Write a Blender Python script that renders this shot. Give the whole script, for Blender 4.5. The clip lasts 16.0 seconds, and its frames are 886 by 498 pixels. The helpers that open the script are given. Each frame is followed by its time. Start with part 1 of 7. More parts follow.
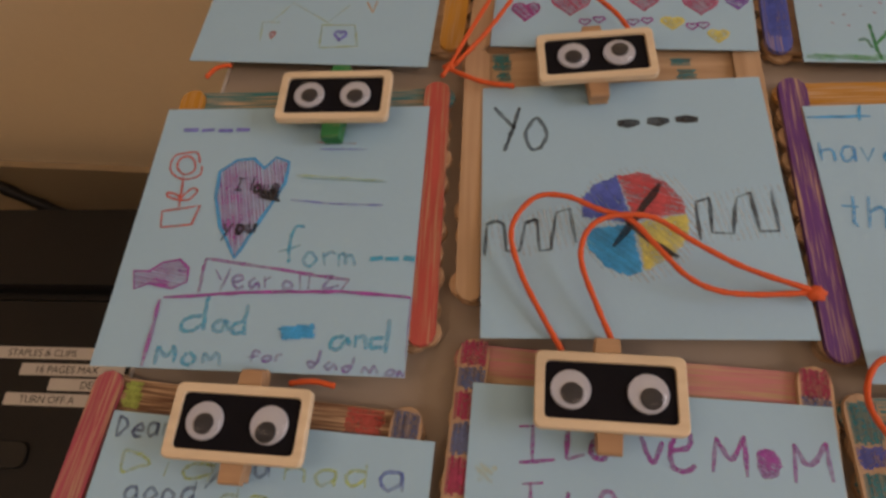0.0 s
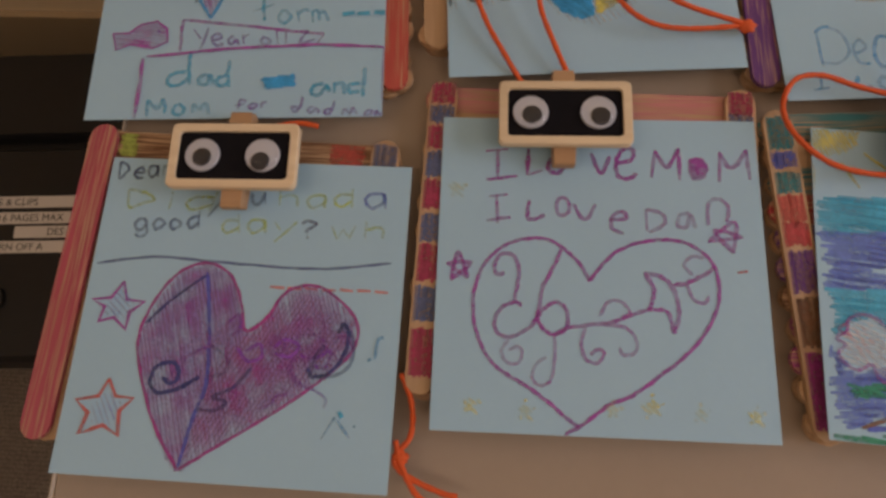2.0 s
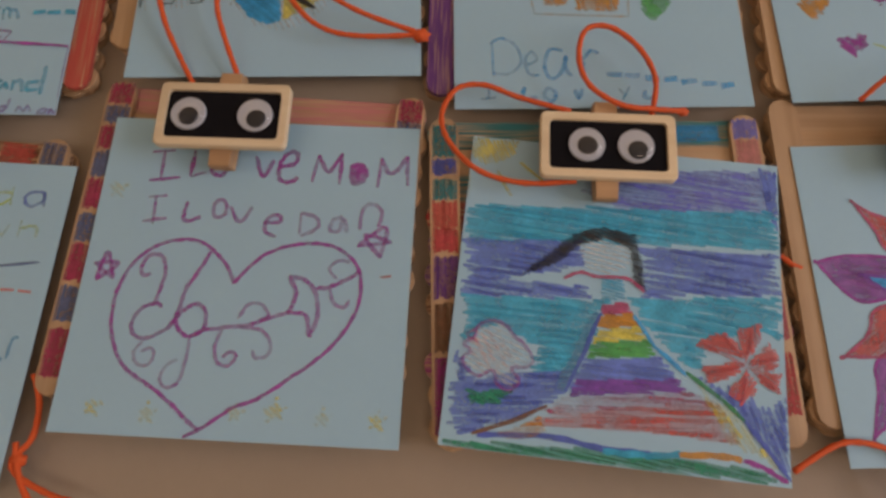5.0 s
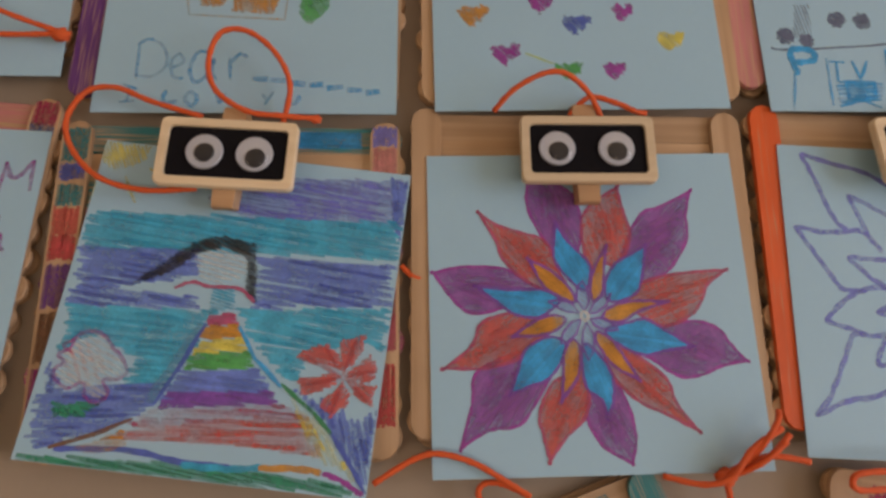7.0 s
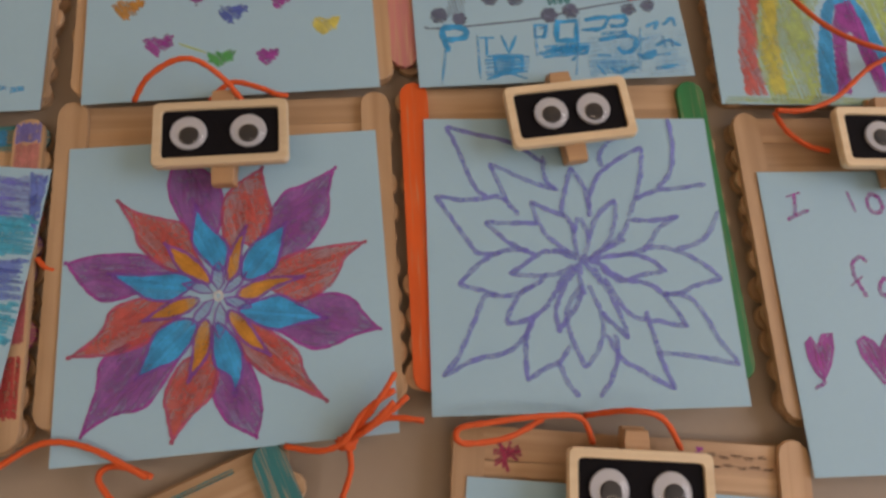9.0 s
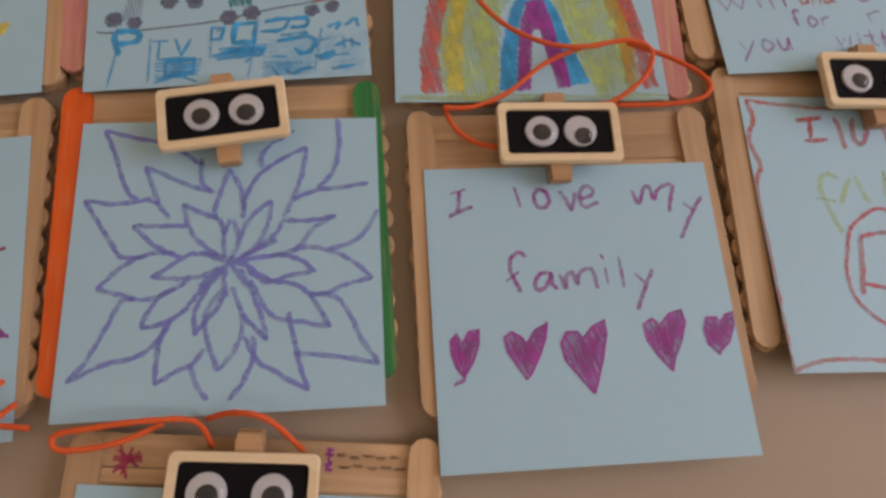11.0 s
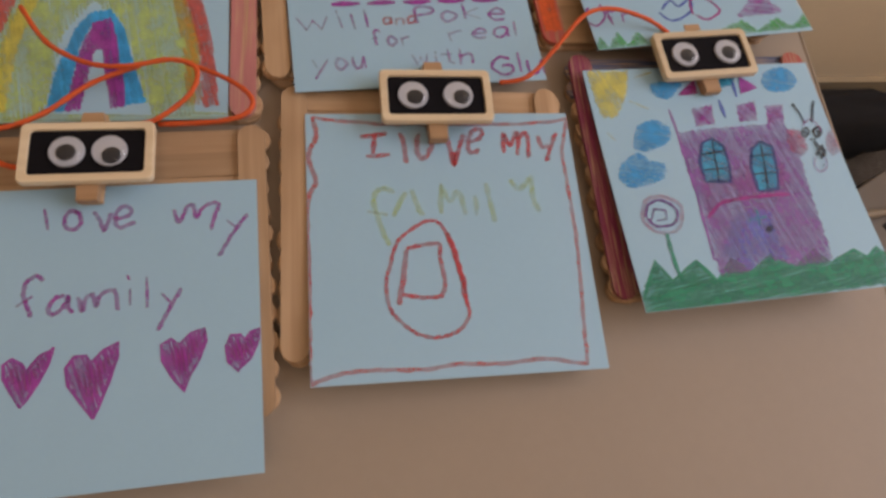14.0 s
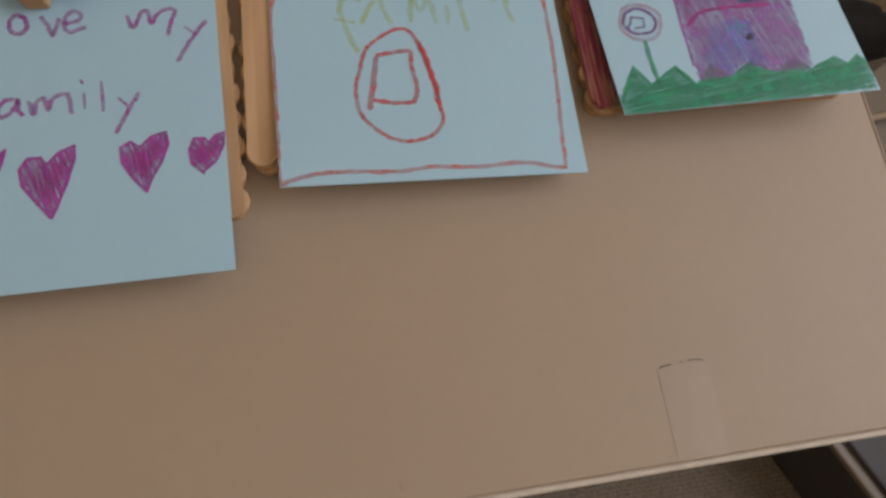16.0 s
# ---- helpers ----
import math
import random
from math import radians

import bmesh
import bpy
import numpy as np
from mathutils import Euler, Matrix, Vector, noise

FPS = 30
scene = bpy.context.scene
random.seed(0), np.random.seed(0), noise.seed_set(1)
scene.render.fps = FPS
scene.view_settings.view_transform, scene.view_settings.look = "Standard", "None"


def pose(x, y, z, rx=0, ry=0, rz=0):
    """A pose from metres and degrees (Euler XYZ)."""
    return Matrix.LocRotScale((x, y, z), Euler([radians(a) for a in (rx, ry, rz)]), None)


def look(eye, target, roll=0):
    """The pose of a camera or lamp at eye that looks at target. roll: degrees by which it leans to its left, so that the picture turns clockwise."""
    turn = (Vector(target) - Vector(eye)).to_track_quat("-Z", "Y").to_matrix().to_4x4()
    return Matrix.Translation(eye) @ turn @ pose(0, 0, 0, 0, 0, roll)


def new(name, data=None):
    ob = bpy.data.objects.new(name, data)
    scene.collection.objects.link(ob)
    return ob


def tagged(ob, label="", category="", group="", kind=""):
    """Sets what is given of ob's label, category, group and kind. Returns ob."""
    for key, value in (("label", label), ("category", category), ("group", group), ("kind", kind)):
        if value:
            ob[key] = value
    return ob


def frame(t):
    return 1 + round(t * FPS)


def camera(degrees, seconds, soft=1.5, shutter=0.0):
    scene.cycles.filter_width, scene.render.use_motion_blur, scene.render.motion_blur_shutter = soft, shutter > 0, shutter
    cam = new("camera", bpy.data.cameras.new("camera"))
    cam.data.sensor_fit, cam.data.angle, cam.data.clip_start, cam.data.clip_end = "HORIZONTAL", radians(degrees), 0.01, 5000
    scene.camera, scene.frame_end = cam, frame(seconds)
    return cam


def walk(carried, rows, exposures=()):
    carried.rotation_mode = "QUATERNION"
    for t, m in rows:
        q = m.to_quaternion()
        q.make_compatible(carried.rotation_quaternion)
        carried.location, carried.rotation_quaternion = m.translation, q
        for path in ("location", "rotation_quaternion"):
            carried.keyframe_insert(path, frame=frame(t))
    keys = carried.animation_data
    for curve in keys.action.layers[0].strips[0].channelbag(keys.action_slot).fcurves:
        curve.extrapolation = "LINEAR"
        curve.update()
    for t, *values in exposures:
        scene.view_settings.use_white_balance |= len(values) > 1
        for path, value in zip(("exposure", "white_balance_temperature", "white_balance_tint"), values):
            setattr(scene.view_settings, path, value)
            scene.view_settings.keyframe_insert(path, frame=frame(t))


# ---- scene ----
cam = camera(68.0, 16.0, soft=3.0)
# seconds, eye x, y, z, yaw, pitch, roll to the left
PATH = [
    (0.0, 0.15659, -0.02927, 0.96843, 18.213, -63.097, -13.131),
    (0.5, 0.14798, -0.0468, 0.9719, 18.414, -67.2, -13.993),
    (1.0, 0.14555, -0.06468, 0.97279, 19.34, -69.811, -15.815),
    (1.5, 0.14984, -0.07569, 0.97125, 19.144, -73.017, -15.88),
    (2.0, 0.15579, -0.08278, 0.9748, 14.351, -74.595, -11.447),
    (2.5, 0.16807, -0.08373, 0.97406, 12.685, -74.778, -9.647),
    (3.0, 0.18276, -0.08467, 0.97176, 10.305, -74.335, -6.87),
    (3.2, 0.18927, -0.08451, 0.97221, 8.861, -74.32, -5.26),
    (5.3, 0.284, -0.07803, 0.96884, 6.322, -73.307, -2.641),
    (5.5, 0.29575, -0.0766, 0.96941, 4.295, -73.338, -0.776),
    (6.0, 0.3233, -0.07617, 0.96923, 0.901, -73.696, 2.475),
    (6.5, 0.35024, -0.06979, 0.96919, -1.31, -74.499, 5.195),
    (7.0, 0.38349, -0.06462, 0.96927, -2.53, -74.499, 6.331),
    (7.5, 0.40847, -0.06734, 0.97143, -4.349, -73.904, 8.383),
    (8.0, 0.438, -0.07025, 0.97197, -7.773, -73.557, 10.676),
    (8.5, 0.46622, -0.07172, 0.97287, -9.677, -73.17, 10.505),
    (9.0, 0.49424, -0.0741, 0.97514, -12.677, -72.945, 12.284),
    (9.2, 0.50651, -0.07381, 0.97684, -16.143, -73.02, 15.102),
    (11.3, 0.63254, -0.08021, 0.98031, -14.173, -71.952, 12.26),
    (11.5, 0.64476, -0.07962, 0.97908, -15.567, -72.407, 13.592),
    (12.0, 0.67844, -0.07765, 0.98238, -17.895, -71.699, 16.062),
    (12.5, 0.71023, -0.08117, 0.97975, -18.732, -70.523, 16.04),
    (13.0, 0.7284, -0.0857, 0.98336, -19.47, -69.42, 16.64),
    (13.5, 0.74415, -0.0871, 0.98959, -23.491, -69.003, 19.878),
    (14.0, 0.76212, -0.09235, 0.99274, -26.57, -68.402, 22.088),
    (14.5, 0.77336, -0.0972, 0.99287, -28.278, -67.877, 23.865),
    (15.0, 0.77473, -0.1084, 0.99266, -29.61, -67.501, 24.663),
    (15.5, 0.76686, -0.1265, 0.98161, -32.56, -69.026, 26.818),
    (16.0, 0.76214, -0.14275, 0.96848, -35.356, -71.065, 28.507),
]
EXPOSURES = [(0.0, -0.20, 6950, 26), (3.0, -0.36, 6780, 24), (6.0, -0.28, 6700, 21), (9.0, -0.27, 6780, 20), (13.0, -0.42, 6880, 24), (14.5, -0.46, 6600, 20), (16.0, -0.37, 6500, 15)]
walk(cam, [(t, pose(x, y, z, 90 + pitch, 0, yaw) @ pose(0, 0, 0, 0, 0, roll)) for t, x, y, z, yaw, pitch, roll in PATH], EXPOSURES)

# ---- light: daylight from a window high on the far wall, a ceiling panel, and an added overhead fill ----
TABLE, TOP = 0.7478, 0.750
world = bpy.data.worlds.new("world")
world.use_nodes = True
scene.world = world
sky = world.node_tree.nodes.new("ShaderNodeTexSky")
sky.sky_type, sky.sun_disc = "NISHITA", False
sky.sun_elevation, sky.sun_rotation = radians(40), radians(20)
world.node_tree.links.new(sky.outputs[0], world.node_tree.nodes["Background"].inputs[0])
world.node_tree.nodes["Background"].inputs[1].default_value = 0.1


def area(name, at, target, sx, sy, watts, colour):
    data = bpy.data.lights.new(name, "AREA")
    data.shape, data.size, data.size_y, data.energy, data.color = "RECTANGLE", sx, sy, watts, colour
    ob = new(name, data)
    ob.matrix_world = look(at, target)
    return ob


area("window_light", (2.12, -0.1, 1.70), (0.5, 0.0, 0.75), 1.1, 1.0, 20.0, (0.90, 0.935, 1.0))
area("ceiling_panel_light", (1.0, -0.85, 2.45), (1.0, -0.85, 0.0), 1.2, 0.5, 6.4, (1.0, 0.85, 0.68))
# added fill with no known fitting, lifts the wall left of the table
area("ceiling_panel_light", (-0.9, -0.55, 2.45), (-0.9, -0.55, 0.0), 1.2, 0.5, 5.0, (1.0, 0.84, 0.66))


# ---- materials ----
def material(name, rough=0.6, metal=0.0):
    m = bpy.data.materials.new(name)
    m.use_nodes = True
    b = m.node_tree.nodes["Principled BSDF"]
    b.inputs["Roughness"].default_value, b.inputs["Metallic"].default_value = rough, metal
    return m, m.node_tree.nodes, m.node_tree.links, b


def node(nodes, kind, **values):
    n = nodes.new(kind)
    for key, value in values.items():
        n.inputs[key].default_value = value
    return n


def mixed(nodes, links, fac, a, b):
    n = nodes.new("ShaderNodeMix")
    n.data_type = "RGBA"
    for socket, value in ((n.inputs[0], fac), (n.inputs[6], a), (n.inputs[7], b)):
        if isinstance(value, bpy.types.NodeSocket):
            links.new(value, socket)
        elif isinstance(value, (int, float)):
            socket.default_value = value
        else:
            socket.default_value = (*value, 1)
    return n.outputs[2]


def ramp(nodes, links, source, lo, hi):
    n = nodes.new("ShaderNodeMapRange")
    n.inputs["From Min"].default_value, n.inputs["From Max"].default_value = lo, hi
    links.new(source, n.inputs["Value"])
    return n.outputs[0]


def noise_of(nodes, links, scale, stretch=(1, 1, 1), detail=3.0, shift=None):
    co = nodes.new("ShaderNodeTexCoord")
    mp = nodes.new("ShaderNodeMapping")
    mp.inputs["Scale"].default_value = stretch
    links.new(co.outputs["Object"], mp.inputs[0])
    if shift is not None:
        links.new(shift, mp.inputs["Location"])
    n = node(nodes, "ShaderNodeTexNoise", Scale=scale, Detail=detail)
    links.new(mp.outputs[0], n.inputs["Vector"])
    return n.outputs[0]


def bump(nodes, links, bsdf, height, strength, distance=0.0003):
    n = node(nodes, "ShaderNodeBump", Strength=strength, Distance=distance)
    links.new(height, n.inputs["Height"])
    links.new(n.outputs[0], bsdf.inputs["Normal"])


def random_shift(nodes, links):
    info = nodes.new("ShaderNodeObjectInfo")
    comb = nodes.new("ShaderNodeCombineXYZ")
    mul = nodes.new("ShaderNodeMath")
    mul.operation = "MULTIPLY"
    mul.inputs[1].default_value = 13.0
    links.new(info.outputs["Random"], mul.inputs[0])
    for i in range(3):
        links.new(mul.outputs[0], comb.inputs[i])
    return comb.outputs[0], info.outputs["Random"]


def wood(name, light, dark, crayon=None, cover=0.0, rough=0.54):
    """Birch with grain along local x; crayon: a colour rubbed on in streaks, cover: how much of it."""
    m, ns, ls, b = material(name, rough)
    shift, rnd = random_shift(ns, ls)
    grain = noise_of(ns, ls, 90.0, (0.12, 3.0, 1.0), 5.0, shift)
    blotch = noise_of(ns, ls, 40.0, (0.5, 1.0, 1.0), 2.0, shift)
    col = mixed(ns, ls, ramp(ns, ls, grain, 0.35, 0.7), light, dark)
    col = mixed(ns, ls, ramp(ns, ls, blotch, 0.45, 0.95), col, tuple(0.78 * c for c in dark))
    bright = node(ns, "ShaderNodeHueSaturation")
    vary = ns.new("ShaderNodeMapRange")
    vary.inputs["To Min"].default_value, vary.inputs["To Max"].default_value = 0.82, 1.08
    ls.new(rnd, vary.inputs["Value"])
    ls.new(vary.outputs[0], bright.inputs["Value"])
    ls.new(col, bright.inputs["Color"])
    col = bright.outputs[0]
    if crayon:
        streak = noise_of(ns, ls, 700.0, (0.06, 1.6, 1.0), 3.0, shift)
        broad = noise_of(ns, ls, 110.0, (0.25, 1.6, 1.0), 3.0, shift)
        hard = mixed(ns, ls, ramp(ns, ls, broad, 0.35, 0.7), crayon, tuple(0.78 * c for c in crayon))
        col = mixed(ns, ls, ramp(ns, ls, streak, 0.66 - 0.52 * cover, 0.84 - 0.44 * cover), col, hard)
    ls.new(col, b.inputs["Base Color"])
    bump(ns, ls, b, grain, 0.35, 0.0002)
    return m


BIRCH_LIGHT, BIRCH_DARK = (0.60, 0.40, 0.235), (0.46, 0.285, 0.15)
BIRCH = wood("birch", BIRCH_LIGHT, BIRCH_DARK)
PEG = wood("beech", (0.55, 0.34, 0.18), (0.45, 0.26, 0.13))
PALE = wood("pale_limewood", (0.80, 0.65, 0.44), (0.71, 0.55, 0.35), rough=0.5)


CRAYONS = {
    "red": (0.46, 0.045, 0.05), "pink": (0.42, 0.07, 0.10), "magenta": (0.30, 0.02, 0.20), "violet": (0.19, 0.06, 0.36),
    "purple": (0.13, 0.035, 0.20), "lilac": (0.16, 0.17, 0.56), "blue": (0.06, 0.10, 0.43), "azure": (0.015, 0.31, 0.64),
    "cyan": (0.015, 0.34, 0.54), "teal": (0.02, 0.20, 0.22), "green": (0.012, 0.20, 0.055), "leaf": (0.06, 0.34, 0.08),
    "lime": (0.40, 0.52, 0.10), "yellow": (0.62, 0.55, 0.08), "gold": (0.52, 0.235, 0.018), "orange": (0.75, 0.11, 0.01),
    "black": (0.012, 0.012, 0.014), "navy": (0.02, 0.04, 0.16), "slate": (0.10, 0.12, 0.20), "brown": (0.16, 0.07, 0.03),
    "crimson": (0.36, 0.025, 0.09), "denim": (0.09, 0.13, 0.26), "rose": (0.38, 0.06, 0.15), "white": (0.62, 0.62, 0.60), "coral": (0.50, 0.08, 0.06), "sky": (0.10, 0.28, 0.46), "orchid": (0.25, 0.085, 0.33), "blush": (0.58, 0.22, 0.21), "madder": (0.27, 0.03, 0.09), "pine": (0.012, 0.24, 0.13), "ocean": (0.04, 0.40, 0.60), "iris": (0.125, 0.20, 0.58), "grape": (0.30, 0.03, 0.29),
}
WAX, STICKS = {}, {}


def wax(colour, cover=0.72):
    """Crayon on paper: wax with the paper's tooth showing through."""
    key = (colour, cover)
    if key in WAX:
        return WAX[key]
    m, ns, ls, b = material("crayon_" + colour, 0.55)
    tooth = noise_of(ns, ls, 1150.0, (1, 1, 1), 3.0)
    patch = noise_of(ns, ls, 140.0, (1, 1, 1), 2.0)
    base = CRAYONS[colour]
    ls.new(mixed(ns, ls, ramp(ns, ls, patch, 0.3, 0.75), base, tuple(min(1, 1.35 * c + 0.015) for c in base)), b.inputs["Base Color"])
    stroke = ns.new("ShaderNodeNewGeometry").outputs["Random Per Island"]
    total = None
    for source, factor in ((tooth, 0.75), (patch, 0.7), (stroke, 0.36 * cover)):
        mul = ns.new("ShaderNodeMath")
        mul.operation = "MULTIPLY_ADD"
        mul.inputs[1].default_value = factor
        ls.new(source, mul.inputs[0])
        if total is None:
            mul.inputs[2].default_value = 0.78 * cover - 0.72
        else:
            ls.new(total, mul.inputs[2])
        total = mul.outputs[0]
    ls.new(ramp(ns, ls, total, 0.02, 1.08), b.inputs["Alpha"])
    WAX[key] = m
    return m


def stick_wood(colour, cover=0.75):
    key = (colour, cover)
    if key not in STICKS:
        STICKS[key] = BIRCH if not colour else wood("birch_crayoned_" + colour, BIRCH_LIGHT, BIRCH_DARK, CRAYONS[colour], cover)
    return STICKS[key]


def plain(name, colour, rough=0.5, metal=0.0, vary=0.12, scale=60.0, relief=0.0):
    m, ns, ls, b = material(name, rough, metal)
    n = noise_of(ns, ls, scale, detail=4.0)
    fine = noise_of(ns, ls, scale * 14, detail=2.0)
    col = mixed(ns, ls, n, tuple(c * (1 - vary) for c in colour), tuple(min(1, c * (1 + vary)) for c in colour))
    col = mixed(ns, ls, ramp(ns, ls, fine, 0.2, 1.6), col, tuple(c * (1 - 1.5 * vary) for c in colour))
    ls.new(col, b.inputs["Base Color"])
    if relief:
        bump(ns, ls, b, fine, relief)
    return m


PAPER = plain("pale_blue_paper", (0.345, 0.560, 0.700), 0.56, vary=0.03, scale=30, relief=0.12)
PAPER.node_tree.nodes["Principled BSDF"].inputs["Specular IOR Level"].default_value = 0.5
SLATE_BLACK = plain("chalkboard_black", (0.008, 0.007, 0.009), 0.9, vary=0.3, scale=200)
SLATE_BLACK.node_tree.nodes["Principled BSDF"].inputs["Specular IOR Level"].default_value = 0.15
EYE_WHITE = plain("eye_white", (0.56, 0.56, 0.58), 0.5, vary=0.02)
PUPIL = plain("pupil_black", (0.035, 0.034, 0.036), 0.3, vary=0.2)
def clear_plastic():
    """A thin clear shell: it lets all through but for the gloss of its surface."""
    m, ns, ls, b = material("clear_plastic", 0.08)
    ns.remove(b)
    clear, gloss, mix = ns.new("ShaderNodeBsdfTransparent"), node(ns, "ShaderNodeBsdfGlossy", Roughness=0.07), ns.new("ShaderNodeMixShader")
    fresnel = node(ns, "ShaderNodeFresnel", IOR=1.45)
    ls.new(fresnel.outputs[0], mix.inputs[0])
    ls.new(clear.outputs[0], mix.inputs[1])
    ls.new(gloss.outputs[0], mix.inputs[2])
    ls.new(mix.outputs[0], ns["Material Output"].inputs["Surface"])
    return m


CLEAR = clear_plastic()
CORD = plain("orange_cord", (0.80, 0.115, 0.018), 0.65, vary=0.15, scale=900, relief=0.5)
LAMINATE = plain("beige_laminate", (0.36, 0.285, 0.21), 0.6, vary=0.05, scale=18, relief=0.05)
EDGE_BAND = plain("worn_white_edge_band", (0.62, 0.56, 0.48), 0.6, vary=0.25, scale=120, relief=0.2)
WALL_PAINT = plain("beige_wall_paint", (0.92, 0.76, 0.52), 0.8, vary=0.04, scale=8, relief=0.15)
CEILING_PAINT = plain("ceiling_paint", (0.75, 0.73, 0.68), 0.9, vary=0.03, scale=8)
SKIRTING = plain("skirting_paint", (0.46, 0.35, 0.21), 0.6, vary=0.06, scale=20)
BLACK_PLASTIC = plain("black_plastic", (0.011, 0.0115, 0.013), 0.5, vary=0.2, scale=90, relief=0.15)
BLACK_PLASTIC.node_tree.nodes["Principled BSDF"].inputs["Specular IOR Level"].default_value = 0.3
GLOSS_BLACK = plain("dark_slot", (0.004, 0.004, 0.004), 0.5, vary=0.2)
STICKER = plain("white_sticker", (0.66, 0.64, 0.62), 0.6, vary=0.03)
INK = plain("black_ink", (0.03, 0.03, 0.03), 0.6, vary=0.1)
GREY_METAL = plain("grey_painted_metal", (0.20, 0.17, 0.14), 0.45, vary=0.06, scale=25)
DARK_METAL = plain("dark_grey_metal", (0.045, 0.043, 0.047), 0.5, vary=0.1, scale=25)
# near-black colour for the mass that plays the shaded floor by the wall
FLOOR_SHADE = plain("floor_shade", (0.008, 0.007, 0.007), 0.9, vary=0.3, scale=50)
TABLE_LEG = plain("black_steel", (0.02, 0.02, 0.02), 0.4, metal=0.3, vary=0.1)


def carpet_material():
    m, ns, ls, b = material("woven_carpet", 0.95)
    co = ns.new("ShaderNodeTexCoord")
    v = node(ns, "ShaderNodeTexVoronoi", Scale=260.0, Randomness=0.35)
    mp = ns.new("ShaderNodeMapping")
    mp.inputs["Scale"].default_value = (1, 0.62, 1)
    ls.new(co.outputs["Object"], mp.inputs[0])
    ls.new(mp.outputs[0], v.inputs["Vector"])
    wide = noise_of(ns, ls, 25.0)
    col = mixed(ns, ls, ramp(ns, ls, v.outputs["Distance"], 0.1, 0.75), (0.26, 0.215, 0.165), (0.06, 0.048, 0.038))
    col = mixed(ns, ls, ramp(ns, ls, wide, 0.3, 0.9), col, (0.13, 0.105, 0.08))
    ls.new(col, b.inputs["Base Color"])
    bump(ns, ls, b, v.outputs["Distance"], 0.8, 0.002)
    return m


CARPET = carpet_material()


# ---- mesh helpers ----
def part(name, bm, mat, parent=None, label=""):
    mesh = bpy.data.meshes.new(name)
    bm.to_mesh(mesh)
    bm.free()
    mesh.materials.append(mat)
    ob = new(name, mesh)
    ob.parent = parent
    if label:
        tagged(ob, label)
    return ob


def box_bm(sx, sy, sz, bevel=0.0, segments=2, at=(0, 0, 0)):
    bm = bmesh.new()
    bmesh.ops.create_cube(bm, size=1)
    bmesh.ops.scale(bm, vec=(sx, sy, sz), verts=bm.verts)
    if bevel:
        bmesh.ops.bevel(bm, geom=bm.edges[:], offset=bevel, segments=segments, profile=0.5, affect="EDGES")
    bmesh.ops.translate(bm, vec=at, verts=bm.verts)
    return bm


def slab_bm(outline, z0, z1, edge=0.0):
    """An upright slab over an outline (anticlockwise), its upper edge eased by edge."""
    bm = bmesh.new()
    rings = [(z0, 0.0), (z1 - edge, 0.0), (z1, edge)] if edge else [(z0, 0.0), (z1, 0.0)]
    cx, cy = sum(p[0] for p in outline) / len(outline), sum(p[1] for p in outline) / len(outline)
    loops = []
    for z, inset in rings:
        loop = []
        for x, y in outline:
            d = math.hypot(x - cx, y - cy) or 1
            loop.append(bm.verts.new((x - (x - cx) / d * inset, y - (y - cy) / d * inset, z)))
        loops.append(loop)
    n = len(outline)
    for a, b in zip(loops, loops[1:]):
        for i in range(n):
            bm.faces.new((a[i], a[(i + 1) % n], b[(i + 1) % n], b[i]))
    bm.faces.new(loops[-1])
    bm.faces.new(loops[0][::-1])
    return bm


def rounded_rect(w, h, r, steps=4):
    out = []
    for cx, cy, a in ((w / 2 - r, h / 2 - r, 0), (-w / 2 + r, h / 2 - r, 90), (-w / 2 + r, -h / 2 + r, 180), (w / 2 - r, -h / 2 + r, 270)):
        for k in range(steps + 1):
            g = radians(a + 90 * k / steps)
            out.append((cx + r * math.cos(g), cy + r * math.sin(g)))
    return out


def empty(name, m, label, category, group=""):
    ob = new(name)
    ob.empty_display_size = 0.01
    ob.matrix_world = m
    return tagged(ob, label, category, group)


def smooth(pts, per=8, closed=False):
    """A gliding line through the points."""
    n = len(pts)
    if n < 3:
        return [tuple(p) for p in pts]
    out = []
    for i in range(n if closed else n - 1):
        p = [pts[(i + k) % n] if closed else pts[min(max(i + k, 0), n - 1)] for k in (-1, 0, 1, 2)]
        for s in range(per):
            t = s / per
            out.append(tuple(0.5 * (2 * b + (c - a) * t + (2 * a - 5 * b + 4 * c - d) * t * t + (3 * b - a - 3 * c + d) * t ** 3) for a, b, c, d in zip(*p)))
    out.append(tuple(pts[0] if closed else pts[-1]))
    return out


# ---- the room ----
def room_box(name, x0, x1, y0, y1, z0, z1, mat, label, category):
    ob = part(name, box_bm(x1 - x0, y1 - y0, z1 - z0, at=((x0 + x1) / 2, (y0 + y1) / 2, (z0 + z1) / 2)), mat)
    return tagged(ob, label, category, kind="structure")


X0, X1, Y0, Y1, H = -1.6, 2.2, -2.6, 0.475, 2.5
room_box("floor", X0 - 0.12, X1 + 0.12, Y0 - 0.12, Y1 + 0.12, -0.08, 0.0, CARPET, "brown woven loop carpet on the floor", "floor")
room_box("ceiling", X0 - 0.12, X1 + 0.12, Y0 - 0.12, Y1 + 0.12, H, H + 0.1, CEILING_PAINT, "plain off-white ceiling", "ceiling")
room_box("wall_north", X0 - 0.12, X1 + 0.12, Y1, Y1 + 0.12, 0.0, H, WALL_PAINT, "beige painted wall behind the table", "wall")
room_box("wall_south", X0 - 0.12, X1 + 0.12, Y0 - 0.12, Y0, 0.0, H, WALL_PAINT, "beige painted wall", "wall")
room_box("wall_west", X0 - 0.12, X0, Y0, Y1, 0.0, H, WALL_PAINT, "beige painted wall", "wall")
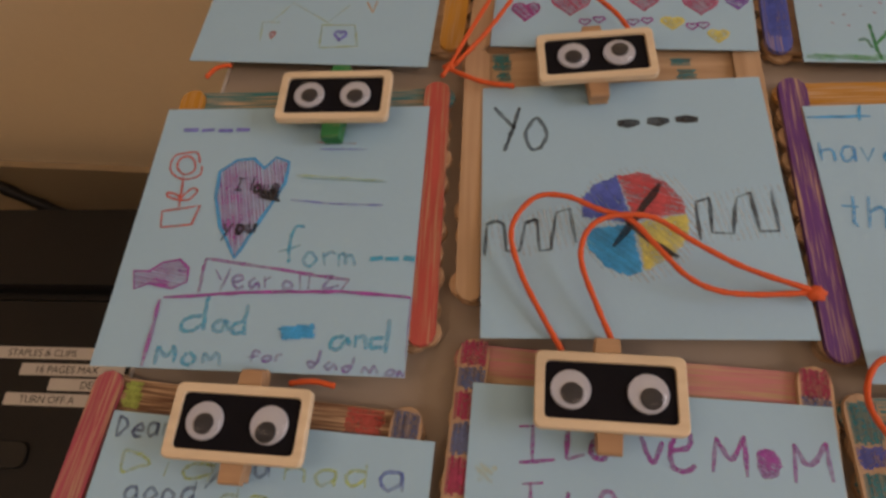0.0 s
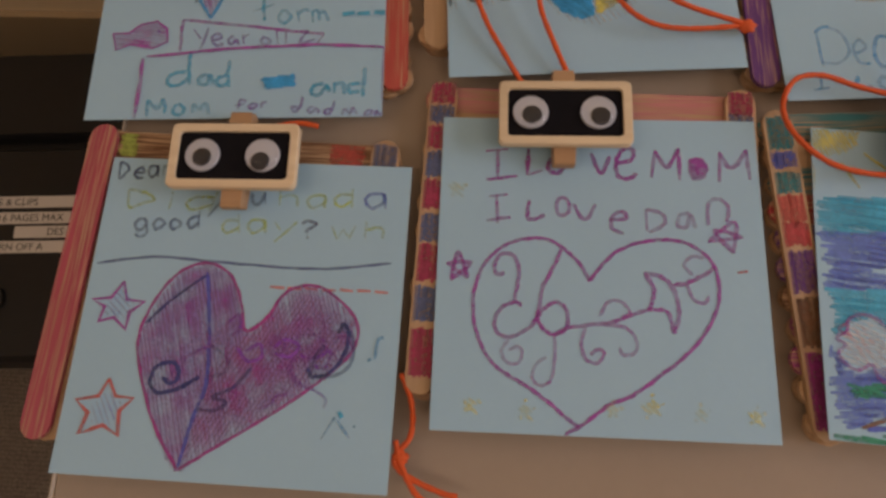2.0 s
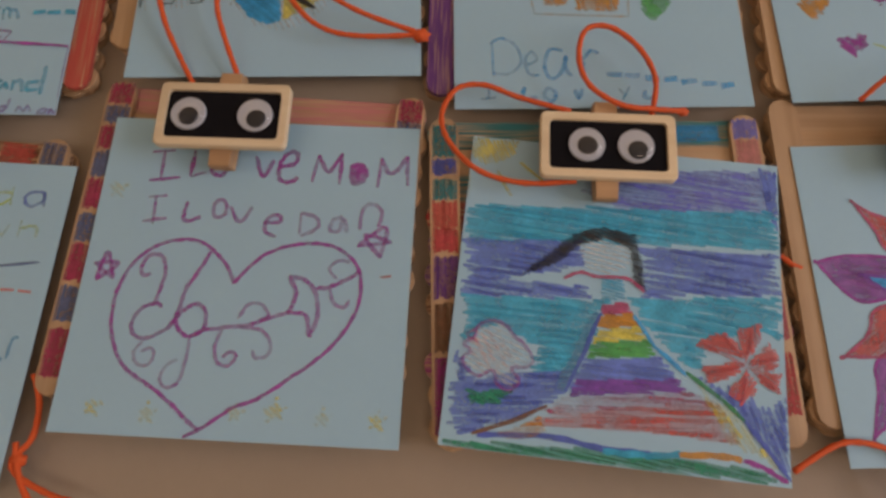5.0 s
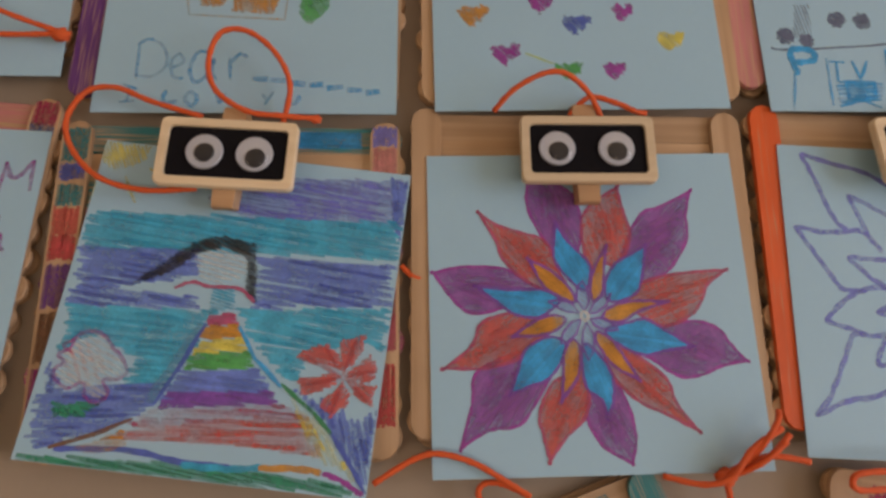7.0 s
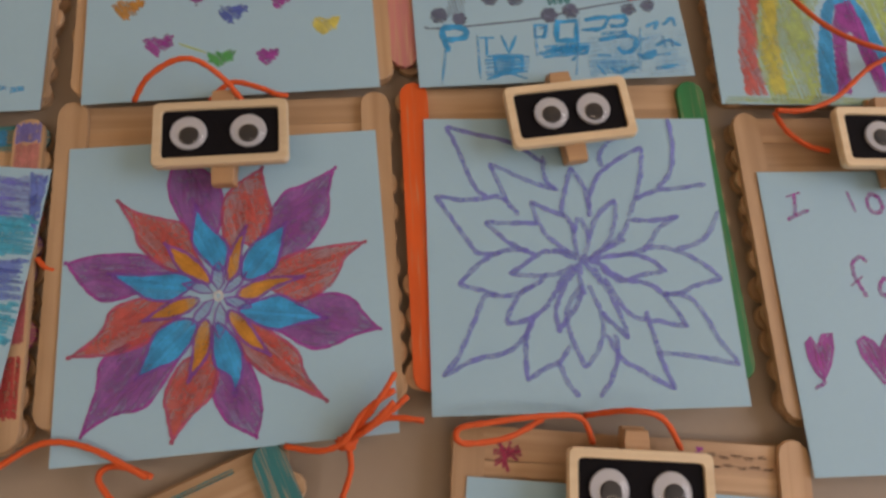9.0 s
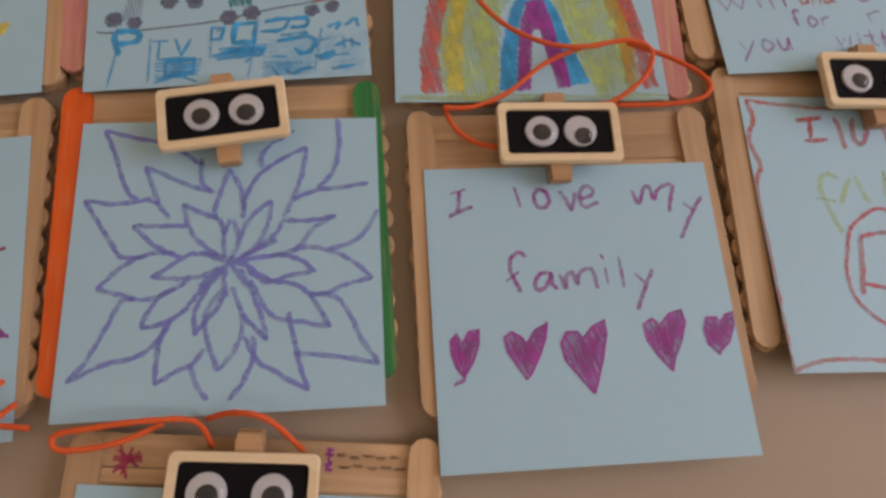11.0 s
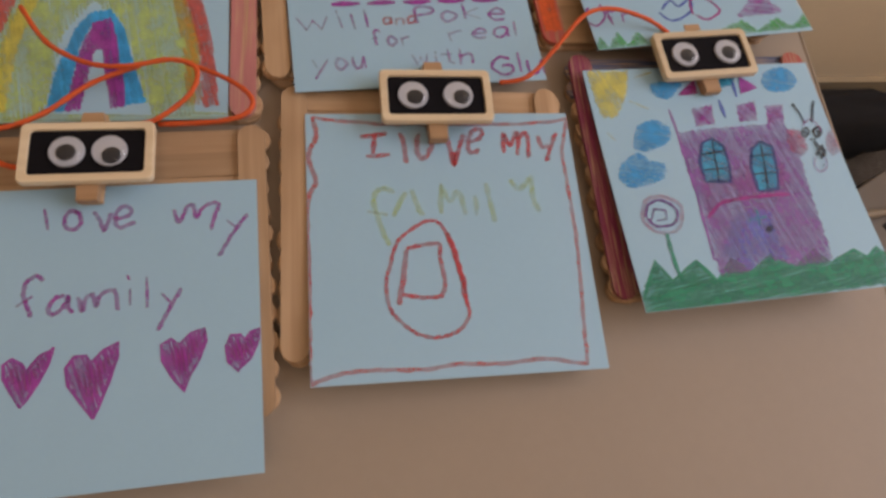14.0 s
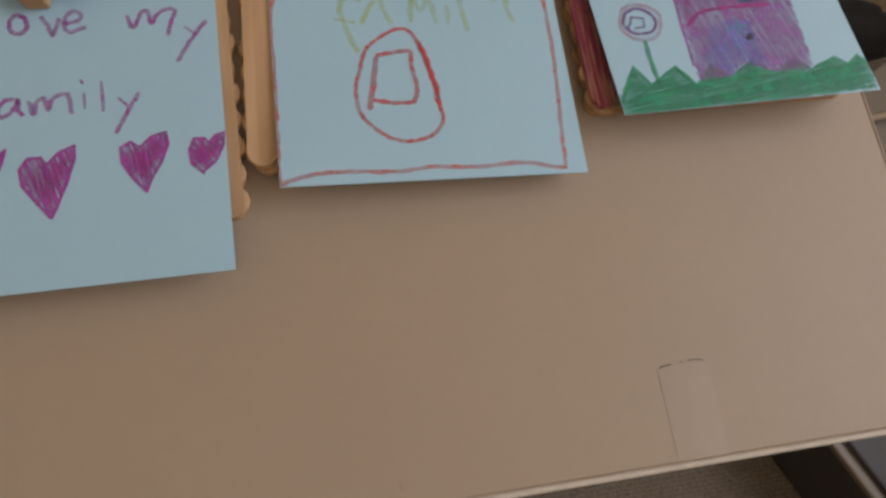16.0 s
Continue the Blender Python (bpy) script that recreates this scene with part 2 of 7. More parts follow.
# the east wall has a window opening
WY0, WY1, WZ0, WZ1 = -0.60, 0.80, 1.15, 2.30
WY1 = min(WY1, Y1 - 0.06)
room_box("wall_east", X1, X1 + 0.12, Y0, WY0, 0.0, H, WALL_PAINT, "beige painted wall beside the window", "wall")
room_box("wall_east", X1, X1 + 0.12, WY0, WY1, 0.0, WZ0, WALL_PAINT, "beige painted wall below the window", "wall")
room_box("wall_east", X1, X1 + 0.12, WY0, WY1, WZ1, H, WALL_PAINT, "beige painted wall above the window", "wall")
room_box("wall_east", X1, X1 + 0.12, WY1, Y1, 0.0, H, WALL_PAINT, "beige painted wall beside the window", "wall")
room_box("baseboard", X0, X1, Y1 - 0.012, Y1 - 0.001, 0.0, 0.16, SKIRTING, "brown painted baseboard along the wall", "baseboard")


# ---- the table ----
TX0, TX1, TY0, TY1 = 0.012, 1.0003, -0.1668, 0.46
table = empty("table", pose(0, 0, 0), "beige laminate table with a worn white edge", "table")
part("tabletop", box_bm(TX1 - TX0 - 0.004, TY1 - TY0 - 0.004, 0.026, 0.001, 1, ((TX0 + TX1) / 2, (TY0 + TY1) / 2, TABLE - 0.013)), LAMINATE, table)
for sx, sy, at in ((TX1 - TX0, 0.002, ((TX0 + TX1) / 2, TY0 + 0.001)), (TX1 - TX0, 0.002, ((TX0 + TX1) / 2, TY1 - 0.001)),
                   (0.002, TY1 - TY0 - 0.0042, (TX0 + 0.001, (TY0 + TY1) / 2)), (0.002, TY1 - TY0 - 0.0042, (TX1 - 0.001, (TY0 + TY1) / 2))):
    end = at[0] > TX1 - 0.01
    part("edge_band", box_bm(sx, sy, 0.0256, 0.0007, 1, (*at, TABLE - 0.0133)), LAMINATE if end else EDGE_BAND, table, "beige edge band" if end else "worn white edge band")
for x in (TX0 + 0.09, TX1 - 0.09):
    for y in (TY0 + 0.10, TY1 - 0.06):
        part("leg", box_bm(0.035, 0.035, TABLE - 0.027, 0.004, 2, (x, y, (TABLE - 0.027) / 2)), TABLE_LEG, table)


# ---- craft stick plaques ----
def stick_bm(length=0.1145, width=0.0104, thick=0.0019, z0=0.0):
    out = []
    r = width / 2
    for cx, a in ((length / 2 - r, -90), (-length / 2 + r, 90)):
        for k in range(7):
            g = radians(a + 30 * k)
            out.append((cx + r * math.cos(g), r * math.sin(g)))
    return slab_bm(out, z0, z0 + thick, 0.0003)


STICK_MESH = {}


def stick(name, parent, m, colour=None, cover=0.75, label="", length=0.1145):
    key = (colour, cover, length)
    if key not in STICK_MESH:
        bm = stick_bm(length)
        mesh = bpy.data.meshes.new("craft_stick")
        bm.to_mesh(mesh)
        bm.free()
        mesh.materials.append(stick_wood(colour, cover))
        STICK_MESH[key] = mesh
    ob = new(name, STICK_MESH[key])
    ob.parent = parent
    ob.matrix_local = m
    if label:
        tagged(ob, label)
    return ob


def crayon_block(parent, x0, x1, y0, y1, colour, cover=0.8):
    """A patch of crayon rubbed on a stick, in the stick's own plane."""
    rng = random.Random(int(1e5 * (x0 + 3 * y0)) + len(colour))
    bm = bmesh.new()
    n = max(3, int(abs(y1 - y0) / 0.0008))
    for k in range(n):
        f = (k + 0.5) / n
        j = [rng.uniform(-0.0007, 0.0007) for _ in range(4)]
        y = y0 + (y1 - y0) * f
        w = (y1 - y0) / n * 0.62
        vs = [bm.verts.new(p) for p in ((x0 + j[0], y - w, 0.00198), (x1 + j[1], y - w + j[2] * 0.4, 0.00198), (x1 + j[1], y + w + j[2] * 0.4, 0.00198), (x0 + j[0], y + w, 0.00198))]
        bm.faces.new(vs)
    return part("crayon_patch", bm, wax(colour, cover), parent, colour + " crayon patch")


def plaque(cx, cy, rot, left=None, right=None, rows=(), label="", covers=0.75, upright=0.0532, slats=11, drop=0.0):
    """Two layers of eleven craft sticks, with two uprights between them and two in front."""
    rng = random.Random(int(1000 * (cx + 7 * cy)))
    ob = empty("stick_plaque", pose(cx, cy, TABLE + 0.0002, 0, 0, rot), label or "plaque of natural wooden craft sticks lying on the table", "craft plaque", "craft stick plaques on the table")
    pitch = 0.1115 / slats
    for i in range(slats):
        y = 0.0508 - pitch * i
        stick("back_slat", ob, pose(rng.uniform(-0.0012, 0.0012), y + rng.uniform(-0.001, 0.001), 0.0, 0, 0, rng.uniform(-0.6, 0.6)), length=0.1175)
        stick("slat", ob, pose(rng.uniform(-0.0012, 0.0012), y, 0.0041, 0, 0, rng.uniform(-0.5, 0.5)), rows[i] if i < len(rows) else None, 0.62, length=0.1190)
    for side, colour, shift in ((-1, left, 0.0), (1, right, 0.0)):
        stick("back_upright", ob, pose(side * (upright - 0.002), 0.0008 - 0.003 * rng.random(), 0.00205, 0, 0, 90 + rng.uniform(-1, 1)))
        front = stick("upright", ob, pose(side * upright, 0.0 + rng.uniform(-0.001, 0.001), 0.00625, 0, 0, 90 + rng.uniform(-0.8, 0.8)), colour, covers, (colour + " crayoned stick") if colour else "")
    return ob


plaques = {}
for key, (cx, cy, rot, left, right, rows, label) in {
    "top_a": (0.0622, 0.2247, -0.5, None, "gold", (), "natural craft stick plaque with a yellow upright"),
    "top_b": (0.1815, 0.2245, -0.3, None, None, (), ""),
    "top_c": (0.3010, 0.2262, 0.0, "blue", None, (), "craft stick plaque with a blue crayoned upright"),
    "mid_a": (0.0624, 0.0895, 3.5, "gold", "coral", ("teal", None), "craft stick plaque with a red and a yellow upright"),
    "mid_b": (0.1839, 0.1143, 3.2, None, None, (None, None), ""),
    "mid_c": (0.3055, 0.1008, 2.4, "purple", None, ("gold", None), "craft stick plaque with a purple crayoned upright"),
    "mid_d": (0.4290, 0.1106, 4.4, None, None, (), ""),
    "mid_e": (0.5455, 0.1252, 3.8, "blush", None, (), "craft stick plaque with a pink crayoned upright"),
    "mid_f": (0.6765, 0.1090, 0.0, "teal", "blush", (), "craft stick plaque with a teal and a pink upright"),
    "mid_g": (0.7945, 0.1290, 2.0, None, None, (), ""),
    "mid_h": (0.9155, 0.1470, 3.0, "coral", None, (), "craft stick plaque with an orange-red crayoned upright"),
    "low_a": (0.0632, -0.0405, -1.4, "pink", None, ("brown", "brown", None, "purple"), "craft stick plaque with a red-pink upright and brown slats"),
    "low_b": (0.1900, -0.0178, -0.6, None, None, ("blush", None), "craft stick plaque crayoned pink and blue in blocks"),
    "low_c": (0.3140, -0.0211, 4.2, None, None, ("teal", None, "teal", "red", "purple", "purple", "brown", "magenta", "magenta"), "craft stick plaque crayoned in blocks of many colours"),
    "low_d": (0.4341, -0.0076, 3.6, None, None, (), ""),
    "low_e": (0.5545, 0.0013, 2.0, "orange", "green", (), "craft stick plaque with an orange and a green upright"),
    "low_f": (0.6803, -0.0099, 1.3, None, None, (), ""),
    "low_g": (0.8015, 0.0082, -1.5, None, None, (), ""),
    "low_h": (0.9285, 0.0245, 0.8, "madder", "coral", ("slate", "slate"), "craft stick plaque with dark pink and coral uprights"),
    "front_a": (0.4260, -0.1460, 24.4, None, "teal", (), "tilted craft stick plaque with teal crayon marks"),
    "front_b": (0.5662, -0.1281, -4.3, None, None, (), "natural craft stick plaque with a red star drawn on it"),
}.items():
    plaques[key] = plaque(cx, cy, rot, left, right, rows, label, covers=0.95 if key == "low_e" else 0.75)

# crayon patches on the uprights: plaque, which upright, colour, from and to along it (millimetres from its upper end)
for key, side, colour, a, b in (
    ("low_b", 0, "crimson", 1, 9), ("low_b", 0, "denim", 10, 17), ("low_b", 0, "crimson", 18, 27), ("low_b", 0, "denim", 28, 38), ("low_b", 0, "crimson", 39, 50),
    ("low_b", 0, "denim", 52, 62), ("low_b", 0, "crimson", 63, 76), ("low_b", 0, "denim", 78, 90), ("low_b", 0, "crimson", 92, 108),
    ("low_b", 1, "crimson", 1, 10), ("low_b", 1, "denim", 10, 14), ("low_b", 1, "crimson", 30, 44), ("low_b", 1, "denim", 55, 70), ("low_b", 1, "crimson", 80, 104),
    ("low_c", 0, "teal", 3, 15), ("low_c", 0, "blue", 16, 22), ("low_c", 0, "teal", 24, 31), ("low_c", 0, "coral", 32, 42), ("low_c", 0, "red", 42, 50),
    ("low_c", 0, "purple", 52, 66), ("low_c", 0, "brown", 68, 84), ("low_c", 0, "magenta", 86, 110),
    ("low_c", 1, "lilac", 2, 9), ("low_c", 1, "blush", 10, 26), ("low_c", 1, "pink", 60, 80), ("low_c", 1, "red", 85, 104),
    ("low_a", 1, "slate", 2, 14), ("low_a", 1, "blue", 30, 44), ("mid_h", 0, "orange", 90, 108), ("top_c", 0, "blue", 80, 106),
):
    ups = [c for c in plaques[key].children if c.name.startswith("upright")]
    crayon_block(ups[side], 0.057 - b / 1000, 0.057 - a / 1000, -0.0042, 0.0042, colour, 0.72)
tops = {key: [c for c in plaques[key].children if c.name.startswith("slat")] for key in plaques}
for key, row, x0, x1, y0, y1, colour in (("mid_b", 0, -0.046, -0.039, -0.0045, 0.0042, "teal"), ("mid_b", 1, -0.045, -0.040, 0.0, 0.0044, "teal"), ("mid_b", 0, 0.026, 0.034, -0.0042, -0.0005, "teal"),
                                         ("mid_b", 1, 0.027, 0.034, -0.001, 0.004, "teal"), ("low_c", 0, 0.016, 0.045, -0.0030, 0.0035, "azure"), ("low_b", 1, -0.005, 0.030, -0.001, 0.001, "slate"),
                                         ("low_a", 0, -0.046, -0.040, -0.0045, 0.0045, "lime"), ("low_a", 1, -0.046, -0.038, -0.0045, 0.0045, "yellow"), ("low_a", 0, 0.034, 0.046, -0.0045, 0.0045, "coral"),
                                         ("front_a", 0, -0.034, 0.010, -0.0010, 0.0004, "teal"), ("front_a", 0, 0.008, 0.042, 0.0014, 0.0027, "teal"), ("front_a", 0, 0.004, 0.008, -0.0035, 0.0035, "teal"), ("front_a", 1, -0.020, 0.030, -0.001, 0.0006, "teal"),
                                         ("front_b", 0, 0.022, 0.0236, -0.0040, 0.0034, "grape")):
    crayon_block(tops[key][row], x0, x1, y0, y1, colour, 0.7)
# unreadable brown lettering beside the clip, as short bars
for row, x, y, w in [(0, 0.0255 + 0.0042 * i, 0.0012 - 0.0006 * (i % 2), 0.0031) for i in range(5)] + [(0, 0.0265 + 0.0044 * i, -0.0026 + 0.0005 * (i % 2), 0.0033) for i in range(5)]:
    crayon_block(tops["front_b"][row], x, x + w, y - 0.0005, y + 0.0005, "brown", 0.6)


def scribble(parent, x, y, r, colour, count=11):
    """A small star of crossing crayon strokes on a stick."""
    rng = random.Random(count)
    bm = bmesh.new()
    for k in range(count):
        g = math.pi * k / count * 2.2
        c, q, h, n = math.cos(g), math.sin(g), r * rng.uniform(0.6, 1.0), 0.00045
        ox, oy = rng.uniform(-0.2, 0.2) * r, rng.uniform(-0.2, 0.2) * r
        bm.faces.new([bm.verts.new((x + ox + c * e * h - q * f * n, y + oy + (q * e * h + c * f * n), 0.00198 + 0.00001 * k)) for e, f in ((-1, -1), (1, -1), (1, 1), (-1, 1))])
    return part("crayon_star", bm, wax(colour, 0.7), parent, colour + " crayon star")


scribble(tops["front_b"][0], -0.041, -0.0032, 0.0058, "crimson")

# ---- paper notes ----


class Note:
    """A square sheet clipped to a plaque. Its own measure is millimetres: u to the right, v down from the upper left corner."""

    def __init__(self, cx, cy, rot, label, curl=2.0, twist=0.0, size=1.0, base=0.0064):
        self.curl, self.twist, self.size = curl, twist, size
        self.ob = None
        bm = bmesh.new()
        n = 12
        top = [[bm.verts.new(self.at(107.0 * i / n, 107.0 * j / n, 0.0)) for i in range(n + 1)] for j in range(n + 1)]
        low = [[bm.verts.new(self.at(107.0 * i / n, 107.0 * j / n, -0.25)) for i in range(n + 1)] for j in range(n + 1)]
        for j in range(n):
            for i in range(n):
                bm.faces.new((top[j][i], top[j + 1][i], top[j + 1][i + 1], top[j][i + 1]))
                bm.faces.new((low[j][i], low[j][i + 1], low[j + 1][i + 1], low[j + 1][i]))
        bm.normal_update()
        rim = [(0, i) for i in range(n)] + [(j, n) for j in range(n)] + [(n, n - i) for i in range(n)] + [(n - j, 0) for j in range(n)]
        for (a, b), (c, d) in zip(rim, rim[1:] + rim[:1]):
            bm.faces.new((top[a][b], top[c][d], low[c][d], low[a][b]))
        bm.normal_update()
        for f in bm.faces:
            f.smooth = abs(f.normal.z) > 0.7
        for e in bm.edges:
            e.smooth = all(f.smooth for f in e.link_faces)
        mesh = bpy.data.meshes.new("paper_note")
        bm.to_mesh(mesh)
        bm.free()
        mesh.materials.append(PAPER)
        self.ob = tagged(new("paper_note", mesh), label, "paper note", "drawings on paper notes")
        self.ob.matrix_world = pose(cx, cy, TOP + base, 0, 0, rot)
        self.layer = 0
        self.rng = random.Random(int(1e4 * (cx + 3 * cy)))

    def at(self, u, v, up):
        f, g = v / 107.0, u / 107.0 - 0.5
        z = 0.3 + self.curl * f * f + self.twist * g * f * f + up
        return ((u - 53.5) / 1000 * self.size, (53.5 - v) / 1000 * self.size, z / 1000)


PAPERS = {}
for key, (cx, cy, rot, curl, twist, size, label) in {
    "top_a": (0.0543, 0.2105, -0.8, 1.0, 0.0, 1.0, "pale blue paper note with small crayon houses"),
    "top_b": (0.1862, 0.2213, -0.4, 1.0, 0.0, 1.0, "pale blue paper note with a row of purple and pink hearts"),
    "top_c": (0.3090, 0.2156, 0.0, 1.0, 0.0, 1.0, "pale blue paper note with green grass and pink dots"),
    "mid_a": (0.0569, 0.078, 2.68, 0.5, -0.4, 1.049, "pale blue note with a purple heart, fish and blue writing"),
    "mid_b": (0.1891, 0.097, 4.58, 2.7, -2.9, 1.007, "pale blue note with a coloured wheel and black zigzags"),
    "mid_c": (0.3097, 0.0915, 3.93, 1.3, 0.1, 0.997, "pale blue note with large blue handwriting"),
    "mid_d": (0.4285, 0.1023, 5.19, 0.9, -0.2, 0.997, "pale blue note scattered with small coloured hearts"),
    "mid_e": (0.5507, 0.111, 4.04, 0.9, -0.1, 0.999, "pale blue note with pink hearts on a line and cyan writing"),
    "mid_f": (0.6702, 0.1028, 0.07, 1.6, 1, 1.001, "pale blue note with a crayon rainbow"),
    "mid_g": (0.801, 0.117, 2.76, 2.1, 0.1, 1.001, "pale blue note with purple handwriting"),
    "mid_h": (0.9301, 0.1359, 5.03, 5.2, 2.4, 1.003, "pale blue note with purple writing over green grass"),
    "low_a": (0.0729, -0.0501, -0.05, 1.3, -0.2, 1.032, "pale blue note with a large purple heart and stars"),
    "low_b": (0.1942, -0.029, 0.9, 1.5, -2.5, 1.027, "pale blue note with a vine drawn inside a purple heart"),
    "low_c": (0.3177, -0.0304, -2.96, 4.1, -1, 0.99, "note crayoned with a rainbow gown, sea and flowers"),
    "low_d": (0.4362, -0.0213, 4.92, 0.4, -0.3, 1, "pale blue note with a many-petalled coloured flower"),
    "low_e": (0.5569, -0.011, 1.08, 0.4, -0.1, 0.997, "pale blue note with a flower in lilac outline"),
    "low_f": (0.6814, -0.0314, 1.05, 1.3, 0.5, 1.007, "pale blue note with purple writing and five hearts"),
    "low_g": (0.8078, -0.0038, -0.79, 1.7, -2.9, 1.028, "pale blue note with a red crayon border and bell"),
    "low_h": (0.9311, 0.0164, 2.08, 4.9, 1.3, 1.036, "pale blue note with a purple castle on green grass"),
    "front_b": (0.5640, -0.1416, -5.0, 1.0, 0.0, 1.0, "plain pale blue paper note"),
}.items():
    PAPERS[key] = Note(cx, cy, rot, label, curl, twist, size, 0.0095 if key in ("low_h", "mid_h") else 0.0064)


# ---- chalkboard clips with googly eyes ----
def clip(cx, cy, rot, eyes, pin=None, label="", height=0.0072, pin_shift=0.0, pin_turn=0.0):
    ob = empty("chalkboard_clip", pose(cx, cy, TOP + height, 0, 0, rot), label or "wooden clip with a small black chalkboard and googly eyes", "clip", "chalkboard clips on the notes")
    pinm = stick_wood(pin, 0.85) if pin else PEG
    # the clothes peg: two jaws with a wire spring between them
    for z, y0, name in ((0.0004, 0.0012, "lower_jaw"), (0.0040, 0.0, "upper_jaw")):
        bm = slab_bm([(-0.0036, -0.0180), (0.0036, -0.0180), (0.0041, -0.008), (0.0041, 0.015), (0.0036, 0.0180), (-0.0036, 0.0180), (-0.0041, 0.015), (-0.0041, -0.008)], z, z + 0.0032, 0.0005)
        jaw = part(name, bm, pinm, ob, "green crayoned jaw" if pin else "")
        jaw.matrix_local = pose(pin_shift, y0, 0, 0, 0, pin_turn)
    spring = bmesh.new()
    bmesh.ops.create_cone(spring, cap_ends=True, segments=12, radius1=0.0013, radius2=0.0013, depth=0.0095)
    sp = part("spring", spring, GREY_METAL, ob, "steel spring")
    sp.matrix_local = pose(pin_shift, 0.002, 0.0037, 0, 90, pin_turn)
    # the board: a pale wooden frame round a sunk black panel
    outer, inner = rounded_rect(0.0455, 0.0240, 0.0022), rounded_rect(0.0392, 0.0176, 0.0016)
    bm = bmesh.new()
    z0, z1 = 0.0074, 0.0104
    rings = [[bm.verts.new((x, y, z)) for x, y in pts] for pts, z in ((inner, z0), (outer, z0), (outer, z1 - 0.0005), ([(x * 0.985, y * 0.97) for x, y in outer], z1), ([(x * 1.012, y * 1.025) for x, y in inner], z1), (inner, z1 - 0.0007), (inner, z0))]
    n = len(outer)
    for a, b in zip(rings, rings[1:]):
        for i in range(n):
            bm.faces.new((a[i], a[(i + 1) % n], b[(i + 1) % n], b[i]))
    part("board_frame", bm, PALE, ob, "pale wooden frame")
    part("chalkboard", slab_bm(rounded_rect(0.0391, 0.0175, 0.0016), 0.0075, 0.0095), SLATE_BLACK, ob, "matt black panel")
    for x, y, dx, dy in eyes:
        back = [(0.0061 * math.cos(math.pi * k / 12), 0.0061 * math.sin(math.pi * k / 12)) for k in range(24)]
        eye = part("googly_eye", slab_bm(back, 0.0, 0.0009, 0.0003), EYE_WHITE, ob, "white eye disc")
        eye.matrix_local = pose(x, y, 0.0096)
        disc = [(0.0034 * math.cos(math.pi * k / 10), 0.0034 * math.sin(math.pi * k / 10)) for k in range(20)]
        pupil = part("pupil", slab_bm(disc, 0.00095, 0.0014, 0.0003), PUPIL, eye, "loose black pupil")
        pupil.matrix_local = pose(dx, dy - 0.0008, 0)
        bm = bmesh.new()
        bmesh.ops.create_uvsphere(bm, u_segments=24, v_segments=14, radius=1.0)
        bmesh.ops.delete(bm, geom=[v for v in bm.verts if v.co.z < -0.01], context="VERTS")
        bmesh.ops.scale(bm, vec=(0.0063, 0.0063, 0.0030), verts=bm.verts)
        for f in bm.faces:
            f.smooth = True
        dome = part("dome", bm, CLEAR, eye, "clear plastic dome")
        dome.matrix_local = pose(0, 0, 0.0005)
        dome.visible_shadow = False
    return ob


def pair(xa, xb, pa, pb, y=0.0):
    return ((xa, y, *pa), (xb, y, *pb))


for cx, cy, rot, eyes, pin in (
    (0.0733, 0.1330, 2.7, pair(-0.0100, 0.0088, (0.0004, 0.0002), (0.0002, -0.0004)), "green"),
    (0.1752, 0.1558, 6.5, pair(-0.0088, 0.0088, (0.0, -0.0002), (0.0004, 0.0018)), None),
    (0.0666, 0.0032, 1.5, pair(-0.0108, 0.0105, (0.0002, -0.0002), (-0.0004, -0.0016)), None),
    (0.1809, 0.0231, 1.4, pair(-0.0118, 0.0112, (0.0004, -0.0004), (0.0008, -0.0008)), None),
    (0.3127, 0.0192, 0.9, pair(-0.0072, 0.0092, (0.0002, 0.0002), (0.0006, -0.0008)), None),
    (0.4326, 0.0298, 4.1, pair(-0.0106, 0.0094, (0.0004, -0.0004), (0.0002, -0.0004)), None),
    (0.5549, 0.0399, 7.9, pair(-0.0072, 0.0084, (0.0, 0.0), (0.0, -0.0006)), None),
    (0.6765, 0.0316, 0.1, pair(-0.0068, 0.0076, (0.0, 0.0002), (0.0010, -0.0014)), None),
    (0.8063, 0.0535, -0.8, pair(-0.0096, 0.0088, (0.0008, -0.0004), (0.0014, -0.0004)), None),
    (0.9295, 0.0737, 4.0, pair(-0.0100, 0.0108, (0.0006, -0.0002), (0.0002, 0.0)), None),
    (0.5677, -0.0884, -3.8, pair(-0.0102, 0.0092, (0.0004, 0.0), (0.0006, 0.0)), None),
):
    clip(cx, cy, rot, eyes, pin, "green wooden clip with a small black chalkboard and googly eyes" if pin else "")


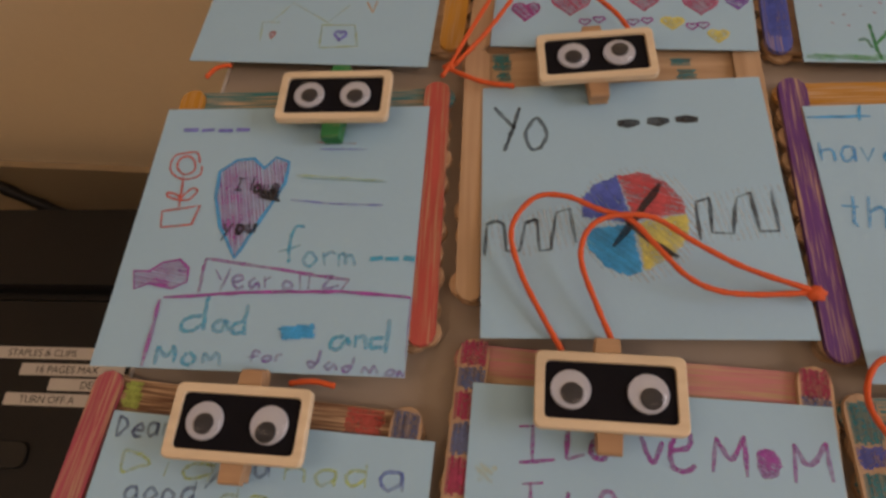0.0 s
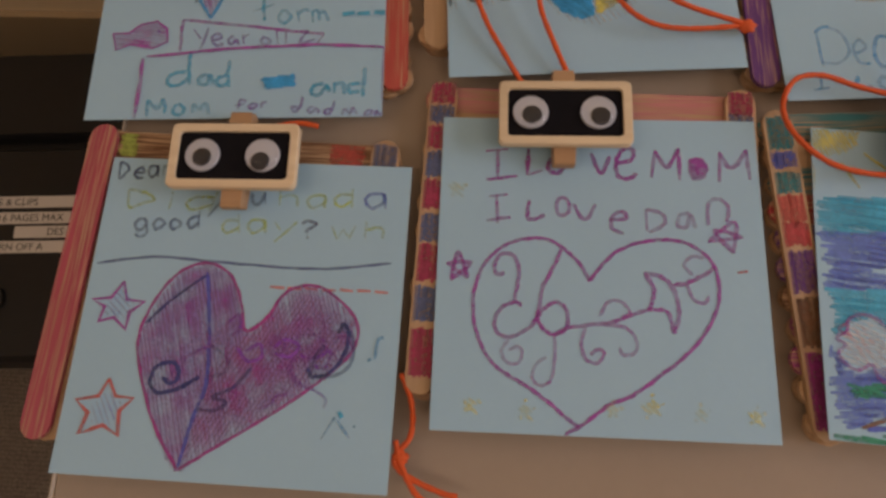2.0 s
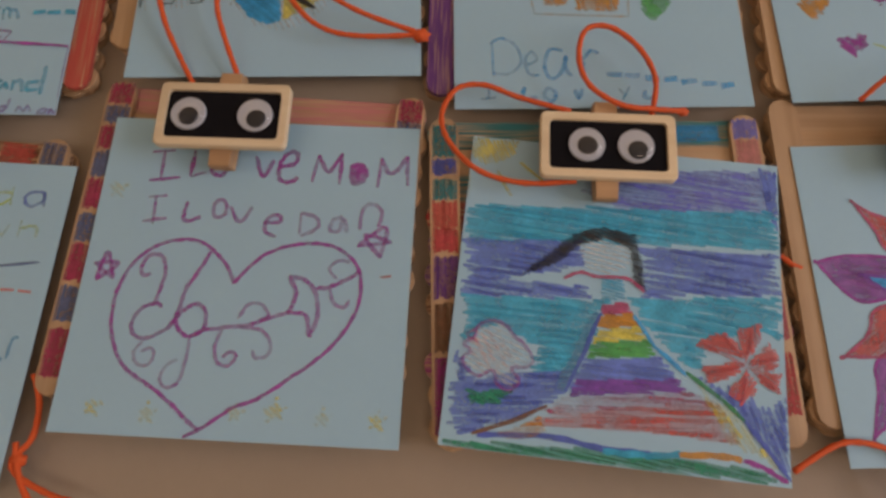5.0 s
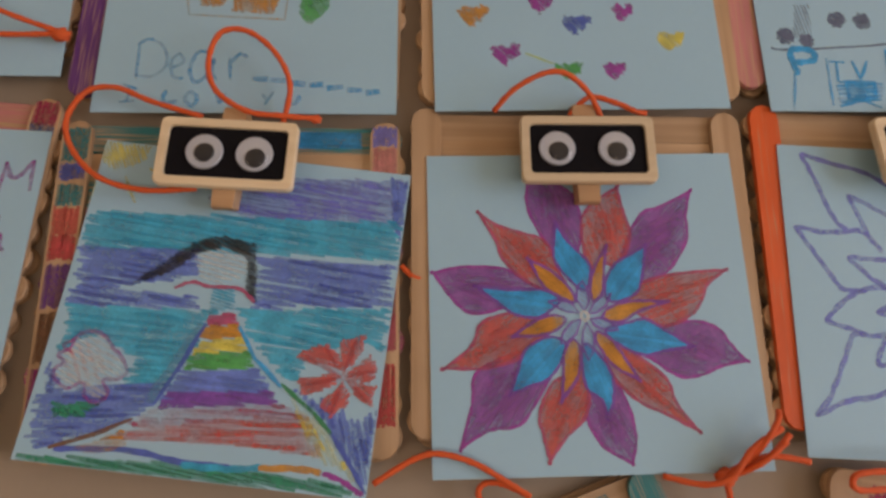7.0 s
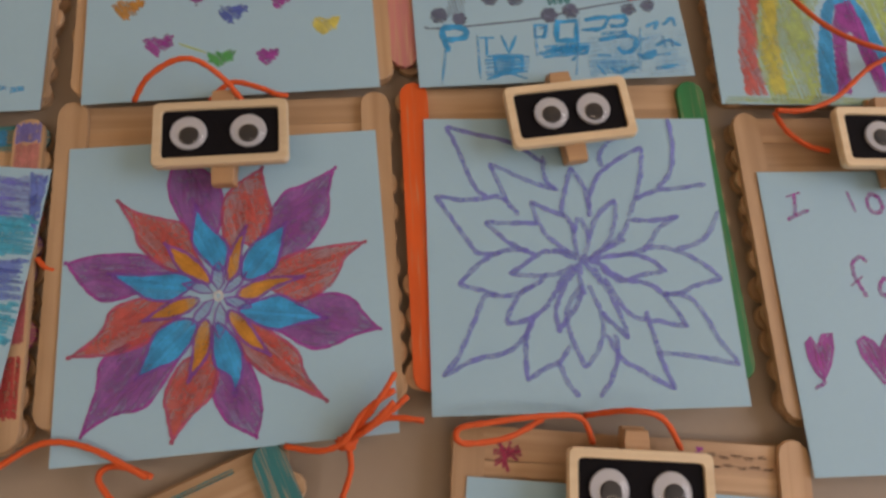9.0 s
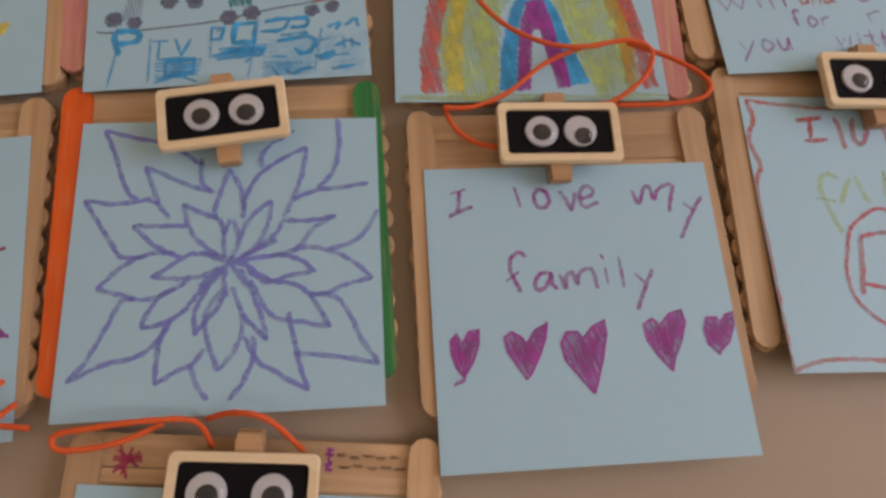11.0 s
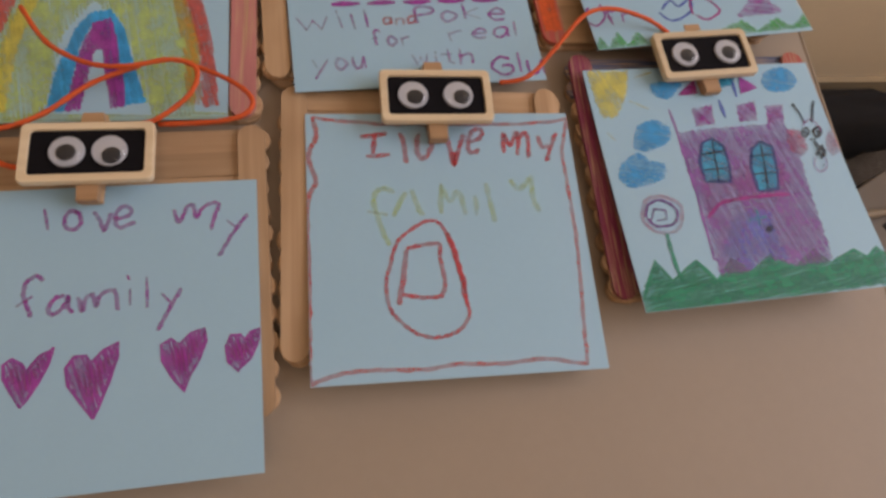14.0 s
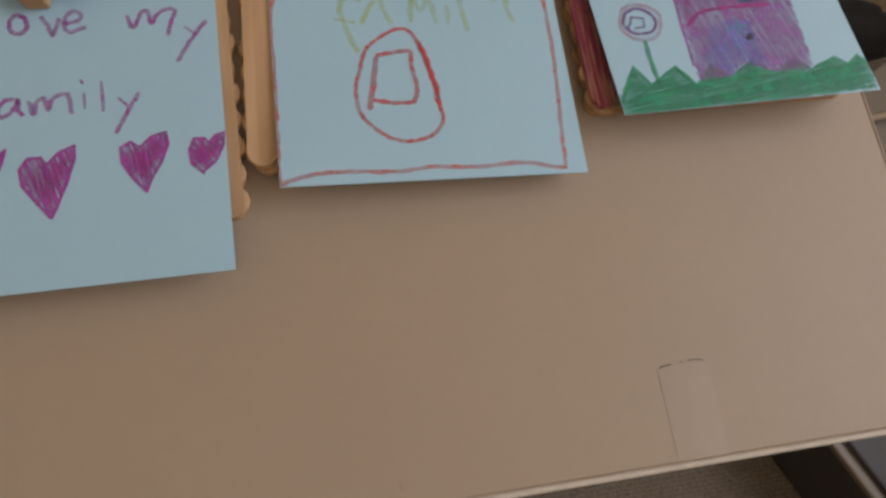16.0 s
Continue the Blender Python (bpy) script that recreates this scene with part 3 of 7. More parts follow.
# ---- crayon drawing on the notes ----
class Pen:
    """Lays wax on a note as thin ribbons, one part for each colour of a drawing."""

    def __init__(self, note):
        self.note, self.sets, self.high, self.piece = note, {}, 0.05, 0
        self.rng = note.rng

    def quads(self, name, colour, cover):
        return self.sets.setdefault((name, colour, cover, self.piece), ([], []))

    def ribbon(self, name, colour, pts, width, cover, high):
        if len(pts) < 2:
            return
        verts, faces = self.quads(name, colour, cover)
        start = len(verts)
        wob = self.rng.uniform(0, 9)
        for i, (u, v) in enumerate(pts):
            a, b = pts[max(i - 1, 0)], pts[min(i + 1, len(pts) - 1)]
            du, dv = b[0] - a[0], b[1] - a[1]
            d = math.hypot(du, dv) or 1.0
            h = width / 2 * (1 + 0.16 * math.sin(wob + 1.7 * i) + self.rng.uniform(-0.10, 0.10))
            if i in (0, len(pts) - 1):
                h *= 0.55
            for s in (1, -1):
                verts.append(self.note.at(min(max(u - s * dv / d * h, 0.15), 106.85), min(max(v + s * du / d * h, 0.15), 106.85), high))
        for i in range(len(pts) - 1):
            k = start + 2 * i
            faces.append((k, k + 1, k + 3, k + 2))

    def line(self, name, colour, width, pts, curve=True, closed=False, cover=0.8):
        self.high += 0.006
        if closed and not curve:
            pts = list(pts) + [pts[0]]
        pts = smooth(pts, 6, closed) if curve and len(pts) > 2 else self.split(pts)
        j = 0.12 * width
        self.ribbon(name, colour, [(u + self.rng.uniform(-j, j), v + self.rng.uniform(-j, j)) for u, v in pts], width, cover, self.high)

    def strokes(self, name, colour, width, group, cover=0.8):
        """Several pen strokes of one colour, each gliding through its points."""
        for pts in group:
            self.line(name, colour, width, pts, True, False, cover)

    def split(self, pts, step=4.0):
        out = [pts[0]]
        for a, b in zip(pts, pts[1:]):
            n = max(1, int(math.dist(a, b) / step))
            out += [(a[0] + (b[0] - a[0]) * k / n, a[1] + (b[1] - a[1]) * k / n) for k in range(1, n + 1)]
        return out

    def fill(self, name, colour, pts, angle=20.0, space=1.0, width=1.25, cover=0.7, curve=False, slack=0.5):
        """Strokes to and fro inside an outline."""
        self.high += 0.006
        if curve:
            pts = smooth(pts, 5, True)
        c, s = math.cos(radians(angle)), math.sin(radians(angle))
        turned = [(u * c + v * s, -u * s + v * c) for u, v in pts]
        y, k = min(p[1] for p in turned) + space * 0.4, 0
        end = max(p[1] for p in turned)
        while y < end:
            xs = []
            for a, b in zip(turned, turned[1:] + turned[:1]):
                if (a[1] <= y) != (b[1] <= y):
                    xs.append(a[0] + (y - a[1]) / (b[1] - a[1]) * (b[0] - a[0]))
            xs.sort()
            for x0, x1 in zip(xs[::2], xs[1::2]):
                if x1 - x0 < 0.25:
                    continue
                g = [self.rng.uniform(-slack, slack) for _ in range(4)]
                p = [(x0 + g[0], y + 0.3 * g[2]), ((x0 + x1) / 2, y + 0.35 * g[3] * min(1, (x1 - x0) / 20)), (x1 + g[1], y - 0.3 * g[2])]
                self.ribbon(name, colour, self.split([(x * c - w * s, x * s + w * c) for x, w in p], 6.0), width, cover, self.high + 0.0015 * (k % 3))
            y += space * self.rng.uniform(0.85, 1.15)
            k += 1

    def wash(self, name, colour, pts, angle=2.0, cover=0.4, streaks=0.5, seed_colour=None, slack=1.8):
        """Wax rubbed on broadly, with harder single strokes over it."""
        self.fill(name, colour, pts, angle, 1.15, 1.8, min(0.9, 1.35 * cover), slack=slack)
        self.streaks(name, seed_colour or colour, pts, angle, streaks)

    def streaks(self, name, colour, pts, angle, cover, space=2.6, width=1.0):
        self.high += 0.006
        c, s = math.cos(radians(angle)), math.sin(radians(angle))
        turned = [(u * c + v * s, -u * s + v * c) for u, v in pts]
        y, end = min(p[1] for p in turned) + 0.6, max(p[1] for p in turned)
        while y < end:
            xs = sorted(a[0] + (y - a[1]) / (b[1] - a[1]) * (b[0] - a[0]) for a, b in zip(turned, turned[1:] + turned[:1]) if (a[1] <= y) != (b[1] <= y))
            for x0, x1 in zip(xs[::2], xs[1::2]):
                f, g = self.rng.uniform(0, 0.5), self.rng.uniform(0.6, 1.0)
                p0, p1 = x0 + f * (x1 - x0), x0 + g * (x1 - x0)
                w = [self.rng.uniform(-0.5, 0.5) for _ in range(3)]
                p = [(p0, y + w[0]), ((p0 + p1) / 2, y + w[1]), (p1, y + w[2])]
                if p1 - p0 > 1.0:
                    self.ribbon(name, colour, smooth([(x * c - q * s, x * s + q * c) for x, q in p], 5), width * self.rng.uniform(0.7, 1.4), cover, self.high)
            y += space * self.rng.uniform(0.5, 1.5)

    def shape(self, name, colour, pts, rim=None, rim_width=0.9, **fill):
        self.piece += 1
        self.fill(name, colour, pts, **fill)
        self.line(name, rim or colour, rim_width, pts, fill.get("curve", False), True)
        self.piece += 1

    def word(self, name, colour, text, a, b, high, width=1.1, cover=0.8):
        """Handwriting from a to b along its base line, capitals that high."""
        glyphs = []
        x = 0.0
        for ch in text:
            if ch == " ":
                x += 3.0
                continue
            strokes = [[(int(p[0]), int(p[1])) for p in st.split()] for st in LETTERS[ch].split("|")]
            glyphs.append((x, ch, strokes))
            x += max(p[0] for st in strokes for p in st) + 1.7
        total = max(x - 1.7, 1.0)
        du, dv = b[0] - a[0], b[1] - a[1]
        d = math.hypot(du, dv)
        ex, ey = (du / d, dv / d), (-dv / d, du / d)
        k, h = d / total, high / 6.0
        for x, ch, strokes in glyphs:
            lean, size, drop = self.rng.uniform(-0.10, 0.10), self.rng.uniform(0.9, 1.1), self.rng.uniform(-0.5, 0.5)
            for st in strokes:
                pts = []
                for px, py in st:
                    q = (6 - py) * size
                    gx, gy = (x + px + lean * q) * k, -(q - drop) * h
                    pts.append((a[0] + ex[0] * gx + ey[0] * gy, a[1] + ex[1] * gx + ey[1] * gy))
                self.line(name, colour, width, pts, ch not in "ILVEMTYlwvyk" and len(pts) > 3, False, cover)

    def bar(self, name, colour, a, b, high, count=3, cover=0.8):
        """A word that is not spelled out: short level bars."""
        for i in range(count):
            f = (i + 0.5) / count
            v = -high * 0.5
            u0, u1 = a[0] + (b[0] - a[0]) * (i + 0.08) / count, a[0] + (b[0] - a[0]) * (i + 0.86) / count
            w0 = a[1] + (b[1] - a[1]) * f
            self.line(name, colour, high * 0.62, [(u0, w0 + v), (u1, w0 + v)], False, False, cover)

    def petals(self, name, colour, centre, tips, inner, broad, rim=None, rim_width=0.9, filled=True, **fill):
        for u, v in tips:
            self.piece += 1
            du, dv = u - centre[0], v - centre[1]
            d = math.hypot(du, dv)
            ex, ey = (du / d, dv / d), (-dv / d, du / d)
            ring = [(inner, 0.25), (inner + (d - inner) * 0.25, 0.86), (inner + (d - inner) * 0.48, 1.0), (inner + (d - inner) * 0.74, 0.52), (d, 0.0)]
            half = [(r, w * broad / 2 * self.rng.uniform(0.88, 1.12)) for r, w in ring]
            bend = self.rng.uniform(-0.06, 0.06) * broad
            place = lambda r, w: (centre[0] + ex[0] * r + ey[0] * (w + bend * math.sin(3 * r / d)), centre[1] + ex[1] * r + ey[1] * (w + bend * math.sin(3 * r / d)))
            up = smooth([place(r, w) for r, w in half], 4)
            down = smooth([place(r, -w) for r, w in half[::-1]], 4)
            if filled:
                self.fill(name, colour, up + down[1:], angle=math.degrees(math.atan2(dv, du)) + self.rng.uniform(-25, 25), **fill)
                self.line(name, rim or colour, rim_width, up + down[1:], False, True)
            else:
                self.line(name, rim or colour, rim_width, up[3:] + down[1:-3], False)

    def done(self):
        for (name, colour, cover, _), (verts, faces) in self.sets.items():
            mesh = bpy.data.meshes.new(name)
            mesh.from_pydata(verts, [], faces)
            mesh.materials.append(wax(colour, cover))
            ob = new(name, mesh)
            ob.parent = self.note.ob
            tagged(ob, colour + " crayon " + name.replace("_", " "))


LETTERS = {
    "I": "00 40|20 26|06 46", "L": "00 06 36", "O": "20 03 26 43 20", "V": "00 26 40", "E": "30 00 06 36|03 23", "M": "06 10 34 50 66",
    "D": "00 06 24 33 21 00", "P": "06 00 30 32 03", "T": "00 40|20 26", "Y": "00 23|40 06", "G": "41 20 03 26 45 43 23",
    "a": "32 12 04 16 34 32 36", "d": "32 12 04 16 34|30 36", "e": "04 34 22 04 16 36", "f": "31 20 11 16|03 23", "g": "32 12 04 16 34|32 37 18 07",
    "h": "00 06|03 22 33 36", "i": "02 06|00 01", "k": "00 06|32 04 36", "l": "00 06", "m": "02 06|03 12 23 26|23 32 43 46", "n": "02 06|03 22 33 36",
    "o": "12 04 16 34 12", "r": "02 06|03 22 32", "s": "32 11 03 34 25 06", "t": "20 25 36|02 32", "u": "02 05 16 25 32|32 36", "v": "02 16 32",
    "w": "02 16 23 36 42", "y": "02 15|42 09", "?": "01 10 31 13 14|16 15",
}


def heart(cu, cv, w, h, lean=0.0):
    out = []
    for k in range(20):
        a = 2 * math.pi * k / 20
        x, y = 16 * math.sin(a) ** 3, 13 * math.cos(a) - 5 * math.cos(2 * a) - 2 * math.cos(3 * a) - math.cos(4 * a)
        x, y = x / 32 * w, -(y + 2.5) / 29 * h
        out.append((cu + x - lean * y, cv + y))
    return out


def blob(cu, cv, r):
    return [(cu + r * math.cos(radians(36 * k)), cv + r * math.sin(radians(36 * k))) for k in range(10)]


def star(cu, cv, r, turn=0.0):
    return [(cu + (r if k % 2 == 0 else 0.45 * r) * math.sin(radians(36 * k + turn)), cv - (r if k % 2 == 0 else 0.45 * r) * math.cos(radians(36 * k + turn))) for k in range(10)]


PENS = {key: Pen(note) for key, note in PAPERS.items()}


# ---- what is drawn on each note ----

# purple heart, stars and a greeting
p = PENS["low_a"]
p.word("writing", "navy", "Dear", (3.5, 7.6), (22.4, 6.4), 6.0, 1.0, 0.5)
p.word("writing", "lime", "Did", (9, 17.9), (37.8, 18.3), 6.5, 1.0, 0.42)
p.word("writing", "navy", "you", (37.6, 17.7), (57.2, 15.8), 6.0, 1.1, 0.5)
p.word("writing", "lime", "had", (62.2, 15.6), (87.4, 16), 6.5, 1.0, 0.42)
p.word("writing", "blue", "a", (92.4, 16.3), (99, 16), 8.0, 1.1, 0.5)
p.word("writing", "navy", "good", (12.8, 26.7), (34.9, 25), 6.0, 1.1, 0.5)
p.word("writing", "lime", "day", (43.5, 26.6), (69.5, 25.5), 6.5, 1.0, 0.42)
p.word("writing", "slate", "?", (71.7, 27.3), (76.6, 27.1), 6.5, 1.1, 0.5)
p.word("writing", "lime", "wh", (81.4, 26.9), (98.7, 26.1), 6.5, 1.0, 0.42)
p.line("divider", "denim", 0.9, [(1.9, 39), (21.1, 35.9), (42.9, 36.7), (66.3, 37.6), (83.6, 37.2), (102.4, 34.5)])
p.bar("name_bar", "blush", (62.3, 45.8), (103.2, 45.7), 2.6, 7)
p.fill("heart", "orchid", [(39.4, 103.8), (31.2, 90.6), (23.7, 75.2), (20.9, 64.3), (25, 50.8), (31.8, 40.3), (41, 37.3), (49.5, 41.8), (54, 51.2), (56.7, 59.5), (63.1, 54.5), (67.6, 46.7), (74.8, 43.3), (82.7, 45), (92.1, 53.4), (93.1, 62.2), (87.6, 69.7), (72.8, 82.1), (54.8, 94.4), (42.1, 103.9)], angle=72, space=1.9, width=2.2, cover=0.3135)
p.fill("heart", "grape", [(39.4, 103.8), (31.2, 90.6), (23.7, 75.2), (20.9, 64.3), (25, 50.8), (31.8, 40.3), (41, 37.3), (49.5, 41.8), (54, 51.2), (56.7, 59.5), (63.1, 54.5), (67.6, 46.7), (74.8, 43.3), (82.7, 45), (92.1, 53.4), (93.1, 62.2), (87.6, 69.7), (72.8, 82.1), (54.8, 94.4), (42.1, 103.9)], angle=72, space=1.3, width=0.9, cover=0.36575)
p.fill("heart", "violet", [(27.8, 69.5), (25.8, 54.6), (32, 41.7), (41.1, 37.9), (49.7, 42.8), (53.7, 53.1), (55.6, 64.2), (50.6, 80.7), (40.5, 86.6)], angle=80, space=1.2, width=0.8, cover=0.2475)
p.fill("heart", "magenta", [(39.9, 102), (47.2, 72), (56.5, 60.5), (73.1, 44.5), (91.4, 54.9), (90.9, 65.9), (67.8, 85.1)], angle=-62, space=1.5, width=0.8, cover=0.36575)
p.fill("heart", "violet", [(62.5, 74.7), (64.2, 62), (75.8, 50.1), (90.5, 55), (89.9, 66), (79, 73.8), (67.3, 81.6)], angle=40, space=1.5, width=0.7, cover=0.2475)
p.line("heart", "magenta", 1.0, [(41.1, 103.6), (31.2, 90.6), (23.3, 73.3), (21, 62.3), (24.8, 49.9), (31.8, 40.3), (41, 37.3), (49.5, 41.8), (54, 51.2), (56.7, 59.5), (63.1, 54.5), (67.6, 46.7), (74.8, 43.3), (82.7, 45), (92.1, 53.4), (93.1, 62.2), (87.6, 69.7), (72.8, 82.1), (54.8, 94.4), (41.1, 103.6)])
p.line("heart", "blue", 1.2, [(41.1, 102.8), (43, 89.9), (46, 75.6), (44, 57.4), (40.5, 40.3)], True)
p.line("heart", "navy", 1.0, [(40.7, 41.3), (29.8, 50.6), (22.6, 58.6)])
p.line("heart", "navy", 1.3, [(43.5, 75), (36.3, 79.5), (30, 80.5), (27.4, 76.7), (29.3, 72.1), (34.8, 71.2), (36.5, 75.3), (34.2, 77.7), (31.3, 75.6)])
p.line("heart", "navy", 1.3, [(78.1, 70.3), (80.3, 72.9), (85.1, 71.6), (89.1, 66.9), (90.6, 59.5), (88.6, 55.5), (87.2, 58.9)])
p.line("heart", "violet", 1.0, [(57.4, 66), (61.7, 63.5), (62.8, 67.5), (58.8, 69.2), (54.4, 65.2)])
p.line("heart", "violet", 1.0, [(66.5, 64.6), (69.9, 61.6), (74.7, 63.2), (72.4, 66.9), (67.2, 66.3)])
p.line("heart", "navy", 1.1, [(43.9, 85), (49.5, 85.2), (53.6, 82.4), (48.7, 80.9), (54.7, 77.8), (60.1, 71.2)])
p.line("heart", "violet", 1.0, [(81.7, 66.5), (85.2, 64.5), (84, 70), (80.2, 69.3)])
p.line("star", "grape", 1.3, [(12.6, 44.9), (14.7, 51), (20.7, 51.4), (16.2, 55.1), (16, 60.8), (11.4, 57.3), (6.3, 58.6), (7.5, 53.7), (2.6, 51.5), (9.3, 50.7)], False, True)
p.fill("star", "lilac", [(12.8, 47.6), (17.5, 52.2), (15.4, 58), (8.1, 56.5), (7.7, 52)], angle=40, space=1.6, width=0.7, cover=0.4)
p.line("star", "coral", 1.4, [(13.8, 77.2), (17, 82.7), (23, 82.7), (19.3, 87), (20, 94.5), (14.8, 91.6), (7.4, 94.7), (8.9, 88.1), (4.2, 84.3), (11.5, 83)], False, True)
p.fill("star", "lilac", [(14.4, 81), (19.6, 84.3), (17.9, 91.4), (10.9, 91), (9.7, 85.8)], angle=60, space=1.6, width=0.7, cover=0.35)
p.line("note_sign", "sky", 0.9, [(102.2, 59.5), (100.3, 60), (99.7, 66.4)])
p.line("note_sign", "sky", 2.0, [(97.4, 67), (98.2, 66.3)], False)
p.line("note_sign", "sky", 0.9, [(85, 91.7), (88.6, 85.1), (93.9, 91.2)], False, cover=0.5)
p.line("note_sign", "cyan", 2.4, [(89.9, 83.4), (91.2, 84.7)], False)
p.line("note_sign", "sky", 1.4, [(94.8, 87.2), (95.4, 87.7)], False)

p.strokes("heart", "violet", 0.9, [[(73.6, 61.4), (75.5, 59.5), (80.8, 60.1), (83.2, 63.6), (80.8, 66.9), (76.5, 66.7), (74.2, 63.2)], [(68, 64.5), (65.4, 63.3), (66.9, 60.9), (70.1, 63.4), (67.8, 66.9), (64.9, 65.9)], [(74.2, 66), (72.3, 70.6), (75.1, 74.9), (81.3, 77.2), (85.2, 79.6), (84.7, 82.6)], [(85.6, 60.8), (90.1, 59.6), (91.6, 64.1), (88.2, 67), (85.5, 64.4)], [(64, 83.8), (67.4, 82.4), (69.2, 79.7), (72.6, 78.4), (70.3, 77.1)], [(50.2, 57.1), (53.5, 54.1), (54.7, 58.7), (52, 61.7), (51.5, 64.5)], [(37.4, 69.8), (41.5, 66.8), (45.9, 64.8)]], 0.49)
p.strokes("heart", "navy", 1.1, [[(83.1, 62.7), (80, 67.5), (80.9, 71.9), (86.1, 72.5), (91.3, 69.5), (92.8, 64), (90.8, 57.7), (88.8, 56.9)], [(45.9, 64.8), (52.3, 69), (51.2, 73.6), (45.8, 74.8)]], 0.45)
p.strokes("heart", "grape", 0.9, [[(42.7, 57.5), (47.2, 72), (46.9, 86.2)], [(45.4, 40.1), (50.2, 57.1), (51.8, 71.7)]], 0.37)
# vine inside a heart
p = PENS["low_b"]
p.strokes("writing", "grape", 1.5, [[(15, 12.7), (22.9, 11.7)], [(19.4, 12.2), (19.4, 22.7)], [(15.5, 23.3), (26.1, 21.7)], [(29.8, 11.7), (29.6, 21.2)], [(29.6, 21.2), (34.8, 19.4)], [(37.6, 14.7), (36.7, 18.9), (40.2, 20.5), (42.5, 16.7), (40.5, 13.6)], [(51.2, 12.7), (54.5, 20.2), (57.6, 13.8)], [(58.9, 16.7), (64.7, 15.1), (65.7, 11.5), (62.8, 11), (59.9, 15.2), (60.2, 20.8), (63.7, 22), (66.6, 19.9)]], 0.57)
p.strokes("writing", "grape", 1.5, [[(71.3, 21.6), (72.9, 11.3)], [(72.9, 11.3), (76.7, 17.5), (81.1, 10.5)], [(81.1, 10.5), (80.8, 22)], [(84.3, 17.7), (85.2, 14.8), (88.2, 14.7), (89.8, 17.6), (88.4, 20.7), (85.5, 21.2), (84.3, 17.7)], [(93.9, 22.6), (94.5, 11.7)], [(94.5, 11.7), (98.3, 17.4), (103.6, 10.6)], [(103.6, 10.6), (103.9, 21.3)]], 0.57)
p.fill("writing", "grape", [(83.9, 17.8), (85.2, 14.8), (88.2, 14.5), (90, 17.6), (88.5, 20.9), (85.3, 21.4)], angle=30, space=0.9, width=1.1, cover=0.7)
p.strokes("writing", "grape", 1.3, [[(16.7, 29.4), (23, 28.4)], [(19.2, 28.8), (19.6, 38.9)], [(16.1, 38), (24.1, 36.8)], [(30.2, 30.5), (30, 37.2), (35.7, 35.8)], [(40.7, 29.2), (39.2, 32.3), (40.8, 35.7), (43.6, 34.2), (43.2, 30.1), (40.7, 29.2)], [(45, 31.5), (48.8, 37), (52.5, 31.3)], [(56.9, 36.8), (62.5, 36.2), (61.6, 33.9), (58.2, 35.2), (57.8, 39.7), (61.5, 41.6)]], 0.53)
p.strokes("writing", "grape", 1.3, [[(69.1, 32.8), (69.4, 40.4)], [(69.1, 32.8), (74.4, 34.3), (75, 37.8), (69.9, 40.8)], [(83.2, 33.6), (79.9, 34.9), (79.4, 38.5), (82.4, 38.4), (83.7, 34.4), (85, 39.1)], [(89.1, 38.2), (89.8, 30.2), (93.6, 28.7), (96.3, 31.6), (95.1, 36.6)]], 0.49)
p.strokes("star", "grape", 1.4, [[(3.2, 53.3), (11.1, 53), (4.9, 59.1)], [(4.9, 59.1), (6.8, 49.3), (10.4, 58.3)], [(10.4, 58.3), (3.2, 53.3)], [(88.9, 43.7), (97.9, 36.6), (96.7, 47.3)], [(96.7, 47.3), (91.2, 39.7), (100.3, 41.8)], [(100.3, 41.8), (88.9, 43.7)]], 0.53)
p.line("heart", "grape", 1.2, [(49.9, 58.1), (47.5, 53.2), (42.8, 48.1), (37.2, 44.5), (31.5, 43.9), (24.9, 45.3), (19.4, 48.9), (14.9, 54.9), (12.5, 62.6), (12.6, 71.1), (14.6, 78.4), (18.1, 84.6), (22.7, 88.5), (29.1, 92.1), (36.3, 97), (41.6, 101.1), (45.9, 104.3)], True, False, 0.64)
p.line("heart", "grape", 1.2, [(49.9, 58.1), (54, 52.6), (59.6, 47.5), (67, 44.4), (75.4, 43.3), (82.7, 44.7), (89, 49.5), (91.3, 57), (90.4, 65.4), (86.1, 73.8), (79.6, 81.2), (71.4, 87.7), (62.5, 94.2), (55.5, 97.1), (48.5, 102.5), (41.6, 106.6)], True, False, 0.64)
p.strokes("vine", "grape", 1.3, [[(41, 47.6), (38.2, 54.1), (34.7, 60.9), (33.9, 66.6), (33, 70.3), (34.9, 74.3), (38.6, 76), (42.2, 73.7), (42.7, 69), (40.2, 65.4), (36.6, 66.5), (33.9, 69.4), (30.4, 74.1), (25, 77.1), (20.5, 76), (19.4, 71.8), (22, 67.4), (26.5, 65.9), (28, 66.8)], [(25.6, 65.9), (26.7, 59.3), (27.1, 54.4), (25.1, 50), (21.3, 49.8), (19.2, 52.8), (19.7, 56.6), (22.5, 56)], [(38.6, 76), (43.1, 73.6), (50.3, 72.4), (57.5, 71.2), (64.8, 68.2), (70.2, 66.7), (74.7, 67.8), (76.3, 74.2)]], 0.61)
p.strokes("vine", "grape", 1.4, [[(67.7, 55), (72.3, 55.4), (75.9, 58.5), (77.9, 63.1), (78.2, 68.6), (76.3, 74.5)], [(67.7, 55), (70.4, 59.6), (69.9, 64.3), (68.4, 67.2)], [(76.8, 58.5), (81.3, 57.7), (86, 55.3), (90.6, 52.3)]], 0.61)
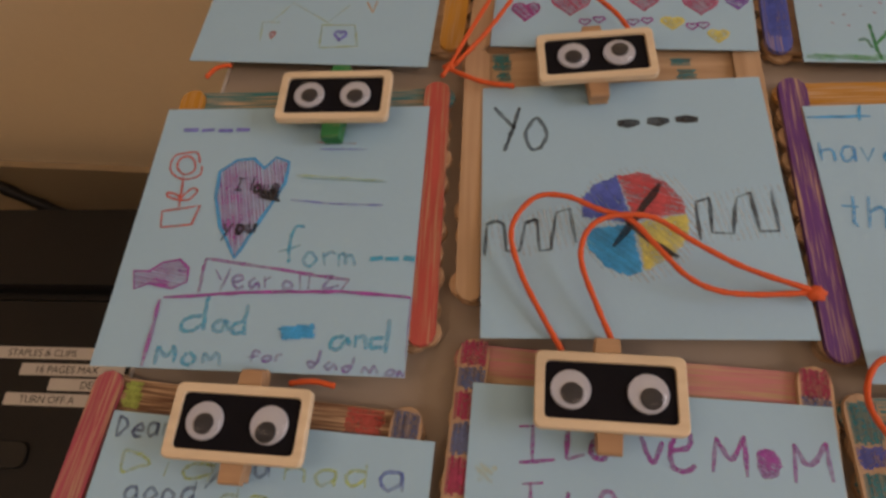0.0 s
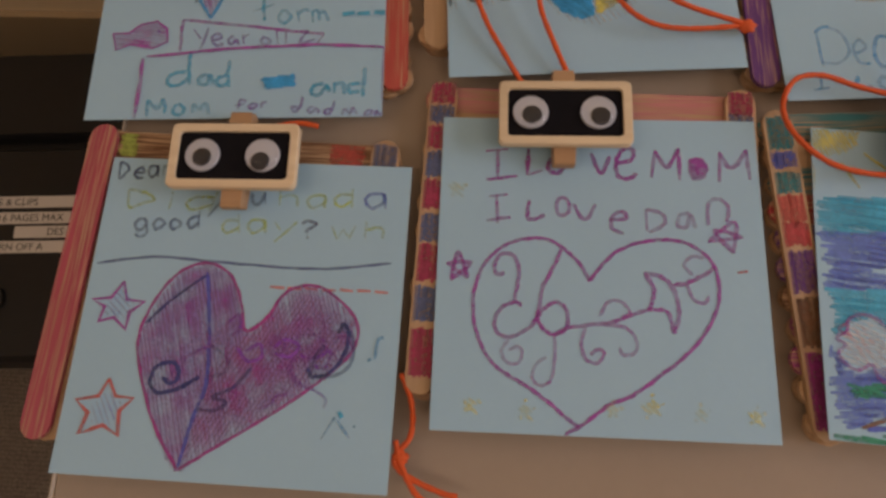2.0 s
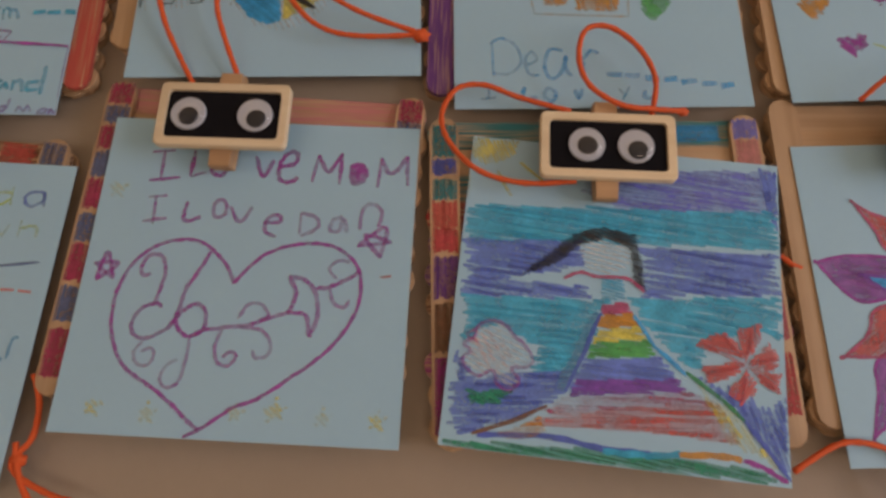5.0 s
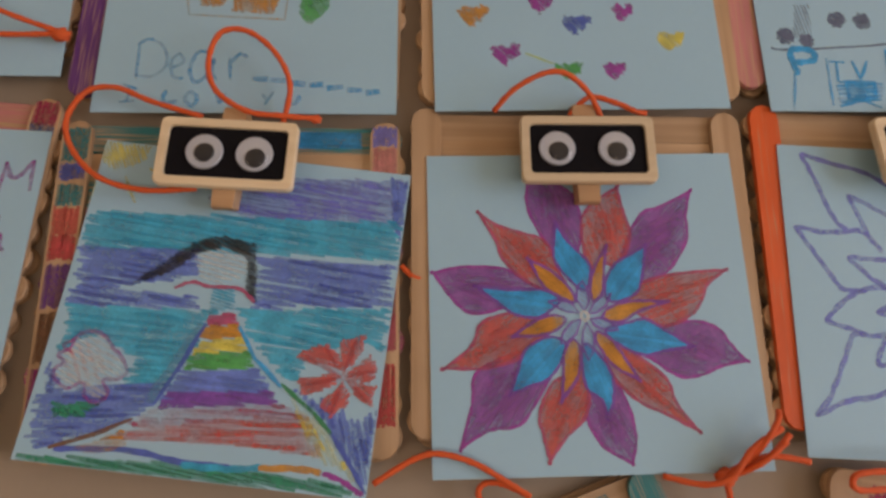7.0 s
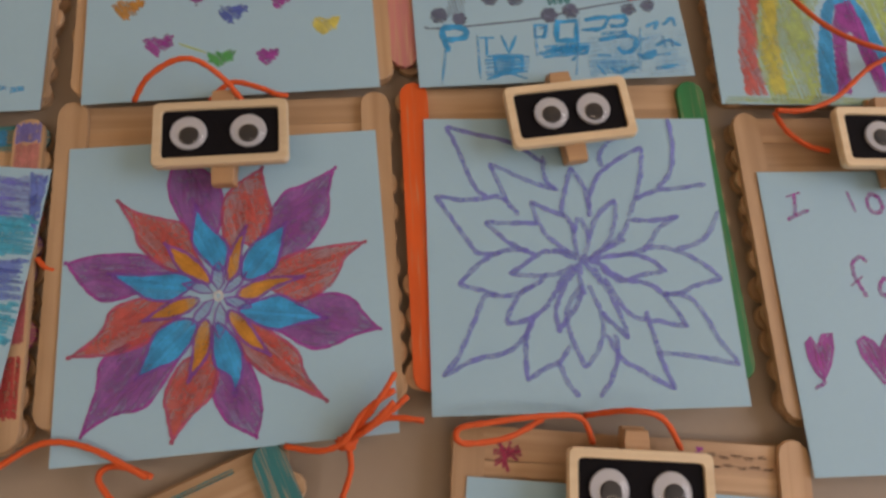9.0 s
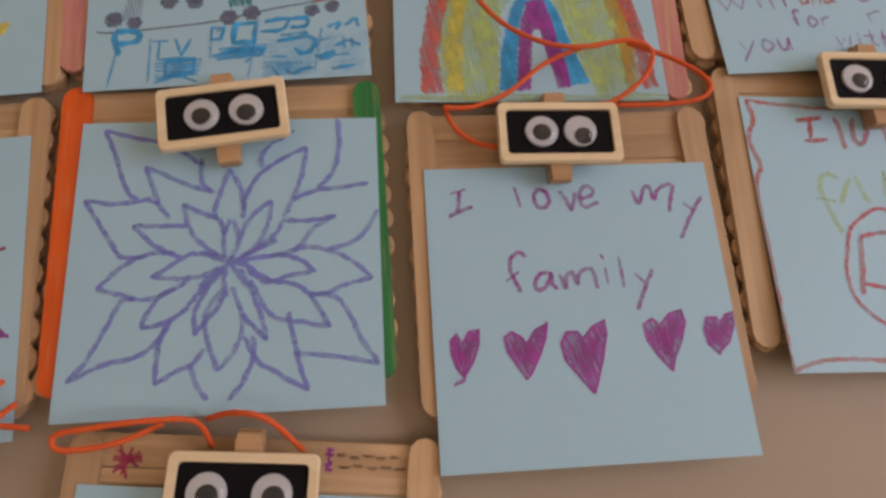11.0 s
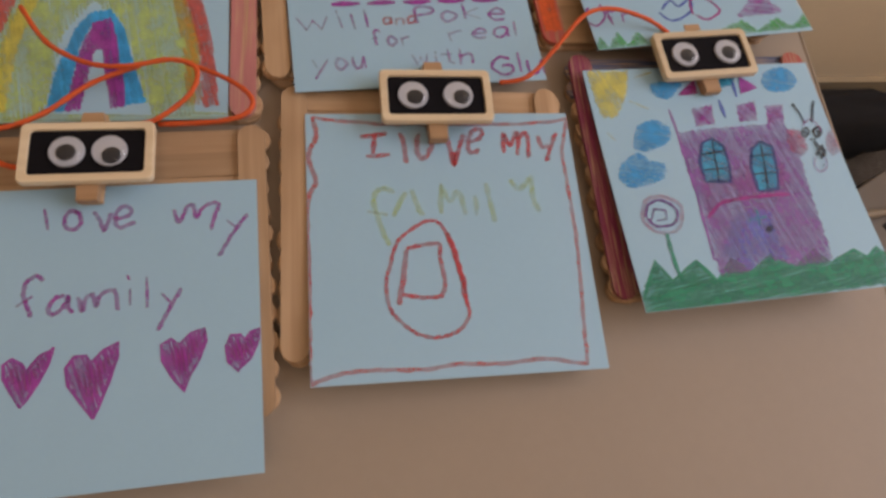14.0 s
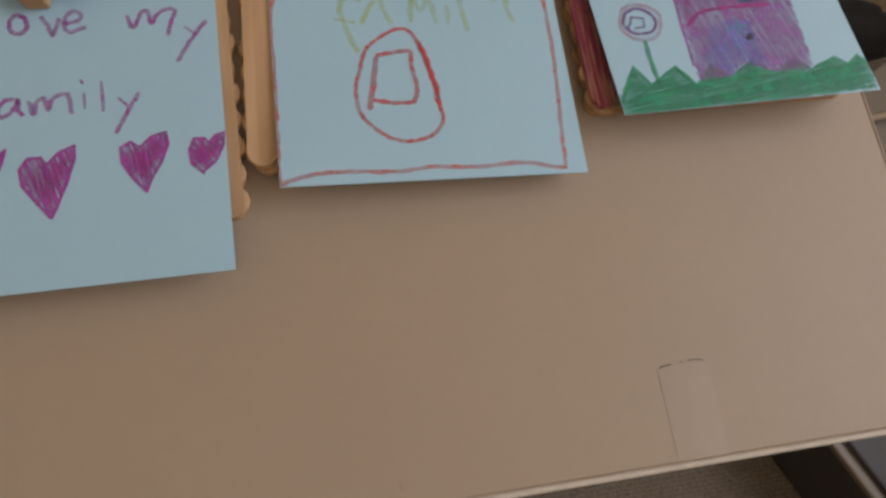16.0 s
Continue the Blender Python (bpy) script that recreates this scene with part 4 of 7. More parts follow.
p.strokes("vine", "grape", 1.1, [[(81.3, 58.3), (82.9, 62.9), (86.5, 64.3), (88, 61.8)], [(83.3, 55), (80.6, 51.7), (83.5, 48.7), (87.1, 49.2)], [(48.5, 73.4), (47.1, 78.9), (48.5, 83.4), (52.1, 84.5), (54.2, 81.3), (52.1, 80.2), (49.9, 82)], [(53.9, 72.3), (61.1, 72.9), (64.6, 77.3), (63.6, 81), (60.1, 81.6), (59.2, 79.3)], [(53, 69.6), (55.8, 64.8), (60.3, 64.7), (62.6, 68.3), (59.3, 69.7)]], 0.49)
p.strokes("vine", "grape", 1, [[(38.6, 76.5), (38.7, 82.9), (37.5, 90), (34.4, 92.2), (31.7, 90.2), (32.5, 85.8), (36, 83.3)], [(24.2, 78), (21.9, 81.7), (23.5, 85.2), (27.1, 85.5), (28.4, 81.8), (26.6, 80.1), (24.3, 81.6)]], 0.45)
p.line("dash", "coral", 1.3, [(97.5, 53.8), (100.8, 53.1)], False, False, 0.68)
p.fill("star", "yellow", [(12.4, 95.4), (13.3, 97.3), (15.8, 97.5), (14.2, 99.3), (14.6, 101.5), (12.6, 100.4), (10.6, 101.7), (10.8, 99.5), (8.9, 97.8), (11.4, 97.4)], angle=40, space=1.6, width=1.5, cover=0.3)
p.fill("star", "yellow", [(29.6, 96.6), (30.7, 98.8), (33.1, 99), (31.4, 100.8), (31.8, 103.2), (29.7, 102.1), (27.5, 103.4), (27.8, 101), (25.9, 99.3), (28.4, 98.9)], angle=40, space=1.6, width=1.5, cover=0.3)
p.fill("star", "yellow", [(56.4, 95.8), (57.3, 97.7), (59.7, 97.9), (57.9, 99.7), (58.2, 101.9), (56.4, 100.8), (54.3, 102.1), (54.6, 99.8), (52.9, 98.2), (55.3, 97.7)], angle=40, space=1.6, width=1.5, cover=0.3)
p.fill("star", "yellow", [(68.7, 93.6), (69.8, 95.9), (72.4, 96.2), (70.5, 98.1), (70.9, 100.8), (68.5, 99.6), (65.9, 101), (66.5, 98.3), (64.6, 96.5), (67.2, 96)], angle=40, space=1.6, width=1.5, cover=0.3)
p.fill("star", "yellow", [(83.4, 95.5), (84.3, 97.7), (86.7, 98), (84.9, 99.7), (85.1, 102.1), (83.1, 101), (80.8, 102.3), (81.3, 99.9), (79.6, 98.3), (82.1, 97.8)], angle=40, space=1.6, width=1.5, cover=0.3)
p.fill("star", "yellow", [(100.3, 95.7), (101, 97.5), (103.4, 97.8), (101.6, 99.5), (101.8, 101.7), (100, 100.6), (97.8, 101.9), (98.3, 99.7), (96.7, 98), (99.1, 97.6)], angle=40, space=1.6, width=1.5, cover=0.3)
p.fill("star", "yellow", [(5.3, 22.9), (6.4, 25.2), (9.2, 25.5), (7.3, 27.6), (7.8, 30.3), (5.6, 28.9), (3.4, 30.4), (3.6, 27.7), (1.6, 25.7), (4.3, 25.2)], angle=40, space=1.6, width=1.5, cover=0.3)

# red bordered note with a bell
p = PENS["low_g"]
p.strokes("border", "coral", 1.5, [[(2.6, 1.4), (10.2, 2.8), (21.2, 3.7), (32.3, 4.9), (54.9, 5), (77.9, 5.1), (96.8, 4.3), (107.2, 2.4)], [(107.2, 2.4), (104.7, 10.6), (102.8, 16.9), (102.6, 26.8), (102.8, 41.2), (102.6, 57.3), (101.3, 74.9), (100.1, 89.5), (99.4, 99.6), (99.1, 105.2)], [(99.1, 105.2), (83.6, 102.1), (66.9, 102.9), (50.9, 102.2), (38.8, 103.3), (23.3, 102.6), (11.7, 102.9), (4, 104.7), (0.1, 106.2)]], 0.49)
p.strokes("border", "coral", 1.9, [[(2.6, 1.4), (4.2, 9.8), (1.5, 15.8), (1.2, 21.8), (3.6, 29.4), (0.7, 35.8), (-0.2, 47.1), (0.1, 64.4), (0, 80.9), (-0.3, 94.6), (-0.2, 106.2)]], 0.61)
p.strokes("writing", "red", 2, [[(21.2, 10.2), (26.3, 9.7), (31.5, 8.9)], [(26.9, 10.2), (25.4, 18.2)], [(22.9, 19), (32.2, 18.5)], [(36.8, 8.6), (38.1, 14.1), (38.6, 22.3)], [(44.2, 9.1), (42.9, 15), (43.6, 19.4), (45.9, 20.2), (49, 15), (49.8, 9.6)], [(55.2, 8.3), (56.3, 15.8), (57.4, 23.3), (60.5, 14.5), (62.5, 9.5)], [(57, 17.5), (57.4, 23.1), (59.2, 17.5)]], 0.61)
p.strokes("writing", "red", 1.8, [[(64.3, 13.3), (69.7, 10.8), (69.7, 7.5), (65.9, 8.5), (63.8, 14), (64.6, 18.2), (68.4, 16.5)], [(78.2, 18.2), (79.1, 9.5), (81, 15), (85, 8.9), (83.8, 19.4)], [(85, 12), (88.9, 9.4), (88.2, 20.7)], [(93.4, 10.7), (94.4, 15.7), (97.3, 14.9)], [(101.4, 9.4), (98.4, 15.7), (95.3, 22.4)]], 0.61)
p.strokes("writing", "lime", 2, [[(32.9, 34.4), (29.3, 33.2), (26.4, 34.1), (24.9, 39.4), (27.2, 49.6), (29.7, 56.7)], [(22.1, 42.4), (29.8, 44)], [(31.9, 44.7), (34.5, 39.5), (37.1, 34.9)], [(39.4, 33.7), (41, 39.5), (43.2, 44.8)], [(50.2, 44.2), (51.3, 31.4)], [(51.2, 31.9), (54.1, 39), (57.9, 35), (59.8, 45)], [(64.3, 36.7), (64.1, 45.5)], [(69, 31.5), (70, 39.8), (71, 48.3)], [(79.1, 30.4), (82.5, 34.4), (87.4, 29.7)], [(88, 28.7), (87.6, 37.6), (89.3, 44.6)]], 0.34)
p.line("bell", "red", 1.4, [(36.5, 51.5), (43.3, 47.5), (47.6, 47.1), (50.5, 49.9), (52.9, 56.6), (54.9, 65.4), (56.5, 73.9), (56.6, 79.1), (57.2, 83.3), (54.9, 88.3), (50.4, 91.2), (44.2, 92.2), (38.3, 90.8), (32.8, 86.7), (28.9, 81.6), (27.5, 75.4), (28.1, 69.1), (30.1, 62.8), (32.2, 56.3)], True, True, 0.61)
p.strokes("bell", "red", 2.1, [[(51.8, 52.1), (53.7, 58.8), (55.3, 67.5), (56.6, 74.3)], [(55.9, 71.8), (56.5, 79.8)], [(36, 58.5), (34.4, 67.1), (32.7, 75.5), (31.5, 79.6)]], 0.66)
p.strokes("bell", "red", 1.6, [[(35.8, 58.1), (42.3, 56.7), (48.7, 56.1)], [(48.7, 56.1), (48.5, 63.1), (49.4, 70.6), (48.4, 75.4), (46.1, 77.2), (39.9, 77.1), (33.9, 75.9)]], 0.66)

# writing and five hearts
p = PENS["low_f"]
p.strokes("writing", "grape", 1.5, [[(9.2, 9.7), (14.8, 8.4)], [(12.6, 9.2), (12.1, 13), (11.3, 17.3)], [(8.1, 18.8), (12.4, 16.7), (17.2, 15.4)], [(32.9, 8), (34.7, 16.2)], [(44.7, 10.5), (41.9, 9.1), (40.1, 12.1), (40.8, 15.6), (43.4, 16.6), (45.6, 14.1), (44.7, 10.5), (43.1, 9.6)], [(49.8, 10.1), (51.9, 13.9), (53.5, 17.5), (54.7, 14.5), (55.4, 10.8)], [(56.4, 13.7), (61.8, 12.1), (62.3, 9.5), (59.3, 8.5), (57, 12.4), (58.6, 16.9), (64, 14.7)]], 0.59)
p.strokes("writing", "grape", 1.5, [[(77.2, 11), (79, 16.2), (81.9, 10.1), (84, 9.5), (85.1, 14.7), (87.2, 10.8), (91, 8.9), (93.2, 9.9), (91.6, 14.3), (90.2, 19.8)], [(96.1, 16.3), (99.6, 19.6)], [(103.4, 13.9), (98.5, 20.9), (95.3, 26.2), (92.9, 30.4)]], 0.59)
p.strokes("writing", "grape", 1.5, [[(34.6, 35.1), (33, 33.4), (30.6, 33.9), (28.9, 36.4), (28.8, 40.5), (30.5, 44.6), (31.6, 47.8)], [(26.8, 43.8), (31.9, 40.3)], [(41.8, 41.2), (39, 41.7), (37, 45), (37.8, 47.4), (40.4, 46.7), (42.5, 43.3), (43.1, 41.3), (43.3, 45.3), (44.9, 47.4)], [(46.2, 41.9), (47.8, 47.2), (48.5, 43.2), (50.7, 41.3), (52.3, 45.9), (53.1, 42.3), (55.9, 40.4), (58.4, 41.2), (59.3, 47.9)], [(63, 40.4), (63.4, 46.5)], [(62, 35.2), (62.8, 37.1)], [(68.4, 36.1), (69, 47.8)], [(73.6, 42.6), (76.6, 46.3)], [(80.2, 41.3), (77, 47.3), (73.9, 53.2), (72.5, 56.2)]], 0.59)
p.shape("heart", "grape", [(9.7, 76.2), (7.4, 73.2), (6.1, 68.6), (6.1, 64), (8, 61.4), (9.7, 65.2), (12.3, 61.1), (15.6, 60.6), (15.3, 65.6), (13.2, 70.9), (10.9, 74.4)], "grape", 1.1, angle=75, space=1.05, width=1.45, cover=0.72, slack=0.6)
p.fill("heart", "magenta", [(9.9, 73.5), (8.4, 71.5), (7.5, 68.5), (7.6, 65.5), (8.8, 63.7), (10, 66.2), (11.7, 63.5), (13.8, 63.2), (13.6, 66.5), (12.2, 70), (10.7, 72.3)], angle=84, space=1.6, width=1.0, cover=0.45)
p.shape("heart", "grape", [(30.9, 78.2), (27.8, 72.9), (25.2, 68.1), (24.5, 63.4), (27, 61.7), (30.2, 63.8), (32.1, 66.2), (35.4, 61.4), (39.8, 59.2), (38.6, 64.4), (35.9, 70.2), (32.7, 76)], "grape", 1.1, angle=66, space=1.05, width=1.45, cover=0.72, slack=0.6)
p.fill("heart", "magenta", [(31.1, 74.7), (29.1, 71.2), (27.4, 68.1), (26.9, 65), (28.6, 63.9), (30.7, 65.2), (32, 66.8), (34.1, 63.6), (37, 62.2), (36.3, 65.6), (34.5, 69.4), (32.3, 73.3)], angle=75, space=1.6, width=1.0, cover=0.45)
p.shape("heart", "grape", [(53.3, 84.1), (49.2, 78.4), (44.9, 72.3), (43.9, 66.6), (46.3, 63), (50, 62.9), (51.9, 65.3), (55.4, 61.7), (60, 59.3), (60.1, 64), (57.5, 72.3), (55, 80.3)], "grape", 1.1, angle=70, space=1.05, width=1.45, cover=0.72, slack=0.6)
p.fill("heart", "magenta", [(52.9, 79.4), (50.2, 75.6), (47.4, 71.5), (46.8, 67.8), (48.4, 65.4), (50.8, 65.3), (52, 66.9), (54.4, 64.6), (57.3, 63), (57.4, 66), (55.7, 71.5), (54.1, 76.9)], angle=79, space=1.6, width=1.0, cover=0.45)
p.shape("heart", "grape", [(81.5, 77.9), (77.7, 72.4), (74.4, 66.8), (73.8, 61.4), (76.9, 59.7), (79.7, 61.8), (83.5, 58.1), (88, 56.8), (88.6, 61), (86.2, 67.6), (83.2, 73.1)], "grape", 1.1, angle=74, space=1.05, width=1.45, cover=0.72, slack=0.6)
p.fill("heart", "magenta", [(81.4, 73.9), (78.8, 70.2), (76.7, 66.6), (76.3, 63), (78.3, 61.8), (80.2, 63.2), (82.7, 60.8), (85.6, 60), (86.1, 62.7), (84.5, 67.1), (82.5, 70.7)], angle=83, space=1.6, width=1.0, cover=0.45)
p.shape("heart", "grape", [(99.2, 72.9), (95.9, 69.3), (95.2, 64), (96.9, 60.2), (100.2, 60.2), (101.6, 62.2), (103.7, 59.4), (106.9, 58.4), (106.2, 63.1), (103.2, 68.8), (100.2, 71.5)], "grape", 1.1, angle=64, space=1.05, width=1.45, cover=0.72, slack=0.6)
p.fill("heart", "magenta", [(99.7, 70.4), (97.6, 68), (97.1, 64.5), (98.2, 61.9), (100.4, 62), (101.3, 63.3), (102.7, 61.5), (104.8, 60.8), (104.4, 63.9), (102.4, 67.6), (100.4, 69.4)], angle=73, space=1.6, width=1.0, cover=0.45)
p.line("heart", "grape", 1.2, [(9.2, 74.2), (9.8, 76.9), (8, 78), (6.2, 78.8)], True, False, 0.68)

# coloured flower
p = PENS["low_d"]
p.shape("flower", "orchid", [(37.3, 6.2), (37.3, 6.2), (34.5, 11.7), (34.5, 20.7), (40.6, 33.4), (46.2, 41.9), (48.7, 40.7), (52.3, 27), (50.7, 16.1), (45.5, 11.2), (41.4, 8)], "grape", 1, angle=70, space=0.9, width=1.8, cover=0.7, slack=0.3, curve=True)
p.fill("flower", "grape", [(39.4, 11.9), (39.4, 11.9), (37.8, 15.2), (37.8, 20.6), (41.4, 28.3), (44.8, 33.5), (46.3, 32.7), (48.5, 24.4), (47.5, 17.8), (44.4, 14.9), (41.9, 13.1)], angle=90, space=2.2, width=1.5, cover=0.25)
p.shape("flower", "orchid", [(66.4, 33.4), (73.2, 22.4), (80.7, 19.5), (91.2, 14.3), (91.2, 14.3), (88.9, 22.2), (87.8, 32.2), (79.8, 42.8), (68.6, 47.5), (62.6, 48.7), (63.7, 43.2)], "grape", 1, angle=-50, space=0.9, width=1.8, cover=0.7, slack=0.3, curve=True)
p.fill("flower", "grape", [(70.8, 32.5), (74.9, 25.9), (79.4, 24.2), (85.6, 21.2), (85.6, 21.2), (84.3, 25.8), (83.7, 31.8), (78.9, 38.2), (72.1, 41.1), (68.5, 41.8), (69.2, 38.4)], angle=-30, space=2.2, width=1.5, cover=0.25)
p.shape("flower", "orchid", [(76.5, 61), (87.8, 59.7), (94.7, 62.2), (98.3, 67.5), (102.8, 72.9), (102.8, 72.9), (94.7, 74.3), (88.6, 76.8), (80.7, 77.6), (71.5, 71.7), (60.5, 64.5), (68.8, 62.9)], "grape", 1, angle=15, space=0.9, width=1.8, cover=0.7, slack=0.3, curve=True)
p.fill("flower", "grape", [(80.1, 64.1), (87, 63.3), (91, 64.8), (93.2, 68), (95.9, 71.2), (95.9, 71.2), (91.1, 72.1), (87.4, 73.6), (82.6, 74.1), (77.1, 70.5), (70.5, 66.2), (75.6, 65.2)], angle=35, space=2.2, width=1.5, cover=0.25)
p.shape("flower", "orchid", [(48.8, 88.3), (51.3, 79.7), (55.5, 81.2), (55.7, 71.4), (62.2, 85), (64, 95.5), (62.2, 103.6), (62.2, 103.6), (58.1, 101.4), (52.7, 97.4)], "grape", 1, angle=60, space=0.9, width=1.8, cover=0.7, slack=0.3, curve=True)
p.fill("flower", "grape", [(52.2, 89.3), (53.7, 84.2), (56.2, 85.1), (56.4, 79.3), (60.3, 87.4), (61.3, 93.6), (60.2, 98.5), (60.2, 98.5), (57.8, 97.2), (54.5, 94.8)], angle=80, space=2.2, width=1.5, cover=0.25)
p.shape("flower", "orchid", [(12.9, 84.5), (14.5, 75.2), (24.4, 69.9), (32.4, 68.8), (35.8, 70.2), (42.2, 69.4), (34.9, 82), (27.8, 91.2), (19.6, 92.4), (13.2, 95.2), (9.1, 97.9), (9.1, 97.9)], "grape", 1, angle=-55, space=0.9, width=1.8, cover=0.7, slack=0.3, curve=True)
p.fill("flower", "grape", [(16.9, 83.9), (17.9, 78.4), (23.8, 75.3), (28.5, 74.6), (30.5, 75.4), (34.3, 75), (30, 82.5), (25.9, 88), (20.9, 88.7), (17, 90.4), (14.5, 92.1), (14.5, 92.1)], angle=-35, space=2.2, width=1.5, cover=0.25)
p.shape("flower", "orchid", [(1.6, 42), (1.6, 42), (10.9, 40.1), (25, 40.9), (32.7, 45.6), (39.3, 50.4), (29.1, 51.7), (25.9, 53.6), (16.2, 55.9), (11.3, 54.5), (6.3, 49.1)], "grape", 1, angle=5, space=0.9, width=1.8, cover=0.7, slack=0.3, curve=True)
p.fill("flower", "grape", [(8.2, 44.3), (8.2, 44.3), (13.8, 43.2), (22.3, 43.7), (26.8, 46.5), (30.9, 49.4), (24.7, 50.2), (22.8, 51.3), (16.9, 52.7), (14, 51.9), (11, 48.6)], angle=25, space=2.2, width=1.5, cover=0.25)
p.shape("flower", "coral", [(52.5, 24.6), (56.8, 18.1), (65.7, 12.5), (65.7, 12.5), (67.1, 21), (68.7, 31.1), (63.5, 40.4), (58.3, 39.3), (53.6, 46), (52.6, 37.1)], "rose", 1, angle=75, space=0.95, width=1.7, cover=0.58, slack=0.3, curve=True)
p.fill("flower", "red", [(56, 26.3), (58.4, 22.8), (63.3, 19.8), (63.3, 19.8), (64.1, 24.3), (65, 29.9), (62.1, 35), (59.3, 34.5), (56.6, 38.2), (56.1, 33.2)], angle=90, space=2.4, width=1.4, cover=0.2)
p.shape("flower", "coral", [(65.6, 48.7), (78.2, 44.3), (89.3, 43), (99.7, 42.6), (99.7, 42.6), (93.1, 47.5), (90.7, 52.6), (86.3, 57.6), (77.4, 61.2), (70.9, 58.2), (65.8, 54.6), (62.4, 54.3)], "rose", 1, angle=-20, space=0.95, width=1.7, cover=0.58, slack=0.3, curve=True)
p.fill("flower", "red", [(72.7, 49.6), (79.6, 47.2), (85.8, 46.5), (91.4, 46.3), (91.4, 46.3), (87.8, 48.9), (86.5, 51.8), (84.1, 54.5), (79.2, 56.5), (75.6, 54.9), (72.8, 52.9), (70.9, 52.7)], angle=-5, space=2.4, width=1.4, cover=0.2)
p.shape("flower", "coral", [(58, 66.1), (66.2, 70), (75.7, 78), (78.1, 85.9), (84, 94.3), (84, 94.3), (75, 89.5), (65.9, 84.8), (59, 77.9), (56.6, 72)], "rose", 1, angle=45, space=0.95, width=1.7, cover=0.58, slack=0.3, curve=True)
p.fill("flower", "red", [(63.6, 73), (68.1, 75.2), (73.3, 79.5), (74.6, 83.9), (77.9, 88.5), (77.9, 88.5), (72.9, 85.9), (67.9, 83.3), (64.1, 79.5), (62.8, 76.3)], angle=60, space=2.4, width=1.4, cover=0.2)
p.shape("flower", "coral", [(36.5, 102.3), (36.5, 102.3), (35, 95.3), (34.1, 87.8), (38.9, 78.8), (44.4, 75.9), (49.1, 69.9), (50.6, 81.4), (48.2, 89.8), (42.5, 94.9)], "rose", 1, angle=-65, space=0.95, width=1.7, cover=0.58, slack=0.3, curve=True)
p.fill("flower", "red", [(38.7, 95.9), (38.7, 95.9), (37.9, 92), (37.4, 87.9), (40.1, 83), (43.1, 81.4), (45.6, 78.2), (46.5, 84.4), (45.2, 89), (42, 91.8)], angle=-50, space=2.4, width=1.4, cover=0.2)
p.shape("flower", "coral", [(4.7, 73.3), (4.7, 73.3), (13.3, 66.5), (16.9, 58.9), (26, 56), (37.3, 56), (39.9, 60.8), (35.3, 65), (28.5, 70.7), (17.3, 73.6)], "rose", 1, angle=-35, space=0.95, width=1.7, cover=0.58, slack=0.3, curve=True)
p.fill("flower", "red", [(12.5, 69.8), (12.5, 69.8), (17.3, 66.1), (19.3, 61.9), (24.3, 60.3), (30.5, 60.3), (31.9, 62.9), (29.4, 65.2), (25.7, 68.4), (19.5, 70)], angle=-20, space=2.4, width=1.4, cover=0.2)
p.shape("flower", "coral", [(17.5, 21.3), (17.5, 21.3), (23.6, 25.6), (33.8, 29.1), (39.7, 31.9), (43.3, 41.8), (46.2, 49.1), (39.7, 48.4), (32.2, 45.2), (24.8, 37.5), (22.7, 31)], "rose", 1, angle=50, space=0.95, width=1.7, cover=0.58, slack=0.3, curve=True)
p.fill("flower", "red", [(23.7, 27.4), (23.7, 27.4), (27, 29.8), (32.5, 31.7), (35.8, 33.3), (37.8, 38.7), (39.4, 42.7), (35.9, 42.4), (31.7, 40.5), (27.6, 36.3), (26.5, 32.7)], angle=65, space=2.4, width=1.4, cover=0.2)
p.shape("flower", "azure", [(43.4, 25), (43.4, 25), (46.9, 31.3), (51.9, 37), (54.2, 41.3), (52, 48.6), (47.4, 45.8), (42.4, 38.6), (42.5, 32.1)], "violet", 0.9, angle=65, space=0.9, width=1.5, cover=0.85, slack=0.2, curve=True)
p.line("flower", "violet", 1.3, [(42.9, 28.6), (43.4, 25), (43.4, 25)], False, False, 0.68)
p.shape("flower", "azure", [(73.4, 33.7), (73.4, 33.7), (72, 41.2), (69.3, 49.2), (62.3, 52.7), (58.6, 51.3), (59, 45.3), (62.9, 39.6), (68.1, 36.7)], "violet", 0.9, angle=-50, space=0.9, width=1.5, cover=0.85, slack=0.2, curve=True)
p.line("flower", "violet", 1.3, [(70.7, 35.2), (73.4, 33.7), (73.4, 33.7)], False, False, 0.68)
p.shape("flower", "azure", [(85.2, 67.8), (85.2, 67.8), (76.2, 69.2), (68.3, 70.2), (59.7, 65.6), (57.5, 61.8), (65.5, 59.6), (70.6, 58.7), (76.6, 62.2)], "violet", 0.9, angle=10, space=0.9, width=1.5, cover=0.85, slack=0.2, curve=True)
p.line("flower", "violet", 1.3, [(80.9, 65), (85.2, 67.8), (85.2, 67.8)], False, False, 0.68)
p.shape("flower", "azure", [(55.6, 90.1), (55.6, 90.1), (54.2, 84.3), (49.6, 80.1), (48.8, 70.8), (50.2, 66.5), (53.9, 69), (57.9, 75.8), (58.1, 83.6)], "violet", 0.9, angle=70, space=0.9, width=1.5, cover=0.85, slack=0.2, curve=True)
p.line("flower", "violet", 1.3, [(56.8, 86.9), (55.6, 90.1), (55.6, 90.1)], False, False, 0.68)
p.shape("flower", "azure", [(25.1, 81.9), (25.1, 81.9), (27.9, 74.9), (31.2, 67.5), (38.7, 64), (43.8, 66), (41.8, 72.3), (37.4, 77.5), (31.7, 79.4)], "violet", 0.9, angle=-45, space=0.9, width=1.5, cover=0.85, slack=0.2, curve=True)
p.line("flower", "violet", 1.3, [(28.4, 80.7), (25.1, 81.9), (25.1, 81.9)], False, False, 0.68)
